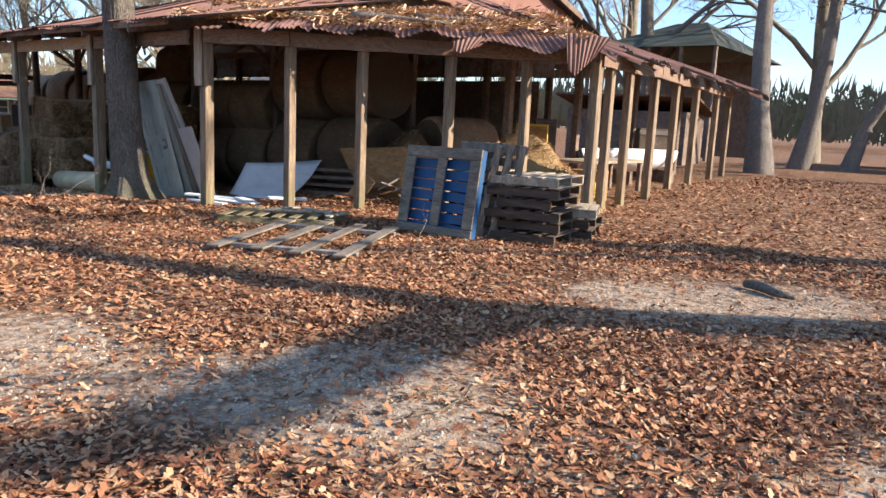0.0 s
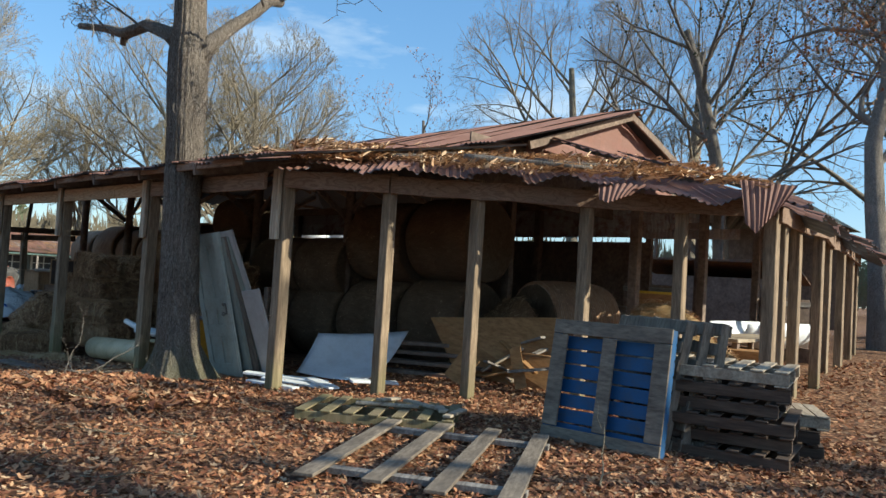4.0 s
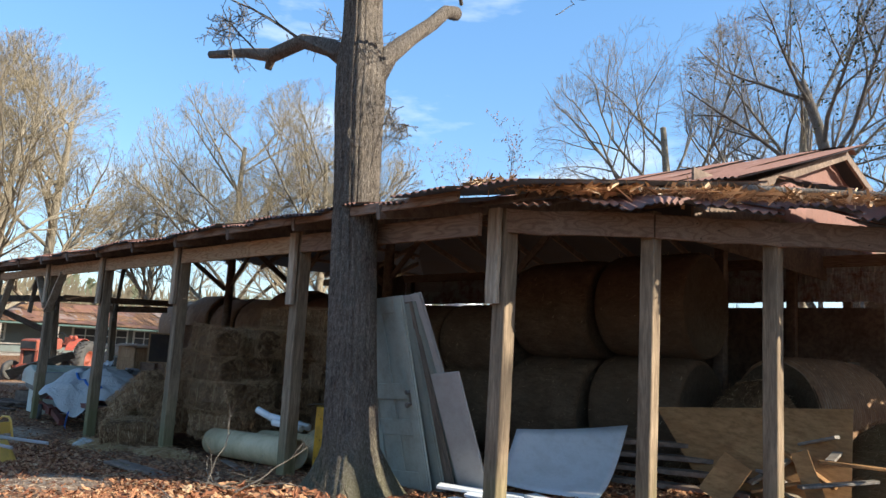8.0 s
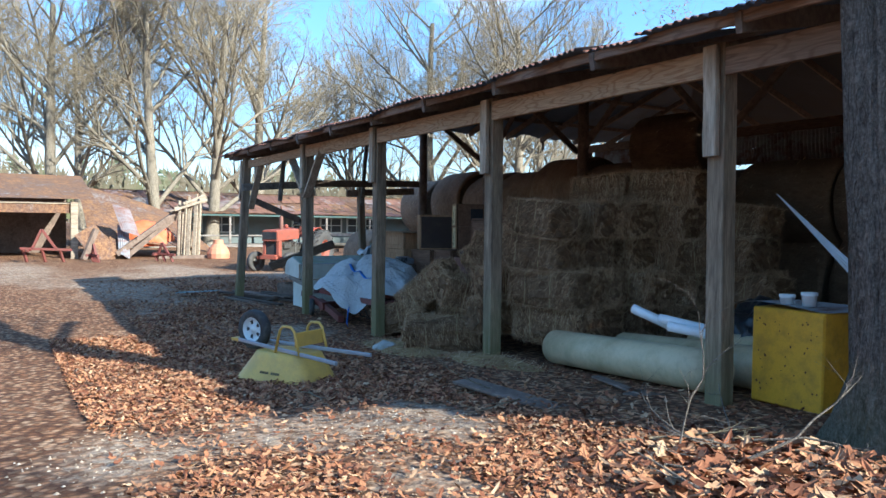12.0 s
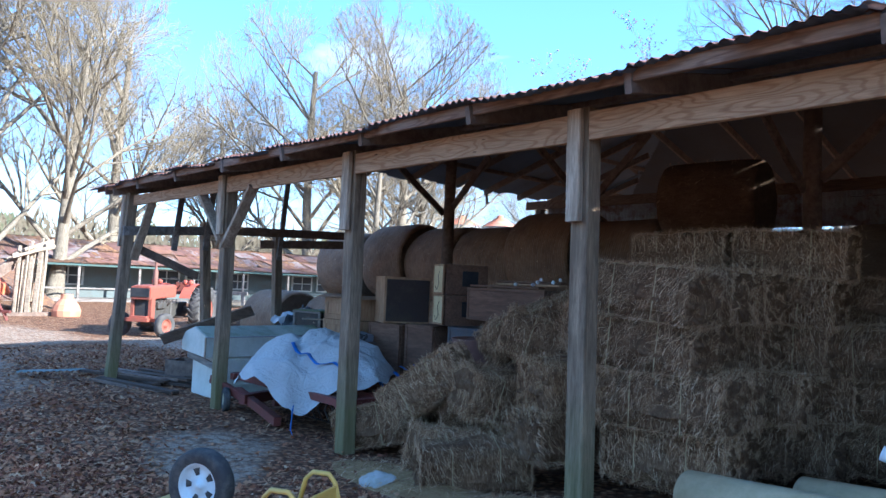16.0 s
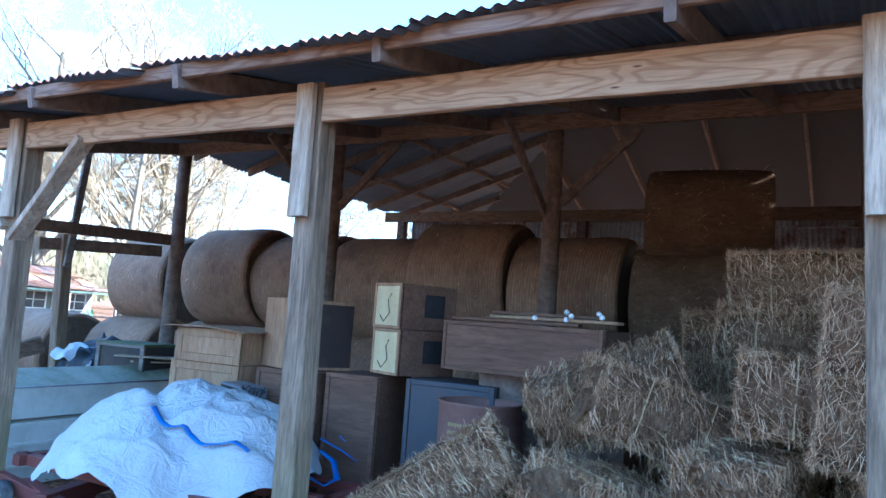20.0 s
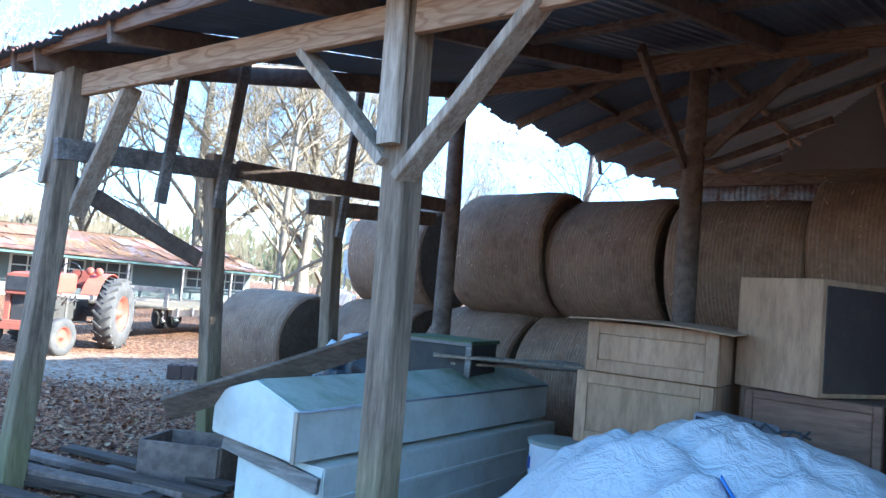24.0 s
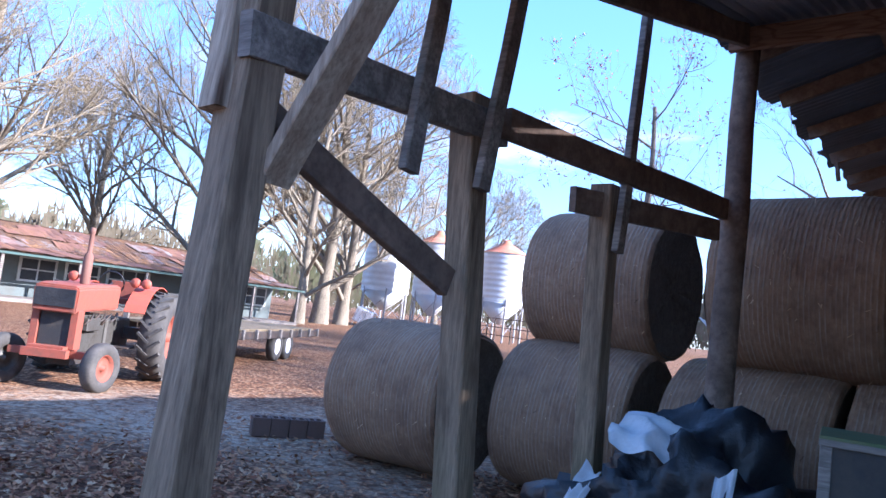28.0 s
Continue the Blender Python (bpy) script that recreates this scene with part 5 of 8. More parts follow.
for i in range(26):
    x, y = random.choice(((random.uniform(-4, 0), random.uniform(1.5, 7)), (random.uniform(-9, -4), random.uniform(3, 6)), (random.uniform(-16, -9), random.uniform(3.2, 6))))
    e = thing("fallen_branch", (0, 0, 0), "thin dry stick on the ground", "branch", "sticks on the ground")
    bm = bmesh.new()
    twig(e, (x, y, ground_z(x, y) + 0.03), (random.uniform(-1, 1), random.uniform(-1, 1), 0.03), random.uniform(0.3, 0.9), random.uniform(0.005, 0.011), 1, bark_twig, bm)
    part("branch", bm, bark_twig, e, flat=False)
# thin shard of ribbed white plastic leaning by the doors
e = thing("ribbed_plastic_shard", (-11.05, 6.86, ground_z(-11.05, 6.86)), "thin pointed shard of ribbed white plastic leaning in the dark", "panel")
bm = bmesh.new()
tip = Vector((-1.86, 0.44, 1.50 - ground_z(-11.05, 6.86)))
wide = Vector((0.05, 0.02, 0.20))
grid(bm, 24, 12, lambda u, v: tip * (1 - u) + wide * (u * v) + Vector((0, 0.006 * math.sin(v * 22), 0.0)))
sh = part("sheet", bm, white_plastic, e)
so = sh.modifiers.new("thick", "SOLIDIFY")
so.thickness = 0.004
# pale stone and weathered board by the post, dark sheet on the ground
e = thing("stone", (-17.33, 5.85, ground_z(-17.33, 5.85)), "pale flat stone by the bales", "stone")
bm = bmesh.new()
bmesh.ops.create_icosphere(bm, subdivisions=3, radius=1)
for v in bm.verts:
    v.co = Vector((v.co.x * 0.20, v.co.y * 0.15, max(-0.02, v.co.z * 0.11))) * (1 + 0.25 * noise.noise(v.co * 2))
part("rock", bm, plain("pale_stone", (0.42, 0.40, 0.36), 0.9, 0, (0.16, 0.17, 0.10), 0.6, 9, 0.02), e, flat=False)
e = thing("ground_board", (-13.6, 5.2, ground_z(-13.6, 5.2)), "dark flat board half buried in leaves", "board", turn=8)
local(e, "board", wood_dark, ((0, 0, 0.012), (1.5, 0.22, 0.025), (2, 1, 0)))
for i in range(5):
    e = thing("ground_board", (-13.4 + 0.3 * i, 6.15, ground_z(-13.4, 6.2)), "thin grey board on bare ground", "board", "boards by the pipe", turn=random.uniform(-15, 15))
    local(e, "board", wood_dark, ((0, random.uniform(-.1, .1), 0.01), (random.uniform(0.6, 1.3), 0.09, 0.018)))

# ---- west bay: bag, boxes, chests, plastic ----
random.seed(44)
def woven_mat():
    """White woven cloth: broad sharp creases and a fine weave."""
    M = Mat("woven_white_bag", 0.6, 0, 0.3)
    n1 = M.noise(3.0, 6, 0.65)
    M.color(M.mix(M.ramp(n1, (0.45, 0.0), (0.75, 0.4)), (0.46, 0.46, 0.45), (0.33, 0.31, 0.28)))
    crease = M.math("ABSOLUTE", M.math("SUBTRACT", M.noise(6.5, 5, 0.55, 0.8), 0.5))
    small = M.math("ABSOLUTE", M.math("SUBTRACT", M.noise(19, 3, 0.5, 0.5), 0.5))
    M.bump(M.math("ADD", crease, M.math("MULTIPLY", small, 0.3)), 0.06, 0.8)
    return M.m


bag_white = woven_mat()
strap_blue = plain("blue_strap", (0.05, 0.20, 0.62), 0.6)
red_old = plain("old_red_machine", (0.17, 0.045, 0.035), 0.6, 0, (0.12, 0.06, 0.04), 0.7, 6)
iron_dark = plain("dark_rusty_iron", (0.07, 0.06, 0.055), 0.7, 0.4, (0.14, 0.07, 0.04), 0.6, 9)
TX, TY = -20.05, 6.95
gz = ground_z(TX, TY)
e = thing("bulk_bag", (TX, TY, gz), "empty white woven bulk bag draped over a red implement", "bag")
bm = bmesh.new()
BAG_X, BAG_Y = 0.98, 0.95
def bag_rim(a):
    return 1 + 0.07 * math.sin(3 * a + 1.0) + 0.05 * math.sin(5 * a + 2.0) + 0.025 * math.sin(11 * a)


def bag(u, v):
    """Slack cloth over the implement: an uneven plateau, a fall to a high hem, one corner hanging to a point."""
    a, q = u * 2 * math.pi, v
    x, y = BAG_X * math.cos(a) * q * bag_rim(a), BAG_Y * math.sin(a) * q * bag_rim(a)
    humps = 0.15 * math.exp(-((x + 0.05) / 0.36) ** 2 - ((y + 0.05) / 0.42) ** 2) + 0.10 * math.exp(-((x - 0.45) / 0.4) ** 2 - ((y - 0.5) / 0.35) ** 2) + 0.10 * math.exp(-((x + 0.55) / 0.3) ** 2 - ((y + 0.35) / 0.35) ** 2)
    top = 0.95 + humps - 0.07 * math.exp(-((0.5 * (x + 0.1) + 0.86 * y + 0.2) / 0.07) ** 2)
    turn_ = (a - 5.38 + math.pi) % (2 * math.pi) - math.pi
    hem = 0.56 + 0.05 * math.sin(4 * a) - 0.34 * math.exp(-(turn_ / 0.34) ** 2) - 0.07 * math.exp(-((a - 3.9) / 0.4) ** 2)
    k = q ** 3.0
    w1 = 1 - 2 * abs(noise.noise((x * 1.3 + 0.5 * y, y * 1.9, 2.2)))
    w2 = 1 - 2 * abs(noise.noise((x * 3.0 - y, y * 2.2, 5.1)))
    w3 = 1 - 2 * abs(noise.noise((x * 9, y * 8, 7.7)))
    fold = (0.09 * w1 * abs(w1) + 0.08 * w2 * abs(w2)) * (0.35 + 0.65 * q) + 0.012 * w3 + 0.03 * q * math.sin(9 * a + 5 * q) - 0.05
    return Vector((x, y, top * (1 - k) + hem * k + fold * (1 - 0.3 * k)))
grid(bm, 160, 64, bag)
bmesh.ops.remove_doubles(bm, verts=bm.verts[:], dist=0.0005)
part("bag_cloth", bm, bag_white, e, flat=False)


def ribbon(e, name, pts, w, mat, up=(0, 0, 1)):
    bm = bmesh.new()
    pts = [Vector(p) for p in pts]
    prev = None
    for i, p in enumerate(pts):
        d = (pts[min(i + 1, len(pts) - 1)] - pts[max(0, i - 1)]).normalized()
        s = d.cross(Vector(up))
        s = (s.normalized() if s.length > 1e-3 else Vector((1, 0, 0))) * w / 2
        cur = [bm.verts.new(p - s), bm.verts.new(p + s)]
        if prev:
            bm.faces.new((prev[0], cur[0], cur[1], prev[1]))
        prev = cur
    ob = part(name, bm, mat, e, "blue woven strap", flat=False)
    sd = ob.modifiers.new("thick", "SOLIDIFY")
    sd.thickness = 0.006


def on_bag(x, y, lift=0.014):
    a = math.atan2(y / BAG_Y, x / BAG_X) % (2 * math.pi)
    p = bag(a / (2 * math.pi), min(1.0, math.hypot(x / BAG_X, y / BAG_Y) / bag_rim(a)))
    return (p.x, p.y - 0.008, p.z + lift)


# one strap across the cloth, a loop at its edge, one hanging from the low corner
ribbon(e, "strap", [on_bag(0.12 + 0.68 * i / 20, -0.46 + 0.22 * i / 20) for i in range(21)], 0.06, strap_blue)
ribbon(e, "strap", [(0.72, 0.30, 0.62), (0.86, 0.28, 0.52), (0.98, 0.34, 0.46), (1.02, 0.44, 0.50), (0.93, 0.50, 0.60), (0.80, 0.50, 0.66)], 0.05, strap_blue)
ribbon(e, "strap", [(0.62, 0.72, 0.70), (0.78, 0.80, 0.62), (0.86, 0.88, 0.54), (0.84, 0.94, 0.60), (0.70, 0.86, 0.72)], 0.05, strap_blue)
tip = bag(5.38 / (2 * math.pi), 1.0)
ribbon(e, "strap", [tip + Vector(d) for d in ((-0.03, 0.03, 0.05), (0.01, -0.01, 0.0), (0.04, -0.03, -0.08), (0.06, -0.05, -0.18), (0.10, -0.05, -0.21))], 0.06, strap_blue, up=(0.6, 0.8, 0.1))
# the implement under it
e = thing("harrow", (TX, TY, gz), "old red tined implement under a white bag", "farm implement")
for yy in (-0.45, 0.1, 0.55):
    local(e, "frame_bar", red_old, ((0, yy, 0.42), (2.6, 0.08, 0.08)))
for xx in (-1.2, 0, 1.2):
    local(e, "cross_bar", red_old, ((xx, 0.05, 0.42), (0.08, 1.2, 0.08)))
local(e, "low_frame", red_old, ((-0.5, -0.55, 0.16), (1.4, 0.09, 0.10), (0, 6, -8)), ((-0.9, -0.2, 0.2), (0.1, 0.9, 0.12), (0, 0, 20)))
local(e, "drawbar", red_old, ((-1.15, -0.55, 0.24), (0.9, 0.07, 0.10), (0, 14, 12)))
for i in range(11):
    for j, yy in enumerate((0.0, 0.4)):
        bm = bmesh.new()
        cx = -0.1 + 0.15 * i + 0.07 * j
        tube(bm, [(cx, yy, 0.42), (cx + 0.03, yy - 0.18, 0.40), (cx + 0.05, yy - 0.27, 0.24), (cx + 0.03, yy - 0.18, 0.09), (cx, yy - 0.02, 0.04)], 0.011, 6)
        part("tine", bm, iron_dark, e, flat=False)
wheel(e, (-1.18, -0.62, 0.14), (0.3, 1, 0), 0.15, 0.08, tyre, plain("small_rim", (0.5, 0.45, 0.3), 0.6), 0.5, 0)
for c in ((-1.2, 0.1, 0.21), (1.2, 0.1, 0.21), (0, 0.55, 0.21)):
    local(e, "upright", red_old, (c, (0.08, 0.08, 0.42)))
for xx in (-0.35, 0.35):
    local(e, "mast", red_old, ((xx, 0.1, 0.64), (0.07, 0.07, 0.44)))

# cabinets and boxes behind the bag
cab_brown = wood("brown_veneer", (0.21, 0.115, 0.07), (0.125, 0.066, 0.04), None, (1.2, 8, 8), var=0.5)
cab_tan = wood("tan_board", (0.44, 0.27, 0.15), (0.33, 0.19, 0.10), None, (4, 4, 1), var=0.35)
pale_face = plain("cream_face", (0.62, 0.50, 0.27), 0.6, 0, (0.35, 0.24, 0.10), 0.5, 5)
steel_blue = plain("slate_blue_steel", (0.055, 0.06, 0.07), 0.5, 0.2, (0.12, 0.08, 0.06), 0.5, 5)


def cabinet(x, y, z, sx, sy, sz, turn, body, face, label, name="cabinet", frame_w=0.04, door=True, side=None):
    e = thing(name, (x, y, z), label, "cabinet" if "cabinet" in name else "box", "boxes in the west bay", turn=turn)
    local(e, "body", body, ((0, 0.01, sz / 2), (sx, sy - 0.02, sz)))
    if face:
        local(e, "front_panel", face, ((0, -sy / 2 - 0.004, sz / 2), (sx - 2 * frame_w, 0.012, sz - 2 * frame_w)))
        for c, s in (((-sx / 2 + frame_w / 2, -sy / 2 - 0.008, sz / 2), (frame_w, 0.02, sz)), ((sx / 2 - frame_w / 2, -sy / 2 - 0.008, sz / 2), (frame_w, 0.02, sz)),
                     ((0, -sy / 2 - 0.008, frame_w / 2), (sx - 2 * frame_w, 0.02, frame_w)), ((0, -sy / 2 - 0.008, sz - frame_w / 2), (sx - 2 * frame_w, 0.02, frame_w))):
            local(e, "frame_strip", face if side is None else side, (c, s))
    return e


gw = ground_z(-19.5, 7.9)
# slate blue cabinet and brown ones on the ground
cabinet(-18.45, 8.15, ground_z(-18.5, 8), 0.72, 0.55, 0.80 - ground_z(-18.5, 8), 4, steel_blue, steel_blue, "slate blue steel cabinet holding boxes", side=steel_blue)
cabinet(-19.30, 8.10, gw, 0.48, 0.55, 0.78 - gw, 4, cab_brown, cab_brown, "dark brown wooden cabinet standing on the ground", side=cab_brown)
cabinet(-19.92, 8.05, gw, 0.62, 0.55, 0.76 - gw, 2, cab_brown, cab_brown, "brown wooden cabinet with a panelled front", side=cab_brown)
# open-backed tall box on top, stacked cream-faced speaker boxes, long dresser
e = cabinet(-19.98, 8.08, 0.765, 0.50, 0.62, 0.585, -24, cab_tan, None, "tan pressboard box with a dark panel for its open side", "storage_box")
# thin dark slab on the closed body paints the shade of an open inside
local(e, "dark_side", plain("inside_shade", (0.045, 0.03, 0.025), 0.8), ((0.252, 0.02, 0.29), (0.008, 0.56, 0.53)))
for z, dx in ((0.805, 0.0), (1.165, -0.01)):
    e = cabinet(-18.93 + dx, 8.15, z, 0.36, 0.55, 0.355, -22, cab_brown, pale_face, "brown wooden speaker box with a cream face", "speaker_box", 0.022, side=cab_tan)
    bm = bmesh.new()
    tube(bm, [(0.05, -0.29, 0.27), (0.03, -0.30, 0.22), (0.05, -0.295, 0.12), (-0.02, -0.30, 0.05), (-0.08, -0.295, 0.1)], 0.004, 5)
    part("loose_wire", bm, iron_dark, e, "thin dark wire", flat=False)
    local(e, "side_grille", plain("dark_grille", (0.02, 0.02, 0.022), 0.9), ((0.183, 0.05, 0.19), (0.006, 0.2, 0.18)))
e = cabinet(-17.85, 8.05, 0.90, 1.28, 0.5, 0.36, -7, cab_brown, cab_brown, "long dark brown dresser carcass lying on boxes", "dresser_cabinet", 0.03, side=cab_brown)
for i, (dx, dy, L, t) in enumerate(((-0.1, -0.1, 0.95, 4), (0.15, 0.0, 1.0, -6), (0.05, 0.12, 0.8, 10))):
    e = thing("loose_board", (-17.85 + dx, 8.0 + dy, 1.27 + 0.03 * i), "brown shelf board with white knobs on a dresser", "board", "boards on the dresser", turn=t)
    local(e, "board", cab_tan if i % 2 else cab_brown, ((0, 0, 0.012), (L, 0.12, 0.022)))
    for q in (0.15, 0.38):
        bm = bmesh.new()
        bmesh.ops.create_icosphere(bm, subdivisions=2, radius=0.02, matrix=Matrix.Translation((q, -0.03, 0.045)))
        part("knob", bm, pvc_white, e, "small white round knob", flat=False)
local(thing("crate_support", (-17.7, 8.15, ground_z(-17.7, 8.1)), "dark crate under a dresser", "crate"), "crate_body", wood_dark, ((0, 0.05, (0.90 - ground_z(-17.7, 8.1)) / 2), (1.1, 0.45, 0.898 - ground_z(-17.7, 8.1))))
# brown barrel with faded lettering
e = thing("barrel", (-18.05, 7.62, ground_z(-18, 7.6)), "rusty brown open barrel with faded stencilling", "barrel")
bm = bmesh.new()
hb = 0.80 - ground_z(-18, 7.6) - 0.08
lathe(bm, [(0.0, 0.01), (0.27, 0.0), (0.285, 0.02), (0.28, hb * 0.33), (0.292, hb * 0.345), (0.28, hb * 0.36), (0.28, hb * 0.66), (0.292, hb * 0.675), (0.28, hb * 0.69), (0.283, hb - 0.02), (0.297, hb), (0.283, hb + 0.004), (0.272, hb - 0.02), (0.27, hb * 0.3)], 36)
part("barrel_body", bm, rusty("brown_barrel", (0.20, 0.115, 0.075), (0.12, 0.06, 0.04), 0.5), e, flat=False)
for row, n in ((0, 9), (1, 7)):
    bm = bmesh.new()
    for i in range(n):
        a = -1.9 + 0.07 * i
        bx(bm, (0.2835 * math.cos(a), 0.2835 * math.sin(a), hb - 0.14 - 0.05 * row), (0.004, 0.013, 0.022), (0, 0, math.degrees(a)))
    part("stencil", bm, plain("faded_yellow_print", (0.45, 0.33, 0.14), 0.8), e, "faded stencilled marks")
# tan cartons
for x, y, z, sx, sy, sz, t in ((-20.76, 7.95, 0.34, 0.78, 0.55, 0.41, 3), (-20.72, 7.93, 0.755, 0.74, 0.55, 0.285, 3)):
    e = cabinet(x, y, z, sx, sy, sz, t, cab_tan, cab_tan, "tan wooden drawer box stacked on another", "drawer_box", 0.07, side=cab_tan)
e = thing("loose_board", (-20.72, 7.9, 1.045), "warped brown sheet on top of a box", "board", turn=4)
bm = bmesh.new()
grid(bm, 8, 4, lambda u, v: Vector((-0.46 + 0.92 * u, -0.34 + 0.62 * v, 0.008 + 0.02 * math.sin(u * 3.1) - 0.02 * (1 - v) * u)))
sh = part("sheet", bm, cab_tan, e)
sd = sh.modifiers.new("thick", "SOLIDIFY")
sd.thickness = 0.008
local(thing("crate_support", (-20.75, 8.0, ground_z(-20.7, 8)), "dark crate under tan boxes", "crate"), "crate_body", wood_dark, ((0, 0, (0.335 - ground_z(-20.7, 8)) / 2), (0.72, 0.5, 0.335 - ground_z(-20.7, 8))))
# grey electronics with cables on the brown cabinet
e = thing("old_stereo", (-20.22, 7.62, 0.52), "grey electronic unit with loose cables", "electronics", turn=-12)
local(e, "case", plain("grey_case", (0.24, 0.25, 0.27), 0.5, 0.2), ((0, 0, 0.05), (0.34, 0.24, 0.09), (0, 4, 0)), bevel=0.01)
local(e, "display", plain("dark_glass", (0.02, 0.025, 0.03), 0.2), ((-0.02, -0.123, 0.055), (0.26, 0.006, 0.05), (0, 4, 0)))
for i in range(4):
    bm = bmesh.new()
    pts = [(0.15 + 0.05 * k, -0.1 + random.uniform(-.05, .05), 0.05 + 0.06 * math.sin(k * 1.4 + i)) for k in range(6)]
    tube(bm, pts, 0.007, 6)
    part("cable", bm, black_plastic, e, "loose black cable", flat=False)
local(thing("crate_support", (-20.22, 7.68, ground_z(-20.2, 7.7)), "low dark crate under electronics", "crate"), "crate_body", wood_dark, ((0, 0, (0.515 - ground_z(-20.2, 7.7)) / 2), (0.34, 0.26, 0.513 - ground_z(-20.2, 7.7))))
# white bucket
e = thing("bucket", (-21.28, 7.75, ground_z(-21.3, 7.75)), "dirty white drum with a dark lid", "bucket")
bm = bmesh.new()
hb = 0.29 - ground_z(-21.3, 7.75)
lathe(bm, [(0.0, 0.005), (0.165, 0.0), (0.17, 0.02), (0.175, hb - 0.03), (0.185, hb - 0.02), (0.185, hb), (0.17, hb)], 32)
part("bucket_wall", bm, white_paint, e, flat=False)
bm = bmesh.new()
lathe(bm, [(0.186, hb - 0.015), (0.19, hb + 0.004), (0.17, hb + 0.01), (0.0, hb + 0.006)], 32)
part("lid", bm, plain("grey_green_lid", (0.22, 0.22, 0.18), 0.7), e, "dull grey lid", flat=False)
bm = bmesh.new()
for a in (-2.6, -1.2):
    for k in range(4):
        bx(bm, (0.178 * math.cos(a + 0.1 * k), 0.178 * math.sin(a + 0.1 * k), hb - 0.13), (0.004, 0.02, 0.07), (0, 0, math.degrees(a + 0.1 * k)))
part("label_patch", bm, plain("blue_label", (0.05, 0.08, 0.28), 0.6), e, "blue printed patch")

# long white chests
chest_white = plain("chest_enamel", (0.68, 0.68, 0.60), 0.4, 0, (0.30, 0.28, 0.18), 0.45, 3)
chest_top = plain("mossy_chest_top", (0.48, 0.50, 0.39), 0.6, 0, (0.14, 0.17, 0.06), 0.9, 2.2)


def prism(e, name, prof, y0, y1, mat, label="", skip=()):
    bm = bmesh.new()
    a = [bm.verts.new((x, y0, z)) for x, z in prof]
    b = [bm.verts.new((x, y1, z)) for x, z in prof]
    bm.faces.new(a)
    bm.faces.new(list(reversed(b)))
    for i in range(len(prof)):
        if i not in skip:
            bm.faces.new((a[i], b[i], b[(i + 1) % len(prof)], a[(i + 1) % len(prof)]))
    bmesh.ops.recalc_face_normals(bm, faces=bm.faces[:])
    bmesh.ops.bevel(bm, geom=bm.edges[:], offset=0.008, segments=2, affect="EDGES")
    return part(name, bm, mat, e, label)


gz = ground_z(-22.5, 7.5)
e = thing("long_chest", (-22.5, 6.42, gz), "long white metal chest with a mossy sloping lid", "chest", turn=4)
P5 = [(-0.36, 0.62), (-0.36, 0.86), (-0.02, 0.965), (0.34, 0.84), (0.34, 0.56)]
prism(e, "body", P5, 0.0, 3.05, chest_white)
bm = bmesh.new()
for (x0, z0), (x1, z1) in (((-0.355, 0.866), (-0.02, 0.971)), ((-0.015, 0.972), (0.345, 0.848))):
    vs = [bm.verts.new(p) for p in ((x0, 0.02, z0), (x1, 0.02, z1), (x1, 3.03, z1), (x0, 3.03, z0))]
    bm.faces.new(vs)
lid_ = part("lid", bm, chest_top, e, "mossy sloping lid")
# black disc laid on the lid in place of a hole's darkness
bm = bmesh.new()
lathe(bm, [(0.0, 0.012), (0.05, 0.012), (0.055, 0.0)], 20, pose(-0.17, 0.16, 0.922, 0, -17, 0))
part("filler_cap", bm, black_plastic, e, "black disc for the dark of a round hole")
local(e, "corner_trim", wood_wany, ((0.335, -0.008, 0.70), (0.03, 0.02, 0.28)))
bm = bmesh.new()
tube(bm, [(0.35, 0.0, 0.838), (0.35, 3.05, 0.838)], 0.008, 6)
part("edge_rail", bm, handle_grey, e, flat=False)
e = thing("long_chest", (-22.42, 6.55, gz), "long dirty white box under another chest", "chest", turn=4)
prism(e, "body", [(-0.34, 0.0), (-0.34, 0.52), (0.36, 0.54), (0.36, 0.0)], 0.0, 2.9, chest_white)
for zz in (0.18, 0.36):
    local(e, "seam_rail", chest_white, ((0.365, 1.45, zz), (0.02, 2.9, 0.03)))
local(e, "front_board", wood_grey, ((-0.05, -0.02, 0.5), (0.8, 0.03, 0.09), (0, 8, 0)))
wood_plank = wood("brown_plank", (0.23, 0.165, 0.12), (0.10, 0.07, 0.05), None, (3, 3, 12))
# slanting plank over the chest, boards on the ground
e = thing("long_plank", (-22.96, 6.14, 0.30), "wide rough plank slanting up across a chest", "board")
bm = bmesh.new()
plank(bm, (0, 0, 0.02), (0.66, 1.04, 0.49), 0.03, 0.19, (0.5, -0.35, 0.8), 0.005, 0.006, 6)
part("board", bm, wood_plank, e)
e = thing("dark_crate", (-23.85, 6.95, gz), "dark open crate beside the chests", "crate", turn=30)
for c, s in (((0, -0.2, 0.17), (0.6, 0.03, 0.34)), ((0, 0.25, 0.17), (0.6, 0.03, 0.34)), ((-0.3, 0.02, 0.17), (0.03, 0.42, 0.34)), ((0.3, 0.02, 0.17), (0.03, 0.42, 0.34))):
    local(e, "side_panel", wood_dark, (c, s))
local(e, "bottom_panel", wood_dark, ((0, 0.02, 0.015), (0.58, 0.4, 0.03)))
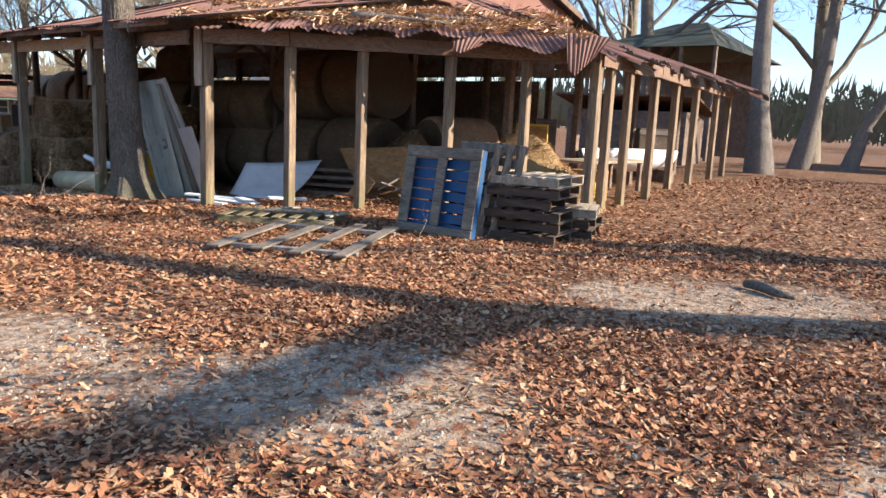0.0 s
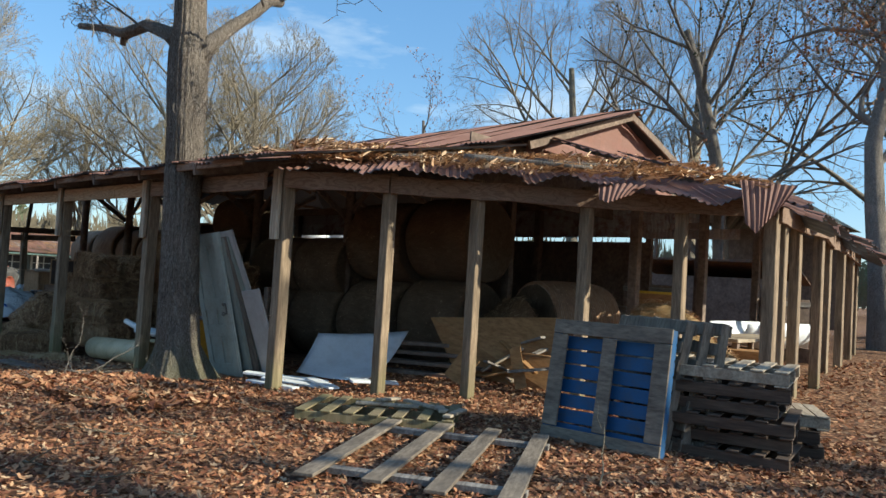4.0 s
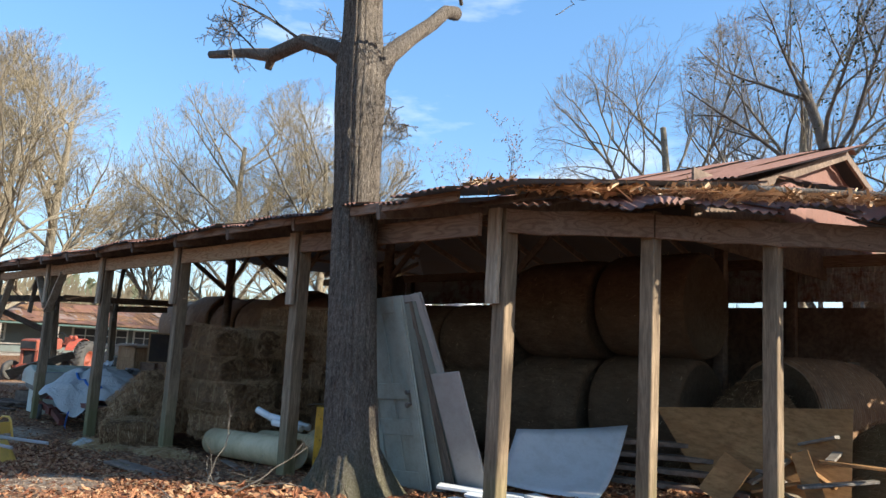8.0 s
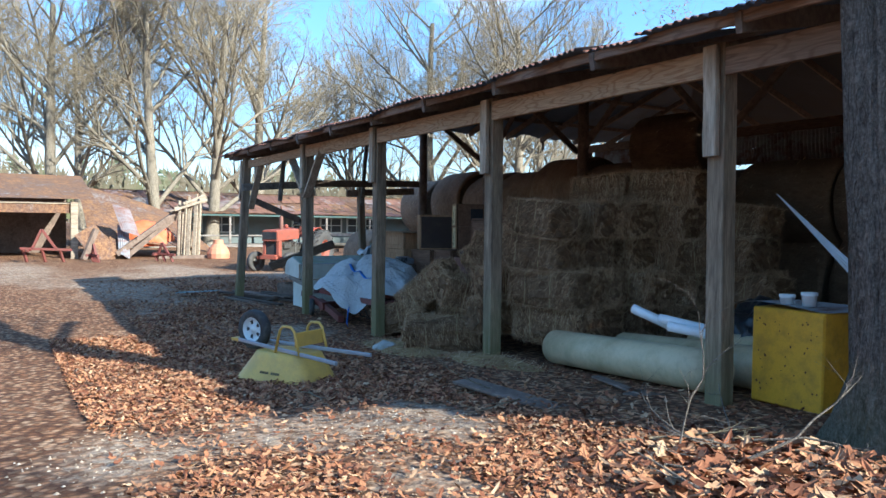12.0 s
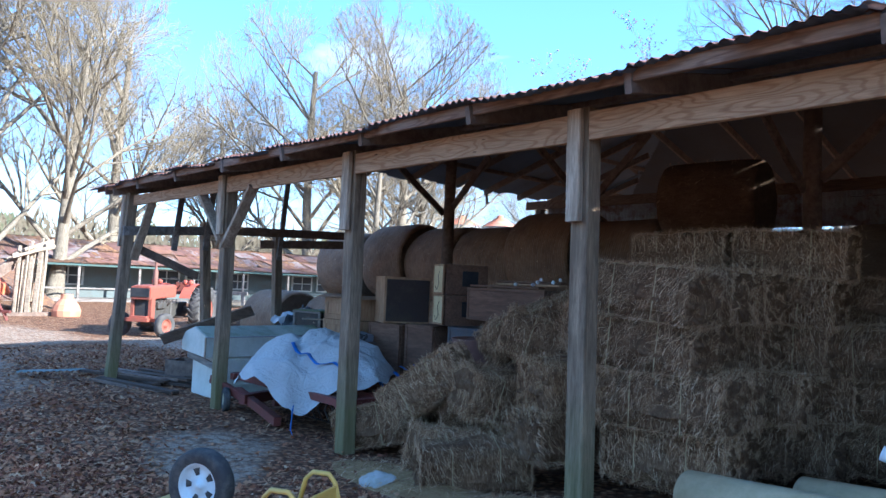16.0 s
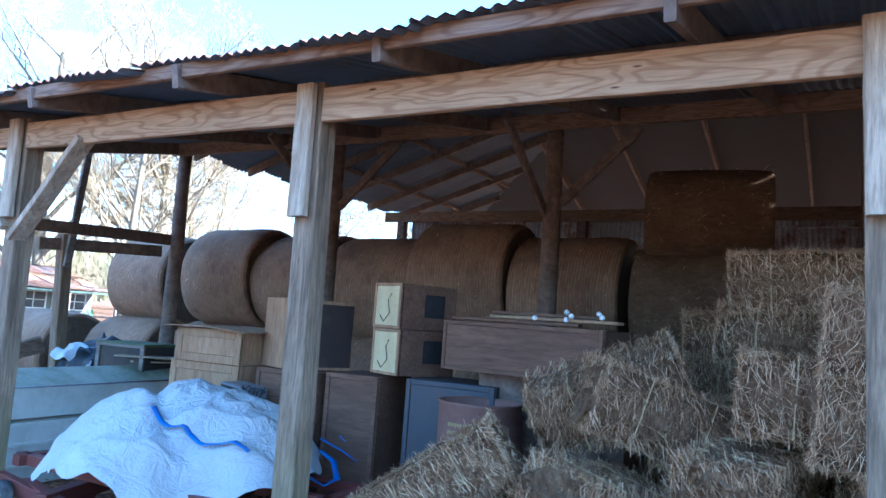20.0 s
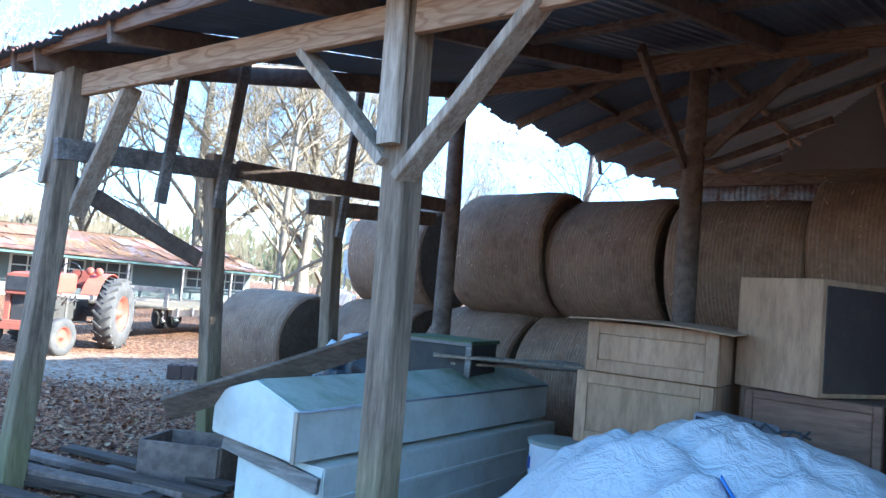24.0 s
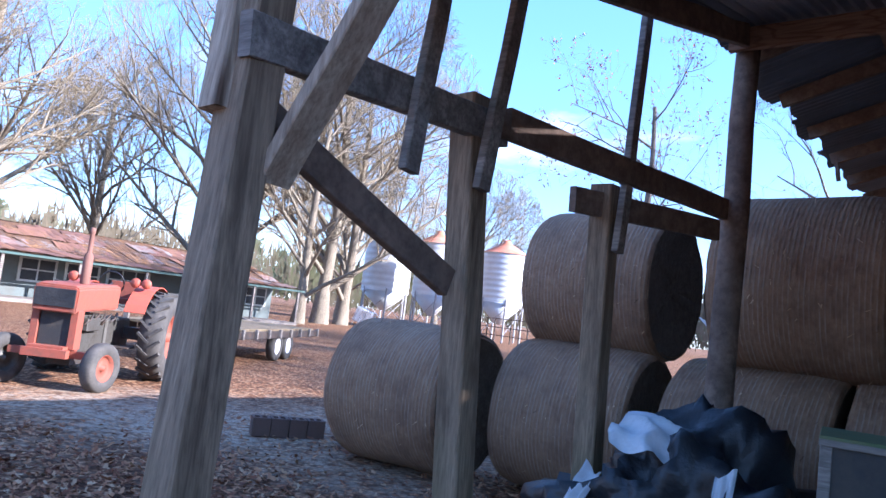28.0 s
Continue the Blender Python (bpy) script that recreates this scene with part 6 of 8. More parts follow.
for i in range(11):
    e = thing("ground_board", (0, 0, 0), "old grey board stacked on the ground", "board", "boards at the west end")
    x, y = -23.9 + random.uniform(-.7, .7), 5.9 + 0.09 * i
    e.matrix_world = pose(x, y, gz + 0.03 + 0.028 * (i % 4), 0, random.uniform(-2, 2), random.uniform(0, 26))
    local(e, "board", wood_shade_brown if i % 3 else wood_dark, ((0, 0, 0), (random.uniform(1.3, 2.2), 0.13, 0.04)))
e = thing("tin_strip", (-24.9, 5.2, ground_z(-24.9, 5.2)), "bent strip of corrugated tin on boards", "tin sheet", turn=35)
bm = bmesh.new()
grid(bm, 30, 2, lambda u, v: Vector((-0.55 + 1.1 * u, -0.12 + 0.24 * v, 0.08 + 0.10 * u + 0.012 * math.sin(v * 3) + 0.012 * math.sin(u * 60))))
part("sheet", bm, plain("green_grey_tin", (0.19, 0.23, 0.20), 0.6, 0, (0.1, 0.08, 0.06), 0.6, 6), e)
# crumpled plastic on the west side, stove box and boards on the chest
e = thing("plastic_heap", (-24.0, 8.95, ground_z(-24.0, 8.95)), "heap of crumpled black and white plastic film", "plastic sheet")
crumple(e, "film", black_plastic, (0.14, 0, 0.24), (0.58, 0.44, 0.54), 8, 5, 0.8, ((0.9, 0.45), (2.0, 0.45), (4.6, 0.24), (9.0, 0.10)))
crumple(e, "film", black_plastic, (-0.28, -0.25, 0.10), (0.32, 0.30, 0.34), 15, 5, 0.7, ((0.9, 0.55), (2.3, 0.40), (5.0, 0.14)))
crumple(e, "film", black_plastic, (0.52, -0.12, 0.15), (0.28, 0.26, 0.36), 23, 5, 0.7, ((0.9, 0.55), (2.3, 0.40), (5.0, 0.14)))
for k, (sx, sy, at, tilt_) in enumerate((((0.52, 0.36, (0.02, -0.22, 1.0), (26, 12, 20))), ((0.13, 0.75, (-0.38, -0.52, 0.45), (62, 0, -12))), ((0.10, 0.62, (0.42, -0.44, 0.60), (78, 0, 8))), ((0.16, 0.42, (-0.62, -0.50, 0.16), (40, 20, 30))))):
    bm = bmesh.new()
    m = pose(*at, *tilt_)
    grid(bm, 18, 18, lambda u, v: m @ Vector(((u - 0.5) * sx * (1 + 0.12 * math.sin(v * 5 + k)), (v - 0.5) * sy * (1 + 0.10 * math.sin(u * 4 + 2 * k)), 0.06 * (1 - 2 * abs(noise.noise((u * 2.4, v * 2.4, k * 3.0)))) - 0.5 * sx * (u - 0.5) ** 2 - 0.4 * sy * (v - 0.5) ** 2)))
    part("white_film", bm, white_plastic, e, "torn white side of the film", flat=False)
e = thing("stove_box", (-22.85, 8.65, 0.41), "green-topped metal box with a rusty frame", "box", turn=10)
local(e, "case", plain("black_case", (0.03, 0.03, 0.03), 0.5), ((0, 0, 0.17), (0.62, 0.5, 0.34)))
local(e, "top_sheet", plain("mossy_green", (0.10, 0.14, 0.06), 0.8, 0, (0.2, 0.17, 0.1), 0.6), ((0, 0, 0.35), (0.66, 0.54, 0.03)))
for xx in (-0.3, 0.3):
    local(e, "corner_post", wood_grey, ((xx, -0.255, 0.17), (0.05, 0.03, 0.34)))
local(e, "top_rail", wood_grey, ((0, -0.265, 0.335), (0.66, 0.03, 0.03)))
e = thing("bench_support", (-22.85, 8.65, gz), "dark timber frame under a metal box", "frame", turn=10)
local(e, "block", wood_dark, ((0, 0.1, (0.405 - gz) / 2), (0.5, 0.3, 0.403 - gz)))
for i, (x, y, L, t) in enumerate(((-22.35, 9.0, 1.3, 55), (-22.45, 9.15, 1.1, 70), (-22.3, 8.7, 1.2, 40))):
    e = thing("loose_board", (x, y, 0.575 + 0.03 * i), "flat weathered board across the chest", "board", "boards on the chest", turn=t)
    local(e, "board", wood_pale, ((0, 0, 0.01), (L, 0.2, 0.02)))
e = thing("brick_stack", (-28.75, 10.2, ground_z(-28.7, 10.2)), "low stack of hollow red blocks on the ground", "bricks", turn=60)
brick_red = plain("dull_red_brick", (0.12, 0.07, 0.052), 0.9, 0, (0.10, 0.07, 0.05), 0.6, 8)
for i in range(4):
    bm = bmesh.new()
    for c, s in (((0, -0.085, 0.1), (0.19, 0.03, 0.2)), ((0, 0.085, 0.1), (0.19, 0.03, 0.2)), ((-0.08, 0, 0.1), (0.03, 0.14, 0.2)), ((0.08, 0, 0.1), (0.03, 0.14, 0.2)), ((0, 0, 0.1), (0.03, 0.14, 0.2))):
        bx(bm, c, s, bevel=0.004)
    ob = part("brick", bm, brick_red, e)
    ob.location = (-0.3 + 0.2 * i, 0, 0)

# grey concrete blocks at the foot of the short posts
block_grey = plain("grey_concrete", (0.20, 0.19, 0.175), 0.95, 0, (0.10, 0.09, 0.07), 0.6, 9, 0.008)
for x, y, t in ((-25.05, 8.72, 25), (-24.75, 8.45, -15)):
    e = thing("concrete_block", (x, y, ground_z(x, y) - 0.01), "grey concrete block lying on leaves", "block", "concrete blocks", turn=t)
    bm = bmesh.new()
    for c, s in (((0, -0.085, 0.095), (0.39, 0.03, 0.19)), ((0, 0.085, 0.095), (0.39, 0.03, 0.19)), ((-0.18, 0, 0.095), (0.03, 0.14, 0.19)), ((0.18, 0, 0.095), (0.03, 0.14, 0.19)), ((0, 0, 0.095), (0.03, 0.14, 0.19))):
        bx(bm, c, s, bevel=0.005)
    part("block_body", bm, block_grey, e)

# ---- trees ----
def grow(seed, height, radius, levels=5, thin=0.0045, spread=0.55, up=0.25, start=0.3, kids=(5, 4, 4, 3, 3), shrink=0.62, twist=0.16, lean=(0, 0), deep=None, crown=0.0, lead=0.0):
    """Limbs of a bare tree as a list of (points, radii, level); crown: the width of a domed outline that holds them, as a share of the height."""
    rnd = random.Random(seed)
    out = []
    def room(b, d):
        """How far it is from b along d to the dome."""
        c, k = Vector((0, 0, height * 0.56)), Vector((height * crown, height * crown, height * 0.44))
        p = Vector(((b[i] - c[i]) / k[i] for i in range(3)))
        q = Vector((d[i] / k[i] for i in range(3)))
        A, B, C = q.dot(q), p.dot(q), p.dot(p) - 1
        return 0.0 if B * B < A * C else max(0.0, (-B + math.sqrt(B * B - A * C)) / A)
    def limb(p, d, L, r, lev):
        n = 7 if lev == 0 else 5 if lev < 3 else 3
        pts, rad = [p.copy()], [r]
        side = []
        for i in range(n):
            tw = twist * (0.5 if lev == 0 else 1.0)
            d = (d + Vector((rnd.gauss(0, tw), rnd.gauss(0, tw), rnd.gauss(0, tw) + up * 0.18 * (1 if lev else 0)))).normalized()
            p = p + d * L / n
            pts.append(p.copy())
            rad.append(max(thin, r * (1 - (0.62 if lev == 0 else 0.8) * (i + 1) / n)))
            side.append((i, d.copy()))
        out.append((pts, rad, lev))
        if lev >= levels - 1:
            return
        k = kids[min(lev, len(kids) - 1)]
        for j in range(k):
            q = start + (1 - start) * (j + rnd.random()) / k if lev == 0 else 0.25 + 0.75 * (j + rnd.random()) / k
            i = min(n - 1, int(q * n))
            f = q * n - i
            b = pts[i].lerp(pts[i + 1], min(1, max(0, f)))
            rr = rad[i] * (0.46 if lev == 0 else 0.62)
            dd = side[i][1]
            a = rnd.uniform(0, 2 * math.pi)
            s = dd.cross(Vector((math.cos(a), math.sin(a), 0.2)))
            s = s.normalized() if s.length > 0.01 else Vector((1, 0, 0))
            sp = spread if lev == 0 or deep is None else deep
            nd = (dd * (1 - sp) + s * sp + Vector((0, 0, up * 0.5))).normalized()
            LL = L * (lead if lev == 0 and lead else shrink) * rnd.uniform(0.75, 1.15) * (1 - 0.35 * q if lev == 0 else 1)
            if crown:
                LL = min(LL, room(b, nd) * rnd.uniform(0.9, 1.05))
                if LL < 0.25:
                    continue
            limb(b, nd, LL, rr, lev + 1)
    limb(Vector((0, 0, -0.2)), Vector((lean[0], lean[1], 1)).normalized(), height * (0.72 if crown else 0.8), radius, 0)
    return out


def limb_mesh(name, limbs, mat, sides):
    verts, faces = [], []
    for pts, rad, lev in limbs:
        n = sides[min(lev, len(sides) - 1)]
        base = len(verts)
        for i, p in enumerate(pts):
            d = (pts[min(i + 1, len(pts) - 1)] - pts[max(i - 1, 0)]).normalized()
            s = d.cross(Vector((0.27, 0.9, 0.33)))
            s = s.normalized() if s.length > 0.02 else Vector((1, 0, 0))
            u = s.cross(d)
            for k in range(n):
                a = 2 * math.pi * k / n
                flare = 1.0
                if lev == 0 and i == 0:
                    flare = 1.55
                verts.append(p + (s * math.cos(a) + u * math.sin(a)) * rad[i] * flare)
        for i in range(len(pts) - 1):
            for k in range(n):
                a, b = base + i * n + k, base + i * n + (k + 1) % n
                faces.append((a, b, b + n, a + n))
    return data_mesh(name, [tuple(v) for v in verts], faces, mat, True)


def leaf_cloud(limbs, n, size, seed, mat, frac=1.0):
    rnd = random.Random(seed)
    ends = [l for l in limbs if l[2] >= 3]
    verts, faces = [], []
    for i in range(n):
        pts, rad, lev = rnd.choice(ends)
        p = pts[-1].lerp(pts[0], rnd.random() * 0.6) + Vector((rnd.gauss(0, .06), rnd.gauss(0, .06), rnd.gauss(0, .06)))
        a = Vector((rnd.gauss(0, 1), rnd.gauss(0, 1), rnd.gauss(0, 1))).normalized() * size
        b = a.cross(Vector((rnd.gauss(0, 1), rnd.gauss(0, 1), rnd.gauss(0, 1)))).normalized() * size * 0.5
        k = len(verts)
        verts += [tuple(p - a), tuple(p + b), tuple(p + a), tuple(p - b)]
        faces.append((k, k + 1, k + 2, k + 3))
    return data_mesh("leaves", verts, faces, mat)


def tree(seed, x, y, height, radius, label, bark_m, twig_m, name="bare_tree", leaves=0, leaf_m=None, leaf_size=0.05, z=None, turn=0.0, **kw):
    limbs = grow(seed, height, radius, **kw)
    e = thing(name, (x, y, ground_z(x, y) if z is None else z), label, "tree", "trees round the barn", turn=turn)
    me = limb_mesh("trunk", [l for l in limbs if l[2] == 0], bark_m, (14,))
    share("trunk", me, e, Matrix.Identity(4))
    me = limb_mesh("limbs", [l for l in limbs if l[2] in (1, 2)], bark_m, (8, 6, 5))
    share("bough", me, e, Matrix.Identity(4))
    me = limb_mesh("twigs", [l for l in limbs if l[2] > 2], twig_m, (3, 3, 3, 3, 3, 3))
    tagged(share("crown", me, e, Matrix.Identity(4)), kind="stuff")
    if leaves:
        tagged(share("foliage", leaf_cloud(limbs, leaves, leaf_size, seed, leaf_m), e, Matrix.Identity(4)), kind="stuff")
    return e


def leafy(name, *cols):
    M = Mat(name, 0.8, 0, 0.2)
    M.color(M.ramp(M.island(), *[(i / (len(cols) - 1), c) for i, c in enumerate(cols)]))
    return M.m


leaf_russet = leafy("russet_leaf", (0.16, 0.06, 0.03), (0.32, 0.14, 0.07), (0.42, 0.24, 0.13))
leaf_evergreen = leafy("dull_evergreen", (0.03, 0.045, 0.02), (0.07, 0.085, 0.035), (0.17, 0.12, 0.05))
leaf_pine = leafy("pine_needles", (0.05, 0.09, 0.03), (0.12, 0.17, 0.06), (0.22, 0.26, 0.10))

# the oak in front of the barn, with its broken limb
big_tree = thing("oak_tree", (-11.19, 6.08, ground_z(-11.19, 6.08)), "bare oak with rough grey bark and a broken limb", "tree")
rnd = random.Random(77)


def trunk_at(z):
    return Vector((-0.29 * z / 4.4 - 0.02 * math.sin(z), -0.05 * z / 4.4, z))


bm = bmesh.new()
prof = [(-0.2, 0.44), (0.0, 0.36), (0.08, 0.33), (0.2, 0.30), (0.45, 0.265), (0.9, 0.24), (1.6, 0.228), (2.4, 0.222), (3.2, 0.225), (3.8, 0.245), (4.2, 0.25), (4.6, 0.20), (5.4, 0.185), (6.5, 0.17), (8, 0.14), (10, 0.09), (12, 0.04)]
n = 72
rings = []
for z, r in prof:
    ring = []
    c = trunk_at(z)
    for i in range(n):
        a = 2 * math.pi * i / n
        root = max(0.0, 0.42 - z) * (0.16 * max(0, math.sin(5 * a + 0.7)) ** 3 + 0.55 * max(0, math.cos(a + 0.75)) ** 24 + 0.45 * max(0, math.cos(a - 0.9)) ** 10 + 0.25 * max(0, math.cos(a + 2.4)) ** 12)
        furrow = 0.010 * math.sin(23 * a + 1.3 * math.sin(z * 2.2)) + 0.006 * math.sin(37 * a - z * 3)
        rr = r + root + furrow + 0.012 * math.sin(3 * a + z * 0.8)
        ring.append(bm.verts.new((c.x + rr * math.cos(a), c.y + rr * math.sin(a), z)))
    rings.append(ring)
for r0, r1 in zip(rings, rings[1:]):
    for i in range(n):
        bm.faces.new((r0[i], r0[(i + 1) % n], r1[(i + 1) % n], r1[i]))
part("trunk", bm, bark, big_tree, flat=False)
V0 = Vector((11.06, -5.95, 0))


def to_tree(*p):
    return Vector(p) + V0


bm = bmesh.new()
tube(bm, [to_tree(-11.4, 5.88, 4.3), to_tree(-11.8, 5.85, 4.55), to_tree(-12.3, 5.8, 4.75), to_tree(-12.9, 5.76, 4.72), to_tree(-13.5, 5.74, 4.9), to_tree(-14.4, 5.72, 5.1)], [0.14, 0.10, 0.085, 0.085, 0.06, 0.05], 12)
tube(bm, [to_tree(-12.9, 5.76, 4.70), to_tree(-12.96, 5.76, 4.56)], [0.06, 0.04], 8)
part("broken_limb", bm, bark, big_tree, "snapped-off side limb", flat=False)
bm = bmesh.new()
tube(bm, [to_tree(-11.27, 5.93, 3.95), to_tree(-11.17, 6.12, 4.40), to_tree(-11.22, 6.45, 4.72), to_tree(-11.33, 6.85, 5.06), to_tree(-11.40, 7.12, 5.33), to_tree(-11.48, 7.36, 5.42)], [0.13, 0.105, 0.085, 0.08, 0.075, 0.085], 12)
part("cut_limb", bm, bark, big_tree, "short cut limb", flat=False)
limbs = []
for (a, d, L, r) in (((-0.55, -0.2, 4.4), (-0.8, -0.5, 0.35), 1.6, 0.022), ((-0.5, 0.1, 4.6), (-0.6, 0.5, 0.5), 1.7, 0.022), ((0.9, 0.5, 4.85), (0.7, 0.3, 0.45), 1.6, 0.024), ((0.7, 0.4, 4.8), (0.5, -0.6, 0.4), 1.5, 0.02),
                     ((-0.3, 0.0, 5.0), (0.5, -0.4, 0.6), 2.0, 0.03), ((-0.35, 0.0, 5.6), (-0.7, -0.3, 0.6), 2.2, 0.035), ((-0.4, 0, 6.2), (0.6, 0.5, 0.6), 2.4, 0.04), ((-0.4, 0, 6.8), (-0.3, 0.8, 0.5), 2.4, 0.04),
                     ((-0.45, 0, 7.4), (0.3, -0.8, 0.6), 2.5, 0.04), ((-0.5, 0, 8.2), (0.8, 0.1, 0.6), 2.4, 0.035), ((-0.5, 0, 9.0), (-0.8, 0.2, 0.6), 2.2, 0.03), ((-1.6, -0.45, 4.55), (-0.5, -0.4, 0.7), 0.9, 0.012), ((-2.2, -0.5, 4.65), (-0.6, 0.3, 0.6), 0.9, 0.012),
                     ((0.1, -0.12, 3.1), (0.7, -0.5, 0.65), 0.8, 0.006)):
    sub = grow(rnd.randrange(9999), L / 0.8, r, levels=4, spread=0.6, up=0.1, start=0.15, kids=(6, 4, 3), shrink=0.5, twist=0.2)
    q = Vector((0, 0, 1)).rotation_difference(Vector(d).normalized()).to_matrix()
    for pts, rad, lev in sub:
        limbs.append(([q @ (p + Vector((0, 0, 0.2))) + Vector(a) for p in pts], [max(0.003, k) for k in rad], lev + 1))
tagged(share("crown", limb_mesh("crown", limbs, bark_dark, (5, 5, 4, 3, 3)), big_tree, Matrix.Identity(4)), kind="stuff")

PALE = "tall bare tree with a pale trunk and fine branches"
FINE = dict(levels=6, spread=0.54, deep=0.42, up=0.12, start=0.10, kids=(16, 10, 7, 4, 3), shrink=0.46, thin=0.0095, twist=0.07, crown=0.38, lead=1.0)
first = tree(101, -66.5, 34.8, 27, 0.5, PALE, bark_far, bark_twig, **FINE)
second = tree(102, -61.8, 42.8, 22, 0.42, PALE, bark_far, bark_twig, lean=(-0.06, 0.05), **FINE)
third = tree(103, -53.5, 9.2, 19, 0.36, PALE, bark_far, bark_twig, lean=(0.02, -0.05), **FINE)


def again(src, x, y, turn, s=1.0):
    o = copy_thing(src, pose(x, y, ground_z(x, y), 0, 0, turn))
    o.scale = (s, s, s)
    return o


again(third, -55.0, 12.6, 130, 1.05)
again(second, -58.0, 4.0, 60, 0.9)
again(first, -60.5, 39.5, 200, 0.95)
again(third, -57.5, 35.0, 40, 0.9)
again(first, -76, 22, 90, 1.05)
again(second, -82, 34, 180, 1.0)
again(third, -80, 60, 10, 1.1)
again(first, -66, -6, 30, 1.0)
again(second, -88, 8, 250, 1.1)
again(third, -70, 70, 200, 1.0)
again(second, -95, 95, 20, 1.0)
DARKF = dict(levels=6, spread=0.50, deep=0.46, up=0.16, start=0.16, kids=(10, 7, 5, 4, 3), shrink=0.52, thin=0.007, twist=0.12, crown=0.38, lead=0.95)
oak_n = tree(201, -25.5, 38.0, 21, 0.42, "large bare oak standing behind the barn", bark_far, bark_dark, **DARKF)
oak_d = tree(202, -15.5, 35.5, 20, 0.45, "dark spreading oak behind the barn", bark_dark, bark_dark, leaves=900, leaf_m=leaf_russet, leaf_size=0.05, **DARKF)
small = tree(203, -37.5, 36.7, 16, 0.24, "small bare tree with a few russet leaves", bark_dark, bark_dark, leaves=1500, leaf_m=leaf_russet, leaf_size=0.07, levels=5, spread=0.6, up=0.2, start=0.3, kids=(7, 5, 4, 3), shrink=0.6)
again(oak_n, -20.5, 44.0, 140, 1.1)
again(oak_n, -9.0, 40.0, 60, 1.0)
again(oak_d, -3.5, 34.0, 100, 0.95)
# three trunks past the north-east corner of the barn
for k, (x, y, h, r, sd) in enumerate(((-6.6, 23.6, 18, 0.31, 301), (-6.8, 29.0, 18, 0.28, 302), (-5.5, 30.5, 17, 0.22, 303))):
    tree(sd, x, y, h, r, "tall oak with brown leaves still on its twigs", bark_dark, bark_dark, leaves=6500, leaf_m=leaf_evergreen if k == 0 else leaf_russet, leaf_size=0.07, levels=5, spread=0.62, up=0.15, start=0.35, kids=(8, 5, 5, 4), shrink=0.6, lean=(0.03 * k, 0.02))
# trees out in the sun whose shadows lie over the yard
fork = thing("forked_tree", (4.9, 10.8, ground_z(4.9, 10.8)), "leaning forked bare tree in the sun", "tree", "trees round the barn")
bm = bmesh.new()
tube(bm, [(0, 0, -0.2), (0.0, -0.05, 0.3), (0.35, -0.7, 1.8), (0.75, -1.5, 3.5), (1.05, -2.13, 5.0), (0.95, -1.8, 6.3), (0.75, -1.45, 7.7), (0.6, -1.2, 9.4), (0.5, -1.0, 11.5)], [0.5, 0.4, 0.34, 0.32, 0.32, 0.23, 0.19, 0.13, 0.06], 14)
part("trunk", bm, bark, fork, flat=False)
bm = bmesh.new()
tube(bm, [(1.05, -2.13, 5.0), (1.9, -2.6, 5.5), (3.1, -2.95, 6.1), (4.6, -3.5, 6.9), (5.8, -3.8, 7.8), (6.6, -4.2, 8.8)], [0.25, 0.22, 0.2, 0.17, 0.13, 0.07], 12)
part("bough", bm, bark, fork, flat=False)
rnd = random.Random(91)
limbs = []
for (a, d, L, r) in (((0.85, -1.6, 7.0), (-0.3, 0.7, 0.6), 3.2, 0.06), ((0.7, -1.4, 8.0), (0.6, -0.4, 0.6), 3.0, 0.06), ((0.6, -1.2, 9.2), (-0.6, -0.5, 0.6), 2.6, 0.05), ((0.5, -1.0, 10.8), (0.2, 0.6, 0.8), 2.4, 0.04),
                     ((3.1, -2.95, 6.1), (0.1, -0.8, 0.5), 2.6, 0.05), ((4.6, -3.5, 6.9), (0.6, 0.6, 0.5), 2.4, 0.05), ((5.8, -3.8, 7.8), (0.4, -0.7, 0.6), 2.2, 0.04), ((2.2, -2.7, 5.6), (0.2, 0.6, 0.8), 2.4, 0.05)):
    sub = grow(rnd.randrange(9999), L / 0.8, r, levels=4, spread=0.6, up=0.1, start=0.15, kids=(4, 3, 2), shrink=0.55, twist=0.2)
    q = Vector((0, 0, 1)).rotation_difference(Vector(d).normalized()).to_matrix()
    for pts, rad, lev in sub:
        limbs.append(([q @ (p + Vector((0, 0, 0.2))) + Vector(a) for p in pts], rad, lev + 1))
tagged(share("crown", limb_mesh("crown", limbs, bark_dark, (5, 5, 4, 3, 3)), fork, Matrix.Identity(4)), kind="stuff")
yard = tree(401, 20.0, 25.5, 13, 0.30, "bare yard tree in the sun", bark, bark_dark, levels=5, spread=0.6, up=0.15, start=0.3, kids=(7, 4, 4, 3), shrink=0.62)
for x, y, t, s in ((31, 16.0, 20, 1.2), (8.0, 27.0, 310, 1.0), (8.5, 14.5, 200, 1.25)):
    again(yard, x, y, t, s)

# ---- distance: woods, house, shed, silos, tractor, trailer ----
random.seed(60)


def far_mat():
    M = Mat("far_woods", 1.0, 0, 0.0)
    M.world_co()
    a = M.noise((0.35, 0.35, 0.2), 7, 0.8)
    b = M.noise(0.05, 4, 0.6)
    c = M.ramp(a, (0.35, (0.12, 0.10, 0.07)), (0.65, (0.20, 0.17, 0.12)))
    c = M.mix(M.ramp(b, (0.5, 0.0), (0.62, 0.7)), c, (0.11, 0.13, 0.06))
    M.color(c)
    return M.m


mat_far = far_mat()


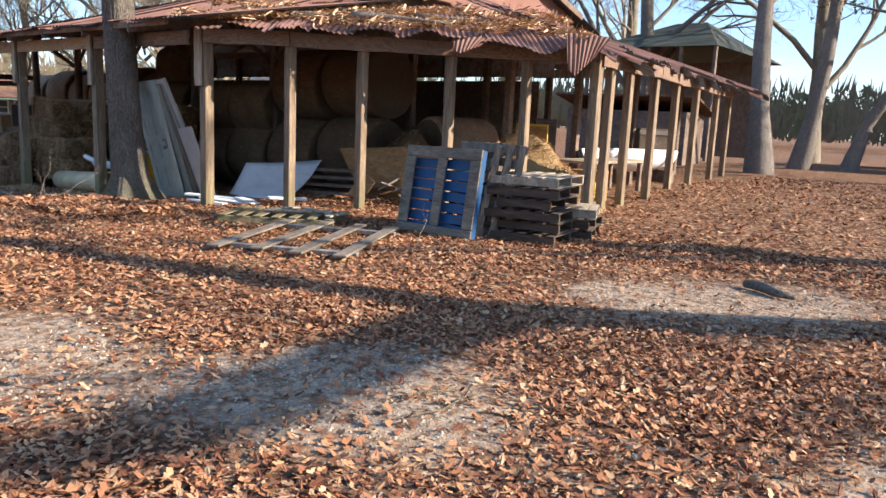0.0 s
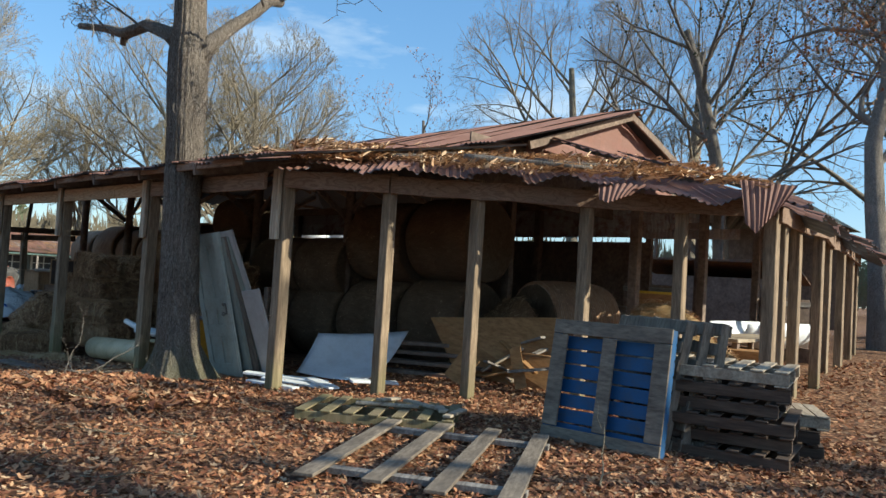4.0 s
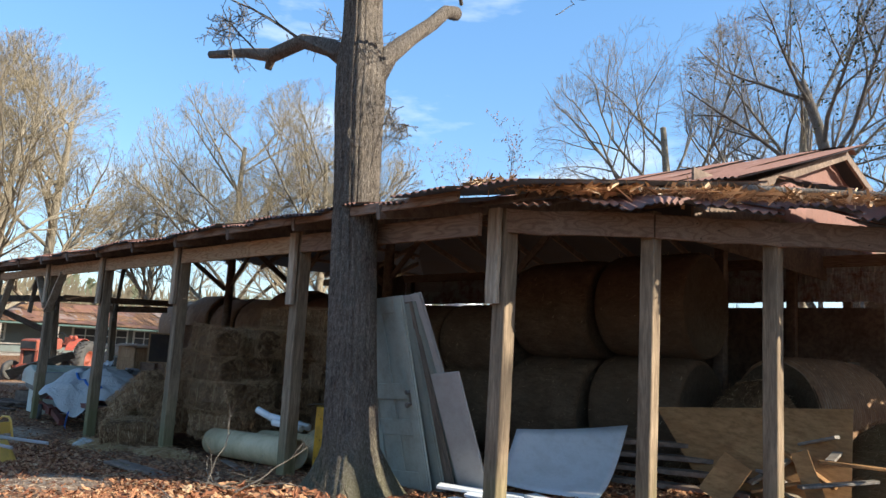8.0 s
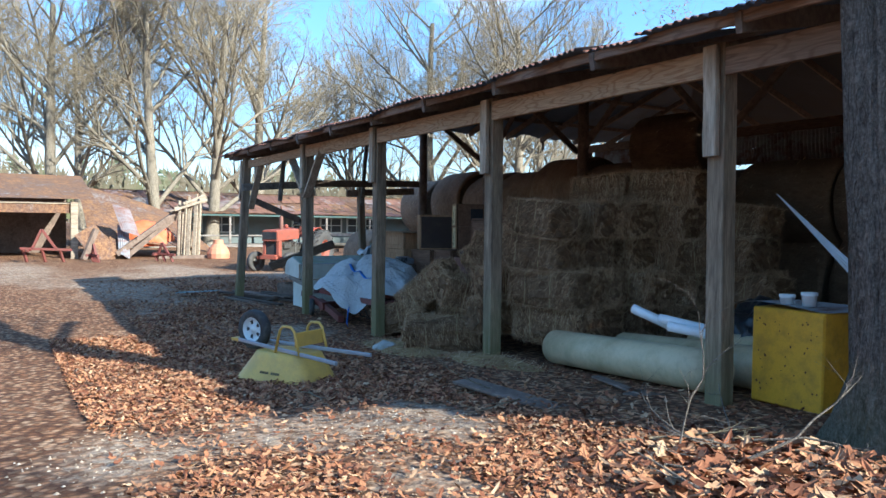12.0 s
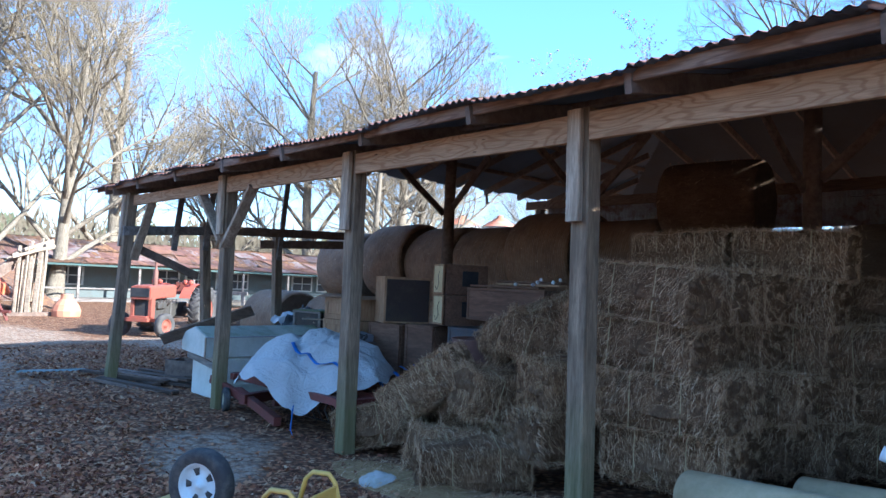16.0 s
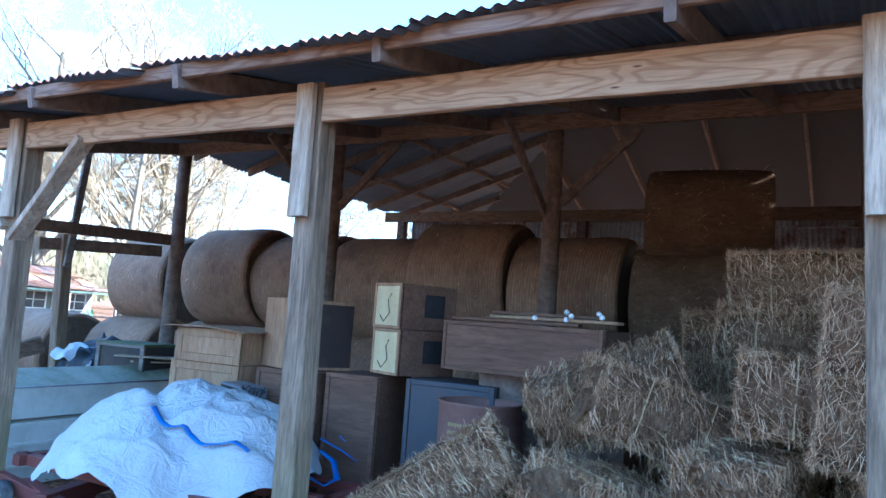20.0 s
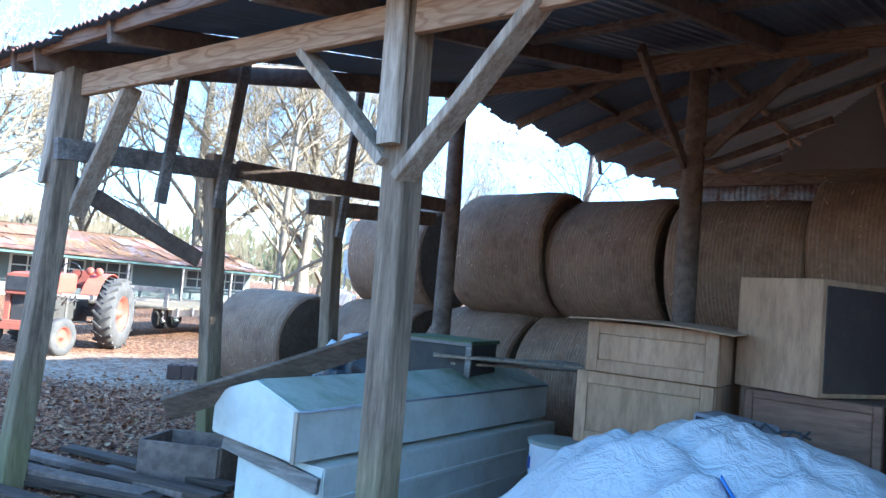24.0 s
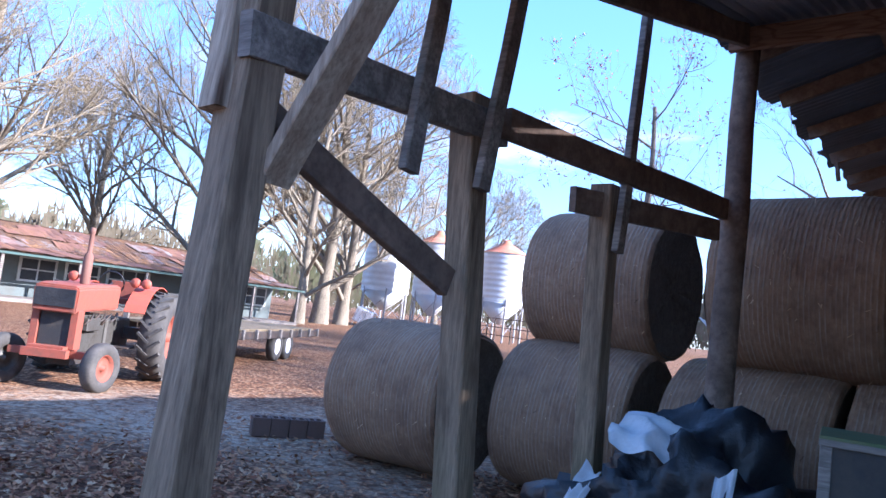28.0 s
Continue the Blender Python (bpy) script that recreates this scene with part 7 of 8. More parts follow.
def woods(n, near, far, low, high, lo, hi, seed, pines):
    """A far belt of woods: many bare crowns of upright sprays, with dark pines between."""
    rnd = random.Random(seed)
    verts, faces = [], []
    for i in range(n):
        a, r = rnd.uniform(lo, hi), rnd.uniform(near, far)
        x, y = -12 - r * math.sin(a), 4 + r * math.cos(a)
        h = rnd.uniform(low, high)
        w = h * rnd.uniform(0.2, 0.32)
        sx, sy = math.cos(a), math.sin(a)
        pine = rnd.random() < pines
        for k in range(44 if pine else 46):
            z0 = h * (rnd.uniform(0.25, 0.95) if pine else rnd.uniform(0.10, 0.80))
            z1 = z0 + (rnd.uniform(0.3, 1.1) if pine else h * rnd.uniform(0.10, 0.26))
            o0 = rnd.gauss(0, 0.5) * w * (1.1 - z0 / h if pine else 0.35 + math.sin(3.0 * z0 / h) * 0.6)
            o1 = o0 + rnd.uniform(-0.7, 0.7) * (1.2 if pine else 1.0)
            t = rnd.uniform(0.4, 1.0) if pine else rnd.uniform(0.06, 0.22)
            b = len(verts)
            dz = rnd.uniform(-0.5, 0.5)
            verts += [(x + sx * (o0 - t), y + sy * (o0 - t), z0), (x + sx * (o0 + t), y + sy * (o0 + t), z0 + dz), (x + sx * o1, y + sy * o1, z1)]
            faces.append((b, b + 1, b + 2))
    ob = new("backdrop_woods", data_mesh("backdrop_woods", verts, faces, mat_pine if pines > 0.5 else mat_far))
    tagged(ob, "far belt of pines" if pines > 0.5 else "far belt of bare winter woods", "woods", kind="structure")


# needle colours paled and greyed to carry the haze of distance
mat_pine = leafy("hazy_far_pine", (0.10, 0.125, 0.08), (0.15, 0.17, 0.10), (0.22, 0.22, 0.14))
woods(1500, 105, 190, 6, 11, -0.6, 2.6, 3, 0.0)
woods(320, 130, 210, 7, 12, -0.6, 2.6, 4, 1.0)
woods(700, 95, 150, 5, 9, 2.6, 5.7, 11, 0.0)

green_grey = plain("pale_green_siding", (0.12, 0.145, 0.14), 0.8, 0, (0.13, 0.115, 0.10), 0.6, 1.2)
dark_green = plain("dark_green_trim", (0.05, 0.10, 0.09), 0.7)
glass_dark = plain("dark_window_glass", (0.03, 0.035, 0.04), 0.35, 0, (0.10, 0.09, 0.08), 0.5, 2.0, 0.0, 0.3)
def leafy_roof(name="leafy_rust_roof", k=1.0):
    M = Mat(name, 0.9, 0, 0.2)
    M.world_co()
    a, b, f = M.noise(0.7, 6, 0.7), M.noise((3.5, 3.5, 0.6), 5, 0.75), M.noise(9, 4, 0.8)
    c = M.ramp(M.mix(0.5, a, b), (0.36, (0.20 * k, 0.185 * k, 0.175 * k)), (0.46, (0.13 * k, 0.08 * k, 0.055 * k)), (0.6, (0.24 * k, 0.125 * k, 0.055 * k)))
    c = M.mix(M.ramp(f, (0.42, 0.75), (0.58, 0.0)), c, (0.11, 0.06, 0.045))
    M.color(c)
    M.bump(f, 0.05, 1.0)
    return M.m


roof_leafy = leafy_roof()
# brighter copy of the leafy roof, with sunlight put into its colour
roof_sunny = leafy_roof("sunlit_leafy_roof", 1.5)
HL, HR = Vector((-56.0, 7.0, 0)), Vector((-57.0, 32.4, 0))
dirh = (HR - HL).normalized()
Lh = (HR - HL).length
e = thing("farm_house", (HL.x, HL.y, -0.42), "long low grey-green building with a leaf-strewn rusty roof", "house", turn=math.degrees(math.atan2(dirh.y, dirh.x)))
# own axes: x along the front, y back to the far side (away from the yard is negative here)
BACK = 1 if Vector((-dirh.y, dirh.x, 0)).dot(Vector((-1, 0, 0))) > 0 else -1
local(e, "wall", green_grey, ((Lh / 2, BACK * 3.5, 1.1), (Lh, 7.0, 2.2)))
local(e, "fascia", dark_green, ((Lh / 2, -BACK * 2.40, 1.93), (Lh + 0.6, 0.05, 0.10)))
bm = bmesh.new()
def house_roof(u, v):
    """A flatter porch roof in front, then the steeper slope to the ridge."""
    y = -2.4 + 6.4 * v
    z = 2.02 + 0.13 * (y + 2.4) if y < -0.4 else 2.28 + 0.277 * (y + 0.4)
    return Vector((-0.3 + (Lh + 0.6) * u, BACK * y, z + 0.05 * noise.noise((u * 22, v * 4, 0)) + 0.02 * math.sin(u * 370)))
grid(bm, 120, 12, house_roof)
part("roof", bm, roof_leafy, e)
bm = bmesh.new()
grid(bm, 30, 2, lambda u, v: Vector((-0.3 + (Lh + 0.6) * u, BACK * (3.9 + 3.8 * v), 3.5 - 1.2 * v)))
part("back_roof", bm, roof_leafy, e)
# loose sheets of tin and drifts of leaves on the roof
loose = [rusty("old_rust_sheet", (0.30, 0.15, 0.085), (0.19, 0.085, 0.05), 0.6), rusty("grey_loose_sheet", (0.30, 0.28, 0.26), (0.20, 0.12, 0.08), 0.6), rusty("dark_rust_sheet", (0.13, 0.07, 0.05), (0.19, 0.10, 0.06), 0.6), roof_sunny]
rnd = random.Random(58)
for i in range(110):
    u0, v0 = rnd.uniform(0, 0.96), rnd.choice((0.0, 0.02, 0.3, 0.34, 0.6, 0.66))
    du, dv = rnd.uniform(0.7, 1.9) / Lh, rnd.uniform(0.16, 0.32)
    lift, sk = rnd.uniform(0.02, 0.06), rnd.uniform(-0.02, 0.02)
    bm = bmesh.new()
    grid(bm, 6, 4, lambda u, v: house_roof(min(1, u0 + du * u + sk * v), min(1, v0 + dv * v)) + Vector((0, 0, lift + 0.03 * math.sin(u * 5 + i) * v)))
    part("roof_sheet", bm, loose[i % 4], e)
frame_old = plain("dull_window_frame", (0.55, 0.58, 0.54), 0.8, 0, (0.3, 0.27, 0.22), 0.5, 1.5)
x = 1.2
k = 0
while x < Lh - 1.5:
    w = 1.5 if k % 3 else 2.1
    if k % 4 != 3:
        wn_ = local(e, "window", frame_old, ((x + w / 2, -BACK * 0.03, 1.35), (w + 0.16, 0.06, 1.06)))
        npn = 3 if w > 2 else 2
        for i in range(npn):
            for j in range(2):
                local(wn_, "pane", glass_dark, ((x + w * (i + 0.5) / npn, -BACK * 0.066, 1.12 + 0.48 * j), (w / npn - 0.08, 0.012, 0.42)))
    x += w + 0.5 + (0.9 if k % 4 == 2 else 0)
    k += 1
for i in range(9):
    local(e, "porch_post", wood_grey, ((0.1 + (Lh - 0.2) * i / 8, -BACK * 2.3, 0.95), (0.12, 0.12, 1.9)))
local(e, "porch_rail", wood_grey, ((Lh * 0.19, -BACK * 2.3, 0.7), (Lh * 0.36, 0.05, 0.08)))
local(e, "porch_floor", wood_grey, ((Lh / 2, -BACK * 1.2, 0.08), (Lh, 2.4, 0.16)))

# open shed, half fallen in
SX = -42.0
sg = -0.42
e = thing("open_shed", (SX, 0.0, sg), "rusty open shed with its far half fallen in", "shed")
for y in (-8, -4, 0, 4.15):
    local(e, "post", wood_pale, ((0, y, 1.15), (0.3 if y == 4.15 else 0.18, 0.26 if y == 4.15 else 0.18, 2.3)))
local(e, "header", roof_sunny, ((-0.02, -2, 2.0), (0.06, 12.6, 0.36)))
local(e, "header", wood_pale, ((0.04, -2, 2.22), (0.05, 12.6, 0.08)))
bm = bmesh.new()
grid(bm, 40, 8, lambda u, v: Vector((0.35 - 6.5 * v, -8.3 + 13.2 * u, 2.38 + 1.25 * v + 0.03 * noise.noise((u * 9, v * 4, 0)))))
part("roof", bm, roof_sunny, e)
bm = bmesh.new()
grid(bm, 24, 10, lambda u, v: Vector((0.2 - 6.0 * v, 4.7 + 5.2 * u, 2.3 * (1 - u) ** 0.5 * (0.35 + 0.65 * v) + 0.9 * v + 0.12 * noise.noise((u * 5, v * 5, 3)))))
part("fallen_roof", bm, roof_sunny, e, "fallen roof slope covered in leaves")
local(e, "back_wall", wood_dark, ((-6.0, -2, 1.3), (0.1, 12.5, 2.6)), ((-3, -8.2, 1.2), (6, 0.1, 2.4)))
dull_tin = rusty("dull_bent_tin", (0.30, 0.32, 0.34), (0.20, 0.12, 0.08), 0.6)
for y0, y1, z0, z1, sk in ((5.80, 6.50, 1.15, 2.25, -0.28), (5.68, 6.12, 0.25, 1.40, 0.05), (4.95, 5.5, 0.1, 0.9, 0.5)):
    bm = bmesh.new()
    grid(bm, 30, 5, lambda u, v: Vector((0.8 - 0.7 * v + 0.15 * math.sin(u * 3), y0 + (y1 - y0) * u + sk * v, z0 + (z1 - z0) * v - 0.25 * u + 0.02 * math.sin(u * (y1 - y0) * 80))))
    part("bent_tin", bm, dull_tin if y0 > 5 else roof_sunny, e, "bent sheet of old tin")
for a, b in (((0.6, 6.0, 0.1), (-0.4, 9.0, 2.5)), ((0.8, 5.6, 0.2), (-0.2, 8.6, 2.3)), ((0.6, 4.9, 1.2), (0.9, 4.4, 0.0)), ((0.9, 7.2, 0.0), (0.8, 9.6, 0.05))):
    bm = bmesh.new()
    plank(bm, a, b, 0.16, 0.2)
    part("fallen_timber", bm, wood_dark, e)
local(e, "rusty_sheet", roof_sunny, ((0.7, 4.9, 0.6), (0.05, 0.9, 1.5), (35, -20, 0)))
e = thing("timber_pile", (-41.9, 8.55, sg), "upright bundle of split grey timbers with a jagged top", "timber pile")
for i in range(13):
    bm = bmesh.new()
    a = i * 2.4
    x, y = 0.30 * math.cos(a), -0.48 + 0.08 * i
    h = 2.15 + 0.35 * math.sin(i * 2.3) + 0.03 * i
    plank(bm, (x, y, 0), (x * 0.5 + 0.06 * math.sin(i * 3.1), y + 0.10 + 0.05 * math.sin(i * 5.0), h), 0.09 + 0.03 * (i % 3), 0.07)
    part("split_timber", bm, wood_pale, e)
for i in range(6):
    bm = bmesh.new()
    plank(bm, (random.uniform(-.4, .4), -0.75 + 0.1 * i, 1.95 + 0.07 * i), (random.uniform(-.3, .3), 0.75, 2.45 + 0.05 * i), 0.08, 0.10)
    part("cross_timber", bm, wood_pale, e)
orange_tarp = plain("orange_tarp", (0.62, 0.14, 0.05), 0.6, 0, (0.5, 0.3, 0.2), 0.4, 3)
e = thing("orange_tarp", (-42.8, 6.9, sg), "faded orange tarp under fallen timbers", "tarp")
crumple(e, "cloth", orange_tarp, (0, 0, 0.5), (0.8, 1.1, 0.9), 4, 4, 0.3)
e = thing("orange_hopper", (-41.0, 9.6, sg), "faded orange hopper beside split timbers", "hopper")
bm = bmesh.new()
lathe(bm, [(0.0, 0.0), (0.46, 0.0), (0.48, 0.2), (0.40, 0.42), (0.22, 0.62), (0.20, 0.78), (0.0, 0.8)], 14)
part("hopper_body", bm, plain("faded_orange", (0.60, 0.24, 0.13), 0.7, 0, (0.4, 0.25, 0.18), 0.5, 4), e)


def plough(x, y, turn, s=1.0):
    e = thing("plough", (x, y, ground_z(x, y)), "small rusty red plough standing in grass", "farm implement", "old implements", turn=turn)
    for a, b in (((-0.8, 0, 0.5), (0.9, 0, 0.45)), ((-0.5, -0.4, 0.45), (-0.5, 0.4, 0.45)), ((-0.4, 0, 0.5), (-0.1, 0, 1.2)), ((0.4, 0, 0.46), (-0.1, 0, 1.2)), ((0.5, 0, 0.45), (0.6, 0.15, 0.0)), ((-0.1, 0, 0.48), (0, 0.15, 0.0)), ((-0.7, 0, 0.48), (-0.6, 0.15, 0.0))):
        bm = bmesh.new()
        plank(bm, Vector(a) * s, Vector(b) * s, 0.08, 0.09)
        part("frame_bar", bm, red_old, e)


plough(-39.6, 3.0, 80)
plough(-38.9, 7.0, 40, 0.6)
plough(-39.2, 4.6, 10, 0.55)


def silo(x, y, r, h, leg, label):
    e = thing("feed_silo", (x, y, 0.0), label, "silo", "feed silos")
    bm = bmesh.new()
    prof = [(0.25, leg - 1.6), (r, leg)]
    nz_ = 9
    for i in range(nz_ * 4 + 1):
        prof.append((r + 0.02 * math.sin(i * 1.57), leg + (h - leg) * i / (nz_ * 4)))
    lathe(bm, prof, 40)
    part("tank", bm, plain("galvanised", (0.62, 0.64, 0.66), 0.45, 0.25, (0.42, 0.40, 0.36), 0.4, 0.8), e, flat=False)
    bm = bmesh.new()
    lathe(bm, [(r + 0.08, h - 0.02), (0.3, h + 0.9), (0.28, h + 1.1), (0.0, h + 1.15)], 40)
    part("cone_roof", bm, plain("rust_red_roof", (0.50, 0.17, 0.09), 0.7, 0, (0.6, 0.5, 0.42), 0.4, 0.8), e, "rust-red cone roof", flat=False)
    for k in range(6):
        a = k * 1.047 + 0.3
        local(e, "leg", handle_grey, ((r * math.cos(a), r * math.sin(a), leg / 2), (0.12, 0.12, leg + 0.6)))
    for k in range(6):
        a, b = k * 1.047 + 0.3, (k + 1) * 1.047 + 0.3
        bm = bmesh.new()
        plank(bm, (r * math.cos(a), r * math.sin(a), 0.2), (r * math.cos(b), r * math.sin(b), leg * 0.85), 0.05, 0.05)
        part("brace", bm, handle_grey, e)
    local(e, "ladder", iron_dark, ((r + 0.12, 0.2, h / 2), (0.05, 0.05, h)), ((r + 0.12, -0.2, h / 2), (0.05, 0.05, h)))
    return e


silo(-66.8, 52.5, 2.1, 7.3, 2.6, "grey feed silo with a hopper bottom on legs")
silo(-60.6, 51.6, 1.75, 6.9, 2.6, "grey feed silo with a rust-red cone roof")
silo(-54.2, 52.0, 1.8, 6.4, 2.6, "grey feed silo with a rust-red cone roof")
e = thing("tote_tank", (-63.0, 46.5, -0.42), "white plastic tote tank lying tipped over", "tank", turn=30)
local(e, "tank", white_paint, ((0, 0, 0.75), (1.4, 1.2, 1.2), (0, 20, 0)), bevel=0.06)
for i in range(4):
    local(e, "cage_bar", handle_grey, ((-0.55 + 0.36 * i, -0.64, 0.75), (0.04, 0.04, 1.25), (0, 20, 0)))
e = thing("green_bin", (-66.5, 38.8, -0.42), "small green plastic bin by the house", "bin")
local(e, "bin_body", plain("green_plastic", (0.03, 0.25, 0.09), 0.5), ((0, 0, 0.4), (0.8, 0.7, 0.8)), bevel=0.05)
e = thing("panel_fence", (-52, 50.5, -0.3), "dark metal pen panels by the silos", "fence", turn=-20)
for i in range(9):
    local(e, "upright", iron_dark, ((-4 + i, 0, 0.9), (0.08, 0.08, 1.9)))
for z in (0.5, 1.1, 1.75):
    local(e, "rail", iron_dark, ((0, 0, z), (8.2, 0.05, 0.06)))

# ---- tractor ----
trac_red = plain("sun_faded_red", (0.30, 0.078, 0.048), 0.7, 0, (0.13, 0.075, 0.055), 0.8, 6)
engine_grey = plain("engine_grey", (0.10, 0.095, 0.085), 0.6, 0.4, (0.06, 0.045, 0.035), 0.7, 9)
tyre_pale = plain("dusty_rubber", (0.06, 0.056, 0.052), 0.85, 0, (0.15, 0.135, 0.12), 0.7, 5)
fx, fy = 0.68, -0.73
e = thing("tractor", (-32.95, 9.92, ground_z(-33, 10)), "old faded red farm tractor with a bare engine", "tractor", turn=math.degrees(math.atan2(fy, fx)))
e.scale = (0.9, 0.9, 0.9)
# own axes: x forward, y to its left; rear axle at x = -1.05, front at x = 1.15
bm = bmesh.new()
hood = [(-0.32, 1.14), (-0.33, 1.48), (-0.29, 1.53), (0.29, 1.53), (0.33, 1.48), (0.32, 1.14)]
secs = []
for xx, k, dz in ((-0.25, 1.0, 0.02), (0.5, 1.0, 0.0), (1.15, 0.98, -0.02), (1.38, 0.94, -0.05)):
    secs.append([bm.verts.new((xx, y * k, z + dz)) for y, z in hood])
for a, b in zip(secs, secs[1:]):
    for i in range(6):
        bm.faces.new((a[i], a[(i + 1) % 6], b[(i + 1) % 6], b[i]))
bm.faces.new(secs[0])
bm.faces.new(list(reversed(secs[-1])))
bmesh.ops.recalc_face_normals(bm, faces=bm.faces[:])
bmesh.ops.bevel(bm, geom=bm.edges[:], offset=0.02, segments=2, affect="EDGES")
part("hood", bm, trac_red, e, "faded red hood")
local(e, "headlight_panel", black_plastic, ((1.385, 0, 1.30), (0.03, 0.56, 0.26)), label="dark headlight panel")
local(e, "grille", plain("dark_mesh", (0.03, 0.03, 0.03), 0.7), ((1.22, 0, 0.86), (0.06, 0.42, 0.5)), label="dark radiator core")
for sy in (-1, 1):
    local(e, "grille_side", trac_red, ((1.18, sy * 0.27, 0.86), (0.22, 0.10, 0.56)))
local(e, "front_bolster", trac_red, ((1.2, 0, 0.55), (0.5, 0.5, 0.14)), ((1.42, 0, 0.52), (0.12, 0.62, 0.12)))
local(e, "engine_block", engine_grey, ((0.35, 0, 0.78), (1.1, 0.36, 0.56)), ((0.5, 0.22, 0.92), (0.5, 0.1, 0.2)), ((0.2, -0.22, 0.7), (0.4, 0.12, 0.25)), ((0.75, -0.2, 0.95), (0.12, 0.1, 0.2)), bevel=0.015)
local(e, "sump", iron_dark, ((0.5, 0, 0.42), (0.9, 0.34, 0.2)))
local(e, "gearbox", engine_grey, ((-0.7, 0, 0.75), (1.1, 0.46, 0.5)), bevel=0.03)
local(e, "seat", trac_red, ((-1.15, 0, 1.28), (0.42, 0.46, 0.10)), ((-1.38, 0, 1.46), (0.08, 0.46, 0.32)))
local(e, "dashboard", black_plastic, ((-0.36, 0, 1.36), (0.16, 0.40, 0.30)))
bm = bmesh.new()
ring_pts = [(-0.72 + 0.05 * math.cos(a), 0.2 * math.sin(a), 1.58 + 0.19 * math.cos(a)) for a in [k * 0.314 for k in range(21)]]
tube(bm, ring_pts, 0.015, 6, False)
tube(bm, [(-0.72, 0, 1.58), (-0.45, 0, 1.45)], 0.015, 6)
part("steering_wheel", bm, black_plastic, e, flat=False)
bm = bmesh.new()
lathe(bm, [(0.04, 1.45), (0.07, 1.5), (0.07, 1.95), (0.035, 2.0), (0.035, 2.28), (0.042, 2.30), (0.042, 2.36), (0.02, 2.38)], 16, pose(0.75, 0.12, 0))
part("exhaust", bm, rusty("rusty_exhaust", (0.25, 0.12, 0.08), (0.2, 0.08, 0.05), 0.5), e, "rusty upright exhaust", flat=False)
for sy in (-1, 1):
    bm = bmesh.new()
    grid(bm, 12, 3, lambda u, v: Vector((-1.05 + 0.86 * math.cos(0.5 + u * 2.0), sy * (0.40 + 0.34 * v), 0.72 + 0.86 * math.sin(0.5 + u * 2.0))))
    f_ = part("fender", bm, red_paint, e, "red rear fender")
    s_ = f_.modifiers.new("thick", "SOLIDIFY")
    s_.thickness = 0.015
    for k in (0, 1):
        bm = bmesh.new()
        lathe(bm, [(0.0, 0.05), (0.075, 0.05), (0.085, 0.0), (0.06, -0.08), (0.0, -0.09)], 16, pose(-0.62, sy * (0.42 + 0.18 * k), 1.62, 0, 90, 0))
        part("work_lamp", bm, red_paint, e, "round red work lamp", flat=False)
    wheel(e, (-1.05, sy * 0.86, 0.75), (0, 1, 0), 0.75, 0.40, tyre_pale, trac_red, 0.52, 0, lug=True)
    wheel(e, (1.15, sy * 0.68, 0.36), (0.28, 1, 0) if sy > 0 else (0.42, 1, 0), 0.36, 0.20, tyre_pale, trac_red if sy > 0 else engine_grey, 0.55, 0)
    local(e, "axle_arm", trac_red, ((1.15, sy * 0.36, 0.5), (0.12, 0.5, 0.1)))
local(e, "rear_axle", iron_dark, ((-1.05, 0, 0.75), (0.2, 1.4, 0.2)))
local(e, "step_plate", iron_dark, ((-0.5, 0.42, 0.55), (0.5, 0.3, 0.03)), ((-0.5, -0.42, 0.55), (0.5, 0.3, 0.03)))
for i in range(5):
    bm = bmesh.new()
    tube(bm, [(0.8 - 0.25 * i, 0.2, 0.9), (0.7 - 0.25 * i, 0.28, 1.0 + 0.04 * (i % 2)), (0.55 - 0.25 * i, 0.25, 1.08)], 0.018, 6)
    part("engine_hose", bm, iron_dark, e, flat=False)

# ---- flat trailer ----
e = thing("flat_trailer", (-37.0, 15.4, ground_z(-37, 17)), "old flat wooden trailer with two axles", "trailer", turn=122)
for i in range(16):
    local(e, "deck_plank", wood_post, ((-3.2 + 0.4 * i, 0, 0.74), (0.37, 2.1, 0.05), (0, random.uniform(-1, 1), random.uniform(-1, 1))))
for sy in (-1, 1):
    local(e, "side_rail", iron_dark, ((0, sy * 1.05, 0.64), (6.6, 0.08, 0.16)))
    for i in range(9):
        local(e, "stake_pocket", wood_grey, ((-3.1 + 0.78 * i, sy * 1.12, 0.66), (0.08, 0.06, 0.2)))
    for xx in (0.2, 1.0):
        wheel(e, (xx, sy * 0.95, 0.36), (0, 1, 0), 0.36, 0.2, tyre_pale, white_paint, 0.55, 0)
local(e, "tongue", iron_dark, ((-4.1, 0, 0.55), (1.8, 0.12, 0.12)))
local(e, "head_board", wood_grey, ((-3.25, 0, 1.15), (0.06, 2.1, 0.12)), ((-3.25, -0.9, 0.95), (0.06, 0.1, 0.5)), ((-3.25, 0.9, 0.95), (0.06, 0.1, 0.5)))

# ---- dark barn beyond the east side ----
e = thing("far_barn", (-14.3, 37.0, 0.2), "dark barn with a green-black hipped roof", "barn")
e.scale = (0.62, 1, 0.97)
bm = bmesh.new()
vs = [bm.verts.new(p) for p in ((-5, -5, 5.0), (5, -5, 5.0), (5, 5, 5.0), (-5, 5, 5.0), (-1.2, 0, 6.7), (1.2, 0, 6.7))]
for f in ((0, 1, 5, 4), (1, 2, 5), (2, 3, 4, 5), (3, 0, 4)):
    bm.faces.new([vs[i] for i in f])
part("roof", bm, plain("green_black_roof", (0.045, 0.055, 0.04), 0.8, 0, (0.08, 0.06, 0.04), 0.6, 0.6), e, "dark green-black roof")
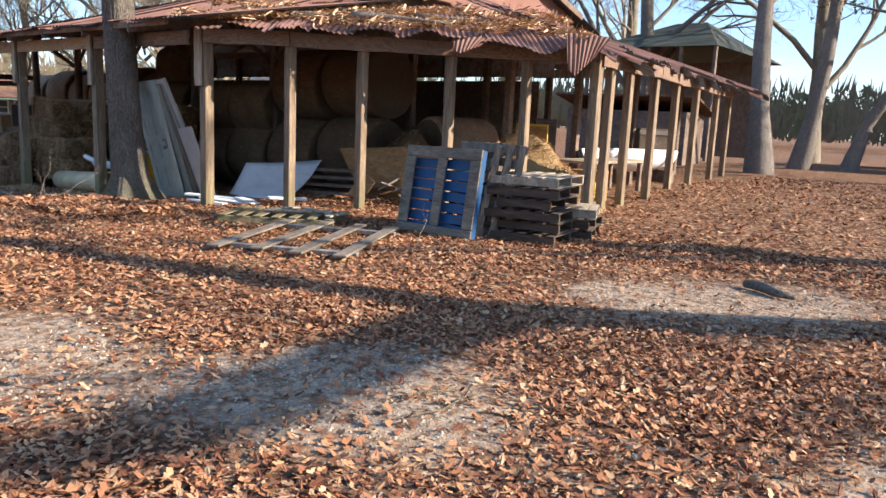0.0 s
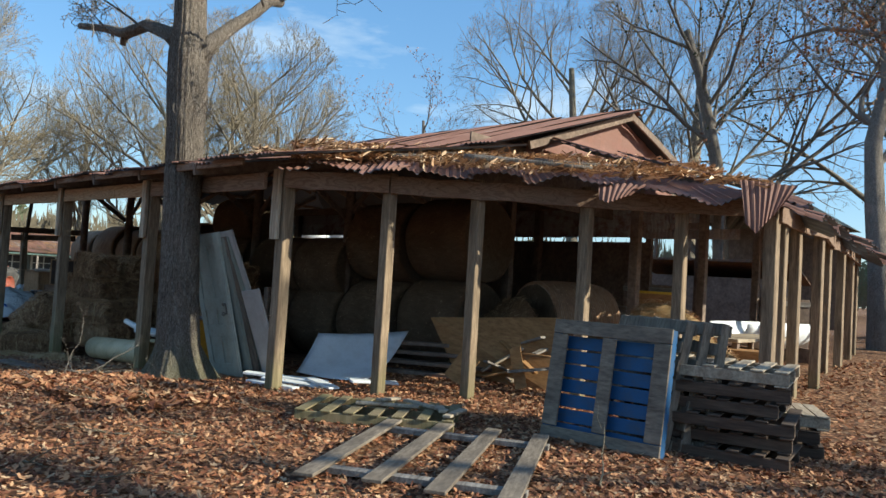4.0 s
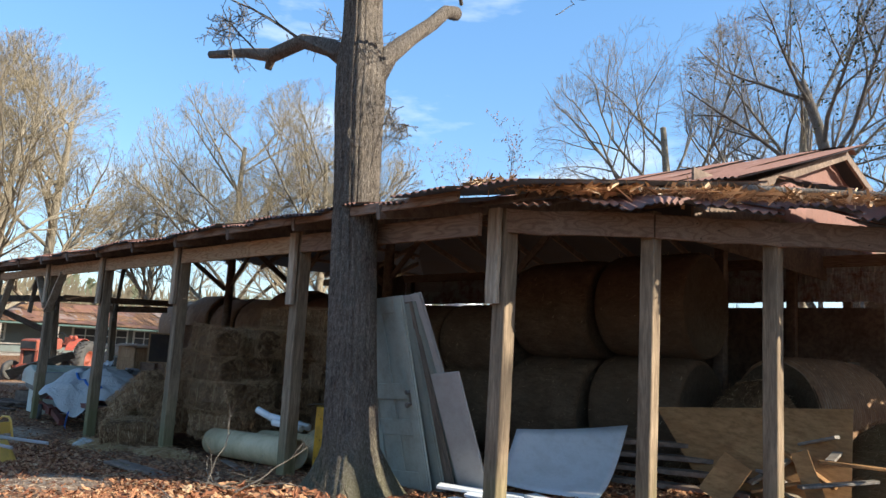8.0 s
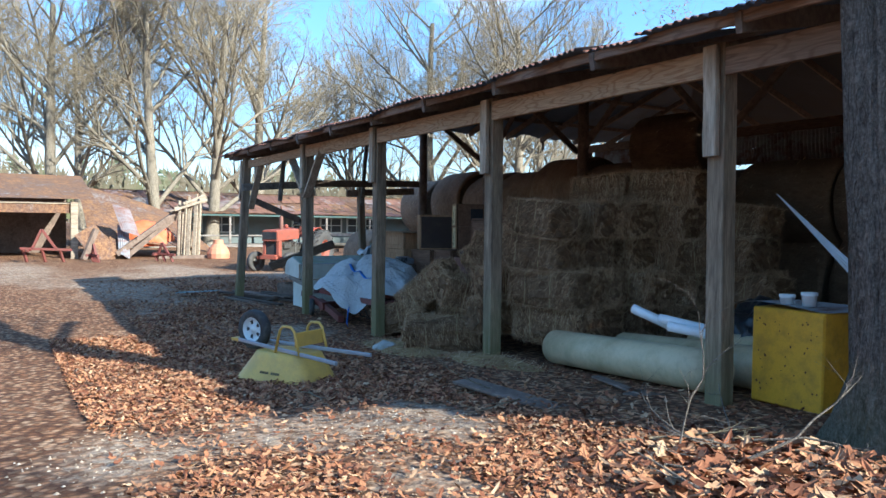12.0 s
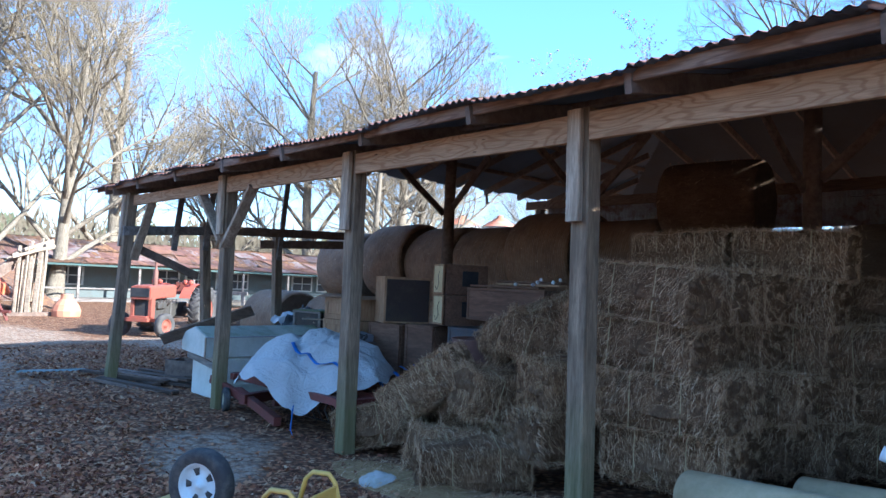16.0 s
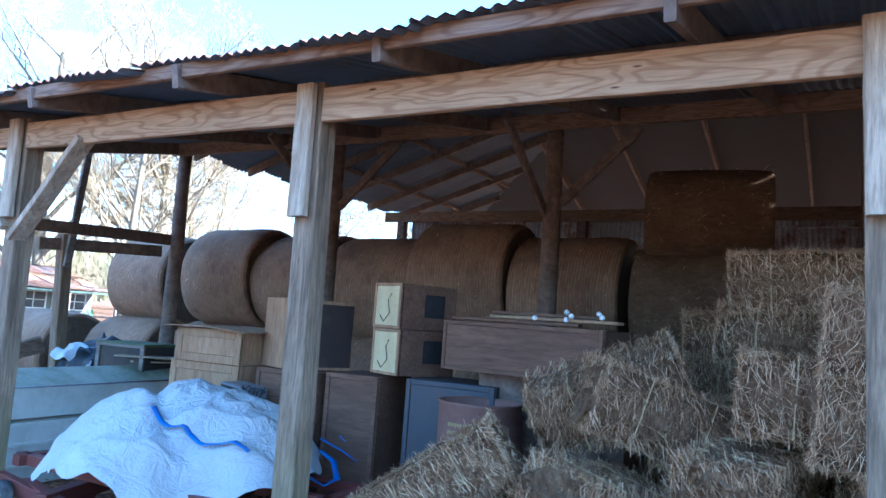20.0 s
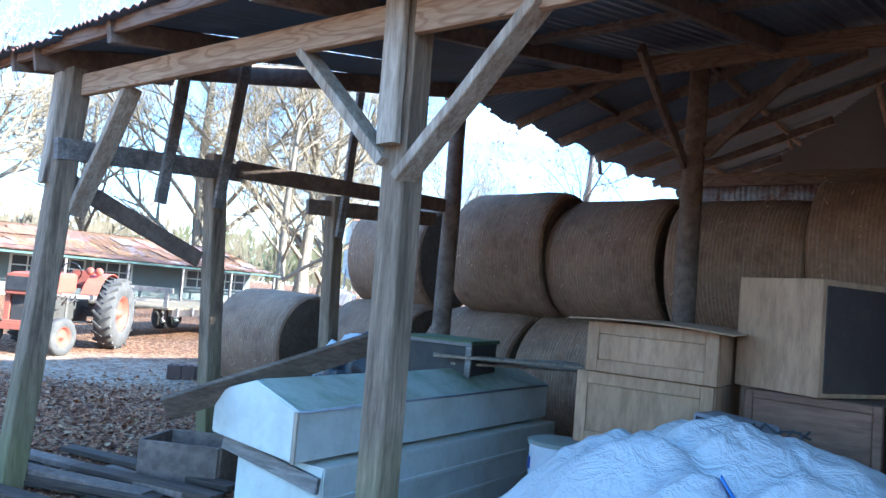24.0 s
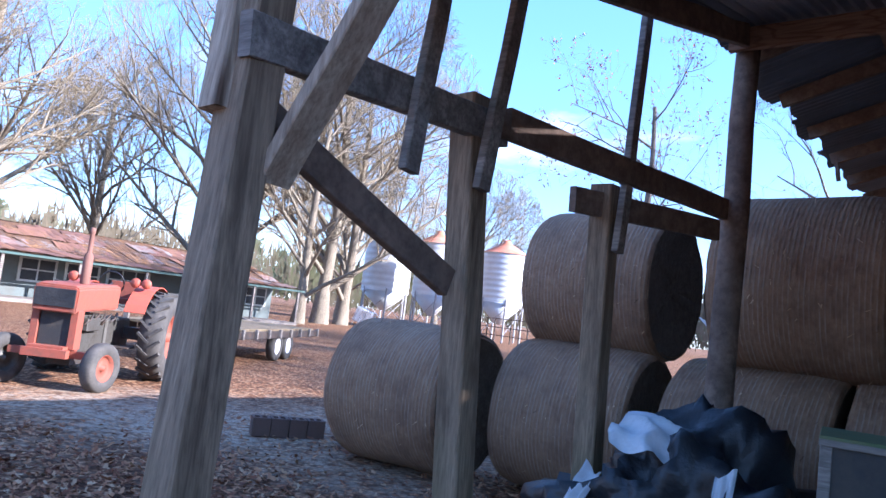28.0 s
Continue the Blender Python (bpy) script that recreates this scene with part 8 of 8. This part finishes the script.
for x in (-4.8, -2.4, 0, 2.4, 4.8):
    local(e, "post", wood_dark, ((x, -4.8, 2.5), (0.2, 0.2, 5.0)))
local(e, "back_wall", wood_dark, ((0, 3.0, 2.5), (9.6, 0.2, 5.0)))
for i in range(8):
    local(e, "wall_board", wood_dark, ((0, -4.7, 0.25 + 0.27 * i), (9.6, 0.06, 0.22)))
for x, y, w, h in ((-12.5, 27.5, 4.5, 1.9), (-3.5, 37.0, 3.0, 2.3), (-0.5, 33.0, 5.0, 2.0)):
    e = thing("dark_shed", (x, y, 0.2), "low dark shed with a rusty roof", "shed", "dark sheds", turn=8)
    local(e, "wall", wood_dark, ((0, 0, h / 2), (w, 3, h)))
    local(e, "roof", roof_leafy, ((0, 0, h + 0.25), (w + 0.8, 3.8, 0.08), (-9, 0, 0)))

# ---- fallen leaves ----
def scatter(name, n, area, seed, size, lab, keep, lift=0.0):
    rnd = random.Random(seed)
    verts, faces = [], []
    made = 0
    while made < n:
        x, y = rnd.uniform(area[0], area[1]), rnd.uniform(area[2], area[3])
        k = keep(x, y)
        if rnd.random() > k:
            made += 0.15
            continue
        made += 1
        z = ground_z(x, y) + lift + rnd.uniform(0.004, 0.03)
        a = rnd.uniform(0, 6.283)
        s = size * rnd.uniform(0.6, 1.25)
        w = s * rnd.uniform(0.35, 0.6)
        tl, tw, cu = rnd.gauss(0, 0.35), rnd.gauss(0, 0.45), rnd.uniform(0.1, 0.5)
        ca, sa = math.cos(a), math.sin(a)
        b = len(verts)
        for u, v in ((-1, 0), (-0.45, -0.8), (-0.1, -0.45), (0.35, -1.0), (1, 0), (0.35, 1.0), (-0.1, 0.45), (-0.45, 0.8)):
            px, py = u * s * 0.5, v * w * 0.5
            pz = px * tl + abs(py) * cu + py * tw + 0.10 * s * u * u
            verts.append((x + px * ca - py * sa, y + px * sa + py * ca, max(z + pz, z - 0.012)))
        faces += [(b, b + 1, b + 2, b + 4), (b + 2, b + 3, b + 4), (b, b + 4, b + 6, b + 7), (b + 4, b + 5, b + 6)]
    ob = new(name, data_mesh(name, verts, faces, mat_leaf))
    tagged(ob, lab, "leaves", kind="stuff")


def leafy_here(x, y):
    return max(0.07, 1.0 - 1.5 * bareness(x, y)) * (0.12 if y > 5.6 and x > -24 and x < -11.8 else 0.45 if y > 5.0 and x > -24 and x < -11.8 else 1.0)


scatter("fallen_leaves", 40000, (-4.5, 2.0, 0.6, 5.0), 1, 0.054, "dry brown oak leaves on the ground", leafy_here)
scatter("fallen_leaves", 60000, (-12.5, 0.5, 2.0, 9.5), 2, 0.056, "dry brown oak leaves on the ground", leafy_here)
scatter("fallen_leaves", 36000, (-20.0, -10.0, 2.2, 6.6), 3, 0.055, "dry brown oak leaves on the ground", leafy_here)
scatter("fallen_leaves", 26000, (-30.0, -20.0, 3.4, 11.0), 4, 0.06, "dry brown oak leaves on the ground", leafy_here)
scatter("fallen_leaves", 16000, (-6.0, 4.0, 6.0, 22.0), 5, 0.08, "dry brown oak leaves on the ground", leafy_here)
# small stones on the bare patches
def pebbles(n, area, seed):
    rnd = random.Random(seed)
    verts, faces = [], []
    for i in range(n):
        x, y = rnd.uniform(area[0], area[1]), rnd.uniform(area[2], area[3])
        if rnd.random() > bareness(x, y) * 1.3 - 0.15:
            continue
        s_ = abs(rnd.gauss(0.005, 0.004)) + 0.003
        z = ground_z(x, y)
        a = rnd.uniform(0, 6.283)
        b = len(verts)
        for k in range(4):
            rr = s_ * rnd.uniform(0.7, 1.3)
            verts.append((x + rr * math.cos(a + k * 1.571), y + rr * math.sin(a + k * 1.571), z - 0.002))
        verts.append((x + rnd.uniform(-.3, .3) * s_, y + rnd.uniform(-.3, .3) * s_, z + s_ * rnd.uniform(0.5, 0.9)))
        faces += [(b + k, b + (k + 1) % 4, b + 4) for k in range(4)]
    M = Mat("gravel_stone", 0.9, 0, 0.25)
    M.color(M.ramp(M.island(), (0.0, (0.14, 0.10, 0.07)), (0.5, (0.32, 0.25, 0.18)), (1.0, (0.50, 0.41, 0.31))))
    ob = new("gravel", data_mesh("gravel", verts, faces, M.m))
    tagged(ob, "small pale stones on bare sandy ground", "gravel", kind="stuff")


pebbles(60000, (-6.5, 2.0, 0.6, 8.0), 21)
pebbles(14000, (-17.0, -9.0, 1.5, 6.0), 22)
# brush heap of leaves by the oak
scatter("fallen_leaves", 3500, (-12.0, -9.0, 4.2, 5.7), 6, 0.11, "deep drift of brown leaves by the oak", lambda x, y: math.exp(-((x + 10.4) / 1.2) ** 2 - ((y - 4.9) / 0.6) ** 2), 0.05)


# litter lying on the chamfered roof
def roof_z(x, y):
    d = (Vector((x, y, 0)) - P).dot(inn)
    return min(2.64 + AS * d, F0 + FS * (y - 5.9) + 0.4, 2.60 + 0.31 * (-4.95 - x) + 0.6) + 0.02


def roof_litter(n, seed):
    rnd = random.Random(seed)
    bm = bmesh.new()
    vl, fl = [], []
    for i in range(n):
        s_, d_ = rnd.uniform(0.2, 6.2), abs(rnd.gauss(1.4, 1.0))
        c = P + al * s_ + inn * d_
        if noise.noise((c.x * 1.1, c.y * 1.1, 4)) < -0.12:
            continue
        z = roof_z(c.x, c.y) + rnd.uniform(0.0, 0.05)
        d = Vector((rnd.gauss(0, 1), rnd.gauss(0, 1), rnd.gauss(0, 0.25))).normalized() * rnd.uniform(0.06, 0.28)
        p = Vector((c.x, c.y, z))
        blade(bm, p - d / 2, p + d / 2 + Vector((0, 0, rnd.uniform(0, 0.05))), rnd.choice((0.004, 0.006, 0.02)))
    ob = mesh_ob("roof_straw", bm, mat_strand)
    tagged(ob, "dry stalks and needles lying on the rusty roof", "plant litter", kind="stuff")


roof_litter(7500, 9)
rnd = random.Random(3)
for i, (s_, d_, L, r) in enumerate(((3.4, 0.55, 1.5, 0.05), (2.6, 1.5, 1.0, 0.03), (1.6, 1.1, 0.9, 0.025), (4.2, 1.2, 1.2, 0.03), (3.0, 2.0, 1.0, 0.02), (2.2, 0.7, 0.8, 0.02))):
    e = thing("roof_branch", (0, 0, 0), "fallen branch lying on the tin roof", "branch", "branches on the roof")
    bm = bmesh.new()
    pts = []
    for k in range(6):
        c = P + al * (s_ + L * (k / 5 - 0.5)) + inn * (d_ + 0.12 * math.sin(k + i) - 0.3 * (k / 5 - 0.5))
        pts.append((c.x, c.y, roof_z(c.x, c.y) + r + 0.03))
    tube(bm, pts, [r * (1 - 0.12 * k) for k in range(6)], 8)
    part("branch", bm, bark_dark, e, flat=False)
# crumpled tin flaps hanging at the corner
for c, a, d, w, L in (((-5.55, 9.62, 2.74), (0.75, 0.66, -0.05), (0.25, -0.2, -0.95), 0.66, 0.50), ((-6.75, 8.55, 2.62), (0.78, 0.62, -0.02), (0.3, -0.4, -0.55), 0.55, 0.24), ((-8.6, 6.92, 2.66), (0.78, 0.62, 0), (0.4, -0.5, -0.1), 0.35, 0.16)):
    bm = bmesh.new()
    a, d = Vector(a).normalized(), Vector(d).normalized()
    up = a.cross(d)
    grid(bm, 28, 5, lambda u, v: Vector(c) + a * (u * w * (1 - 0.35 * v)) + d * (v * L * (1.25 - 0.9 * abs(u - 0.25))) + up * (0.012 * math.sin(u * w / 0.076 * 6.283) + 0.05 * v * v))
    part("torn_flap", bm, rust_roof, roof, "bent strip of tin hanging at the eave")
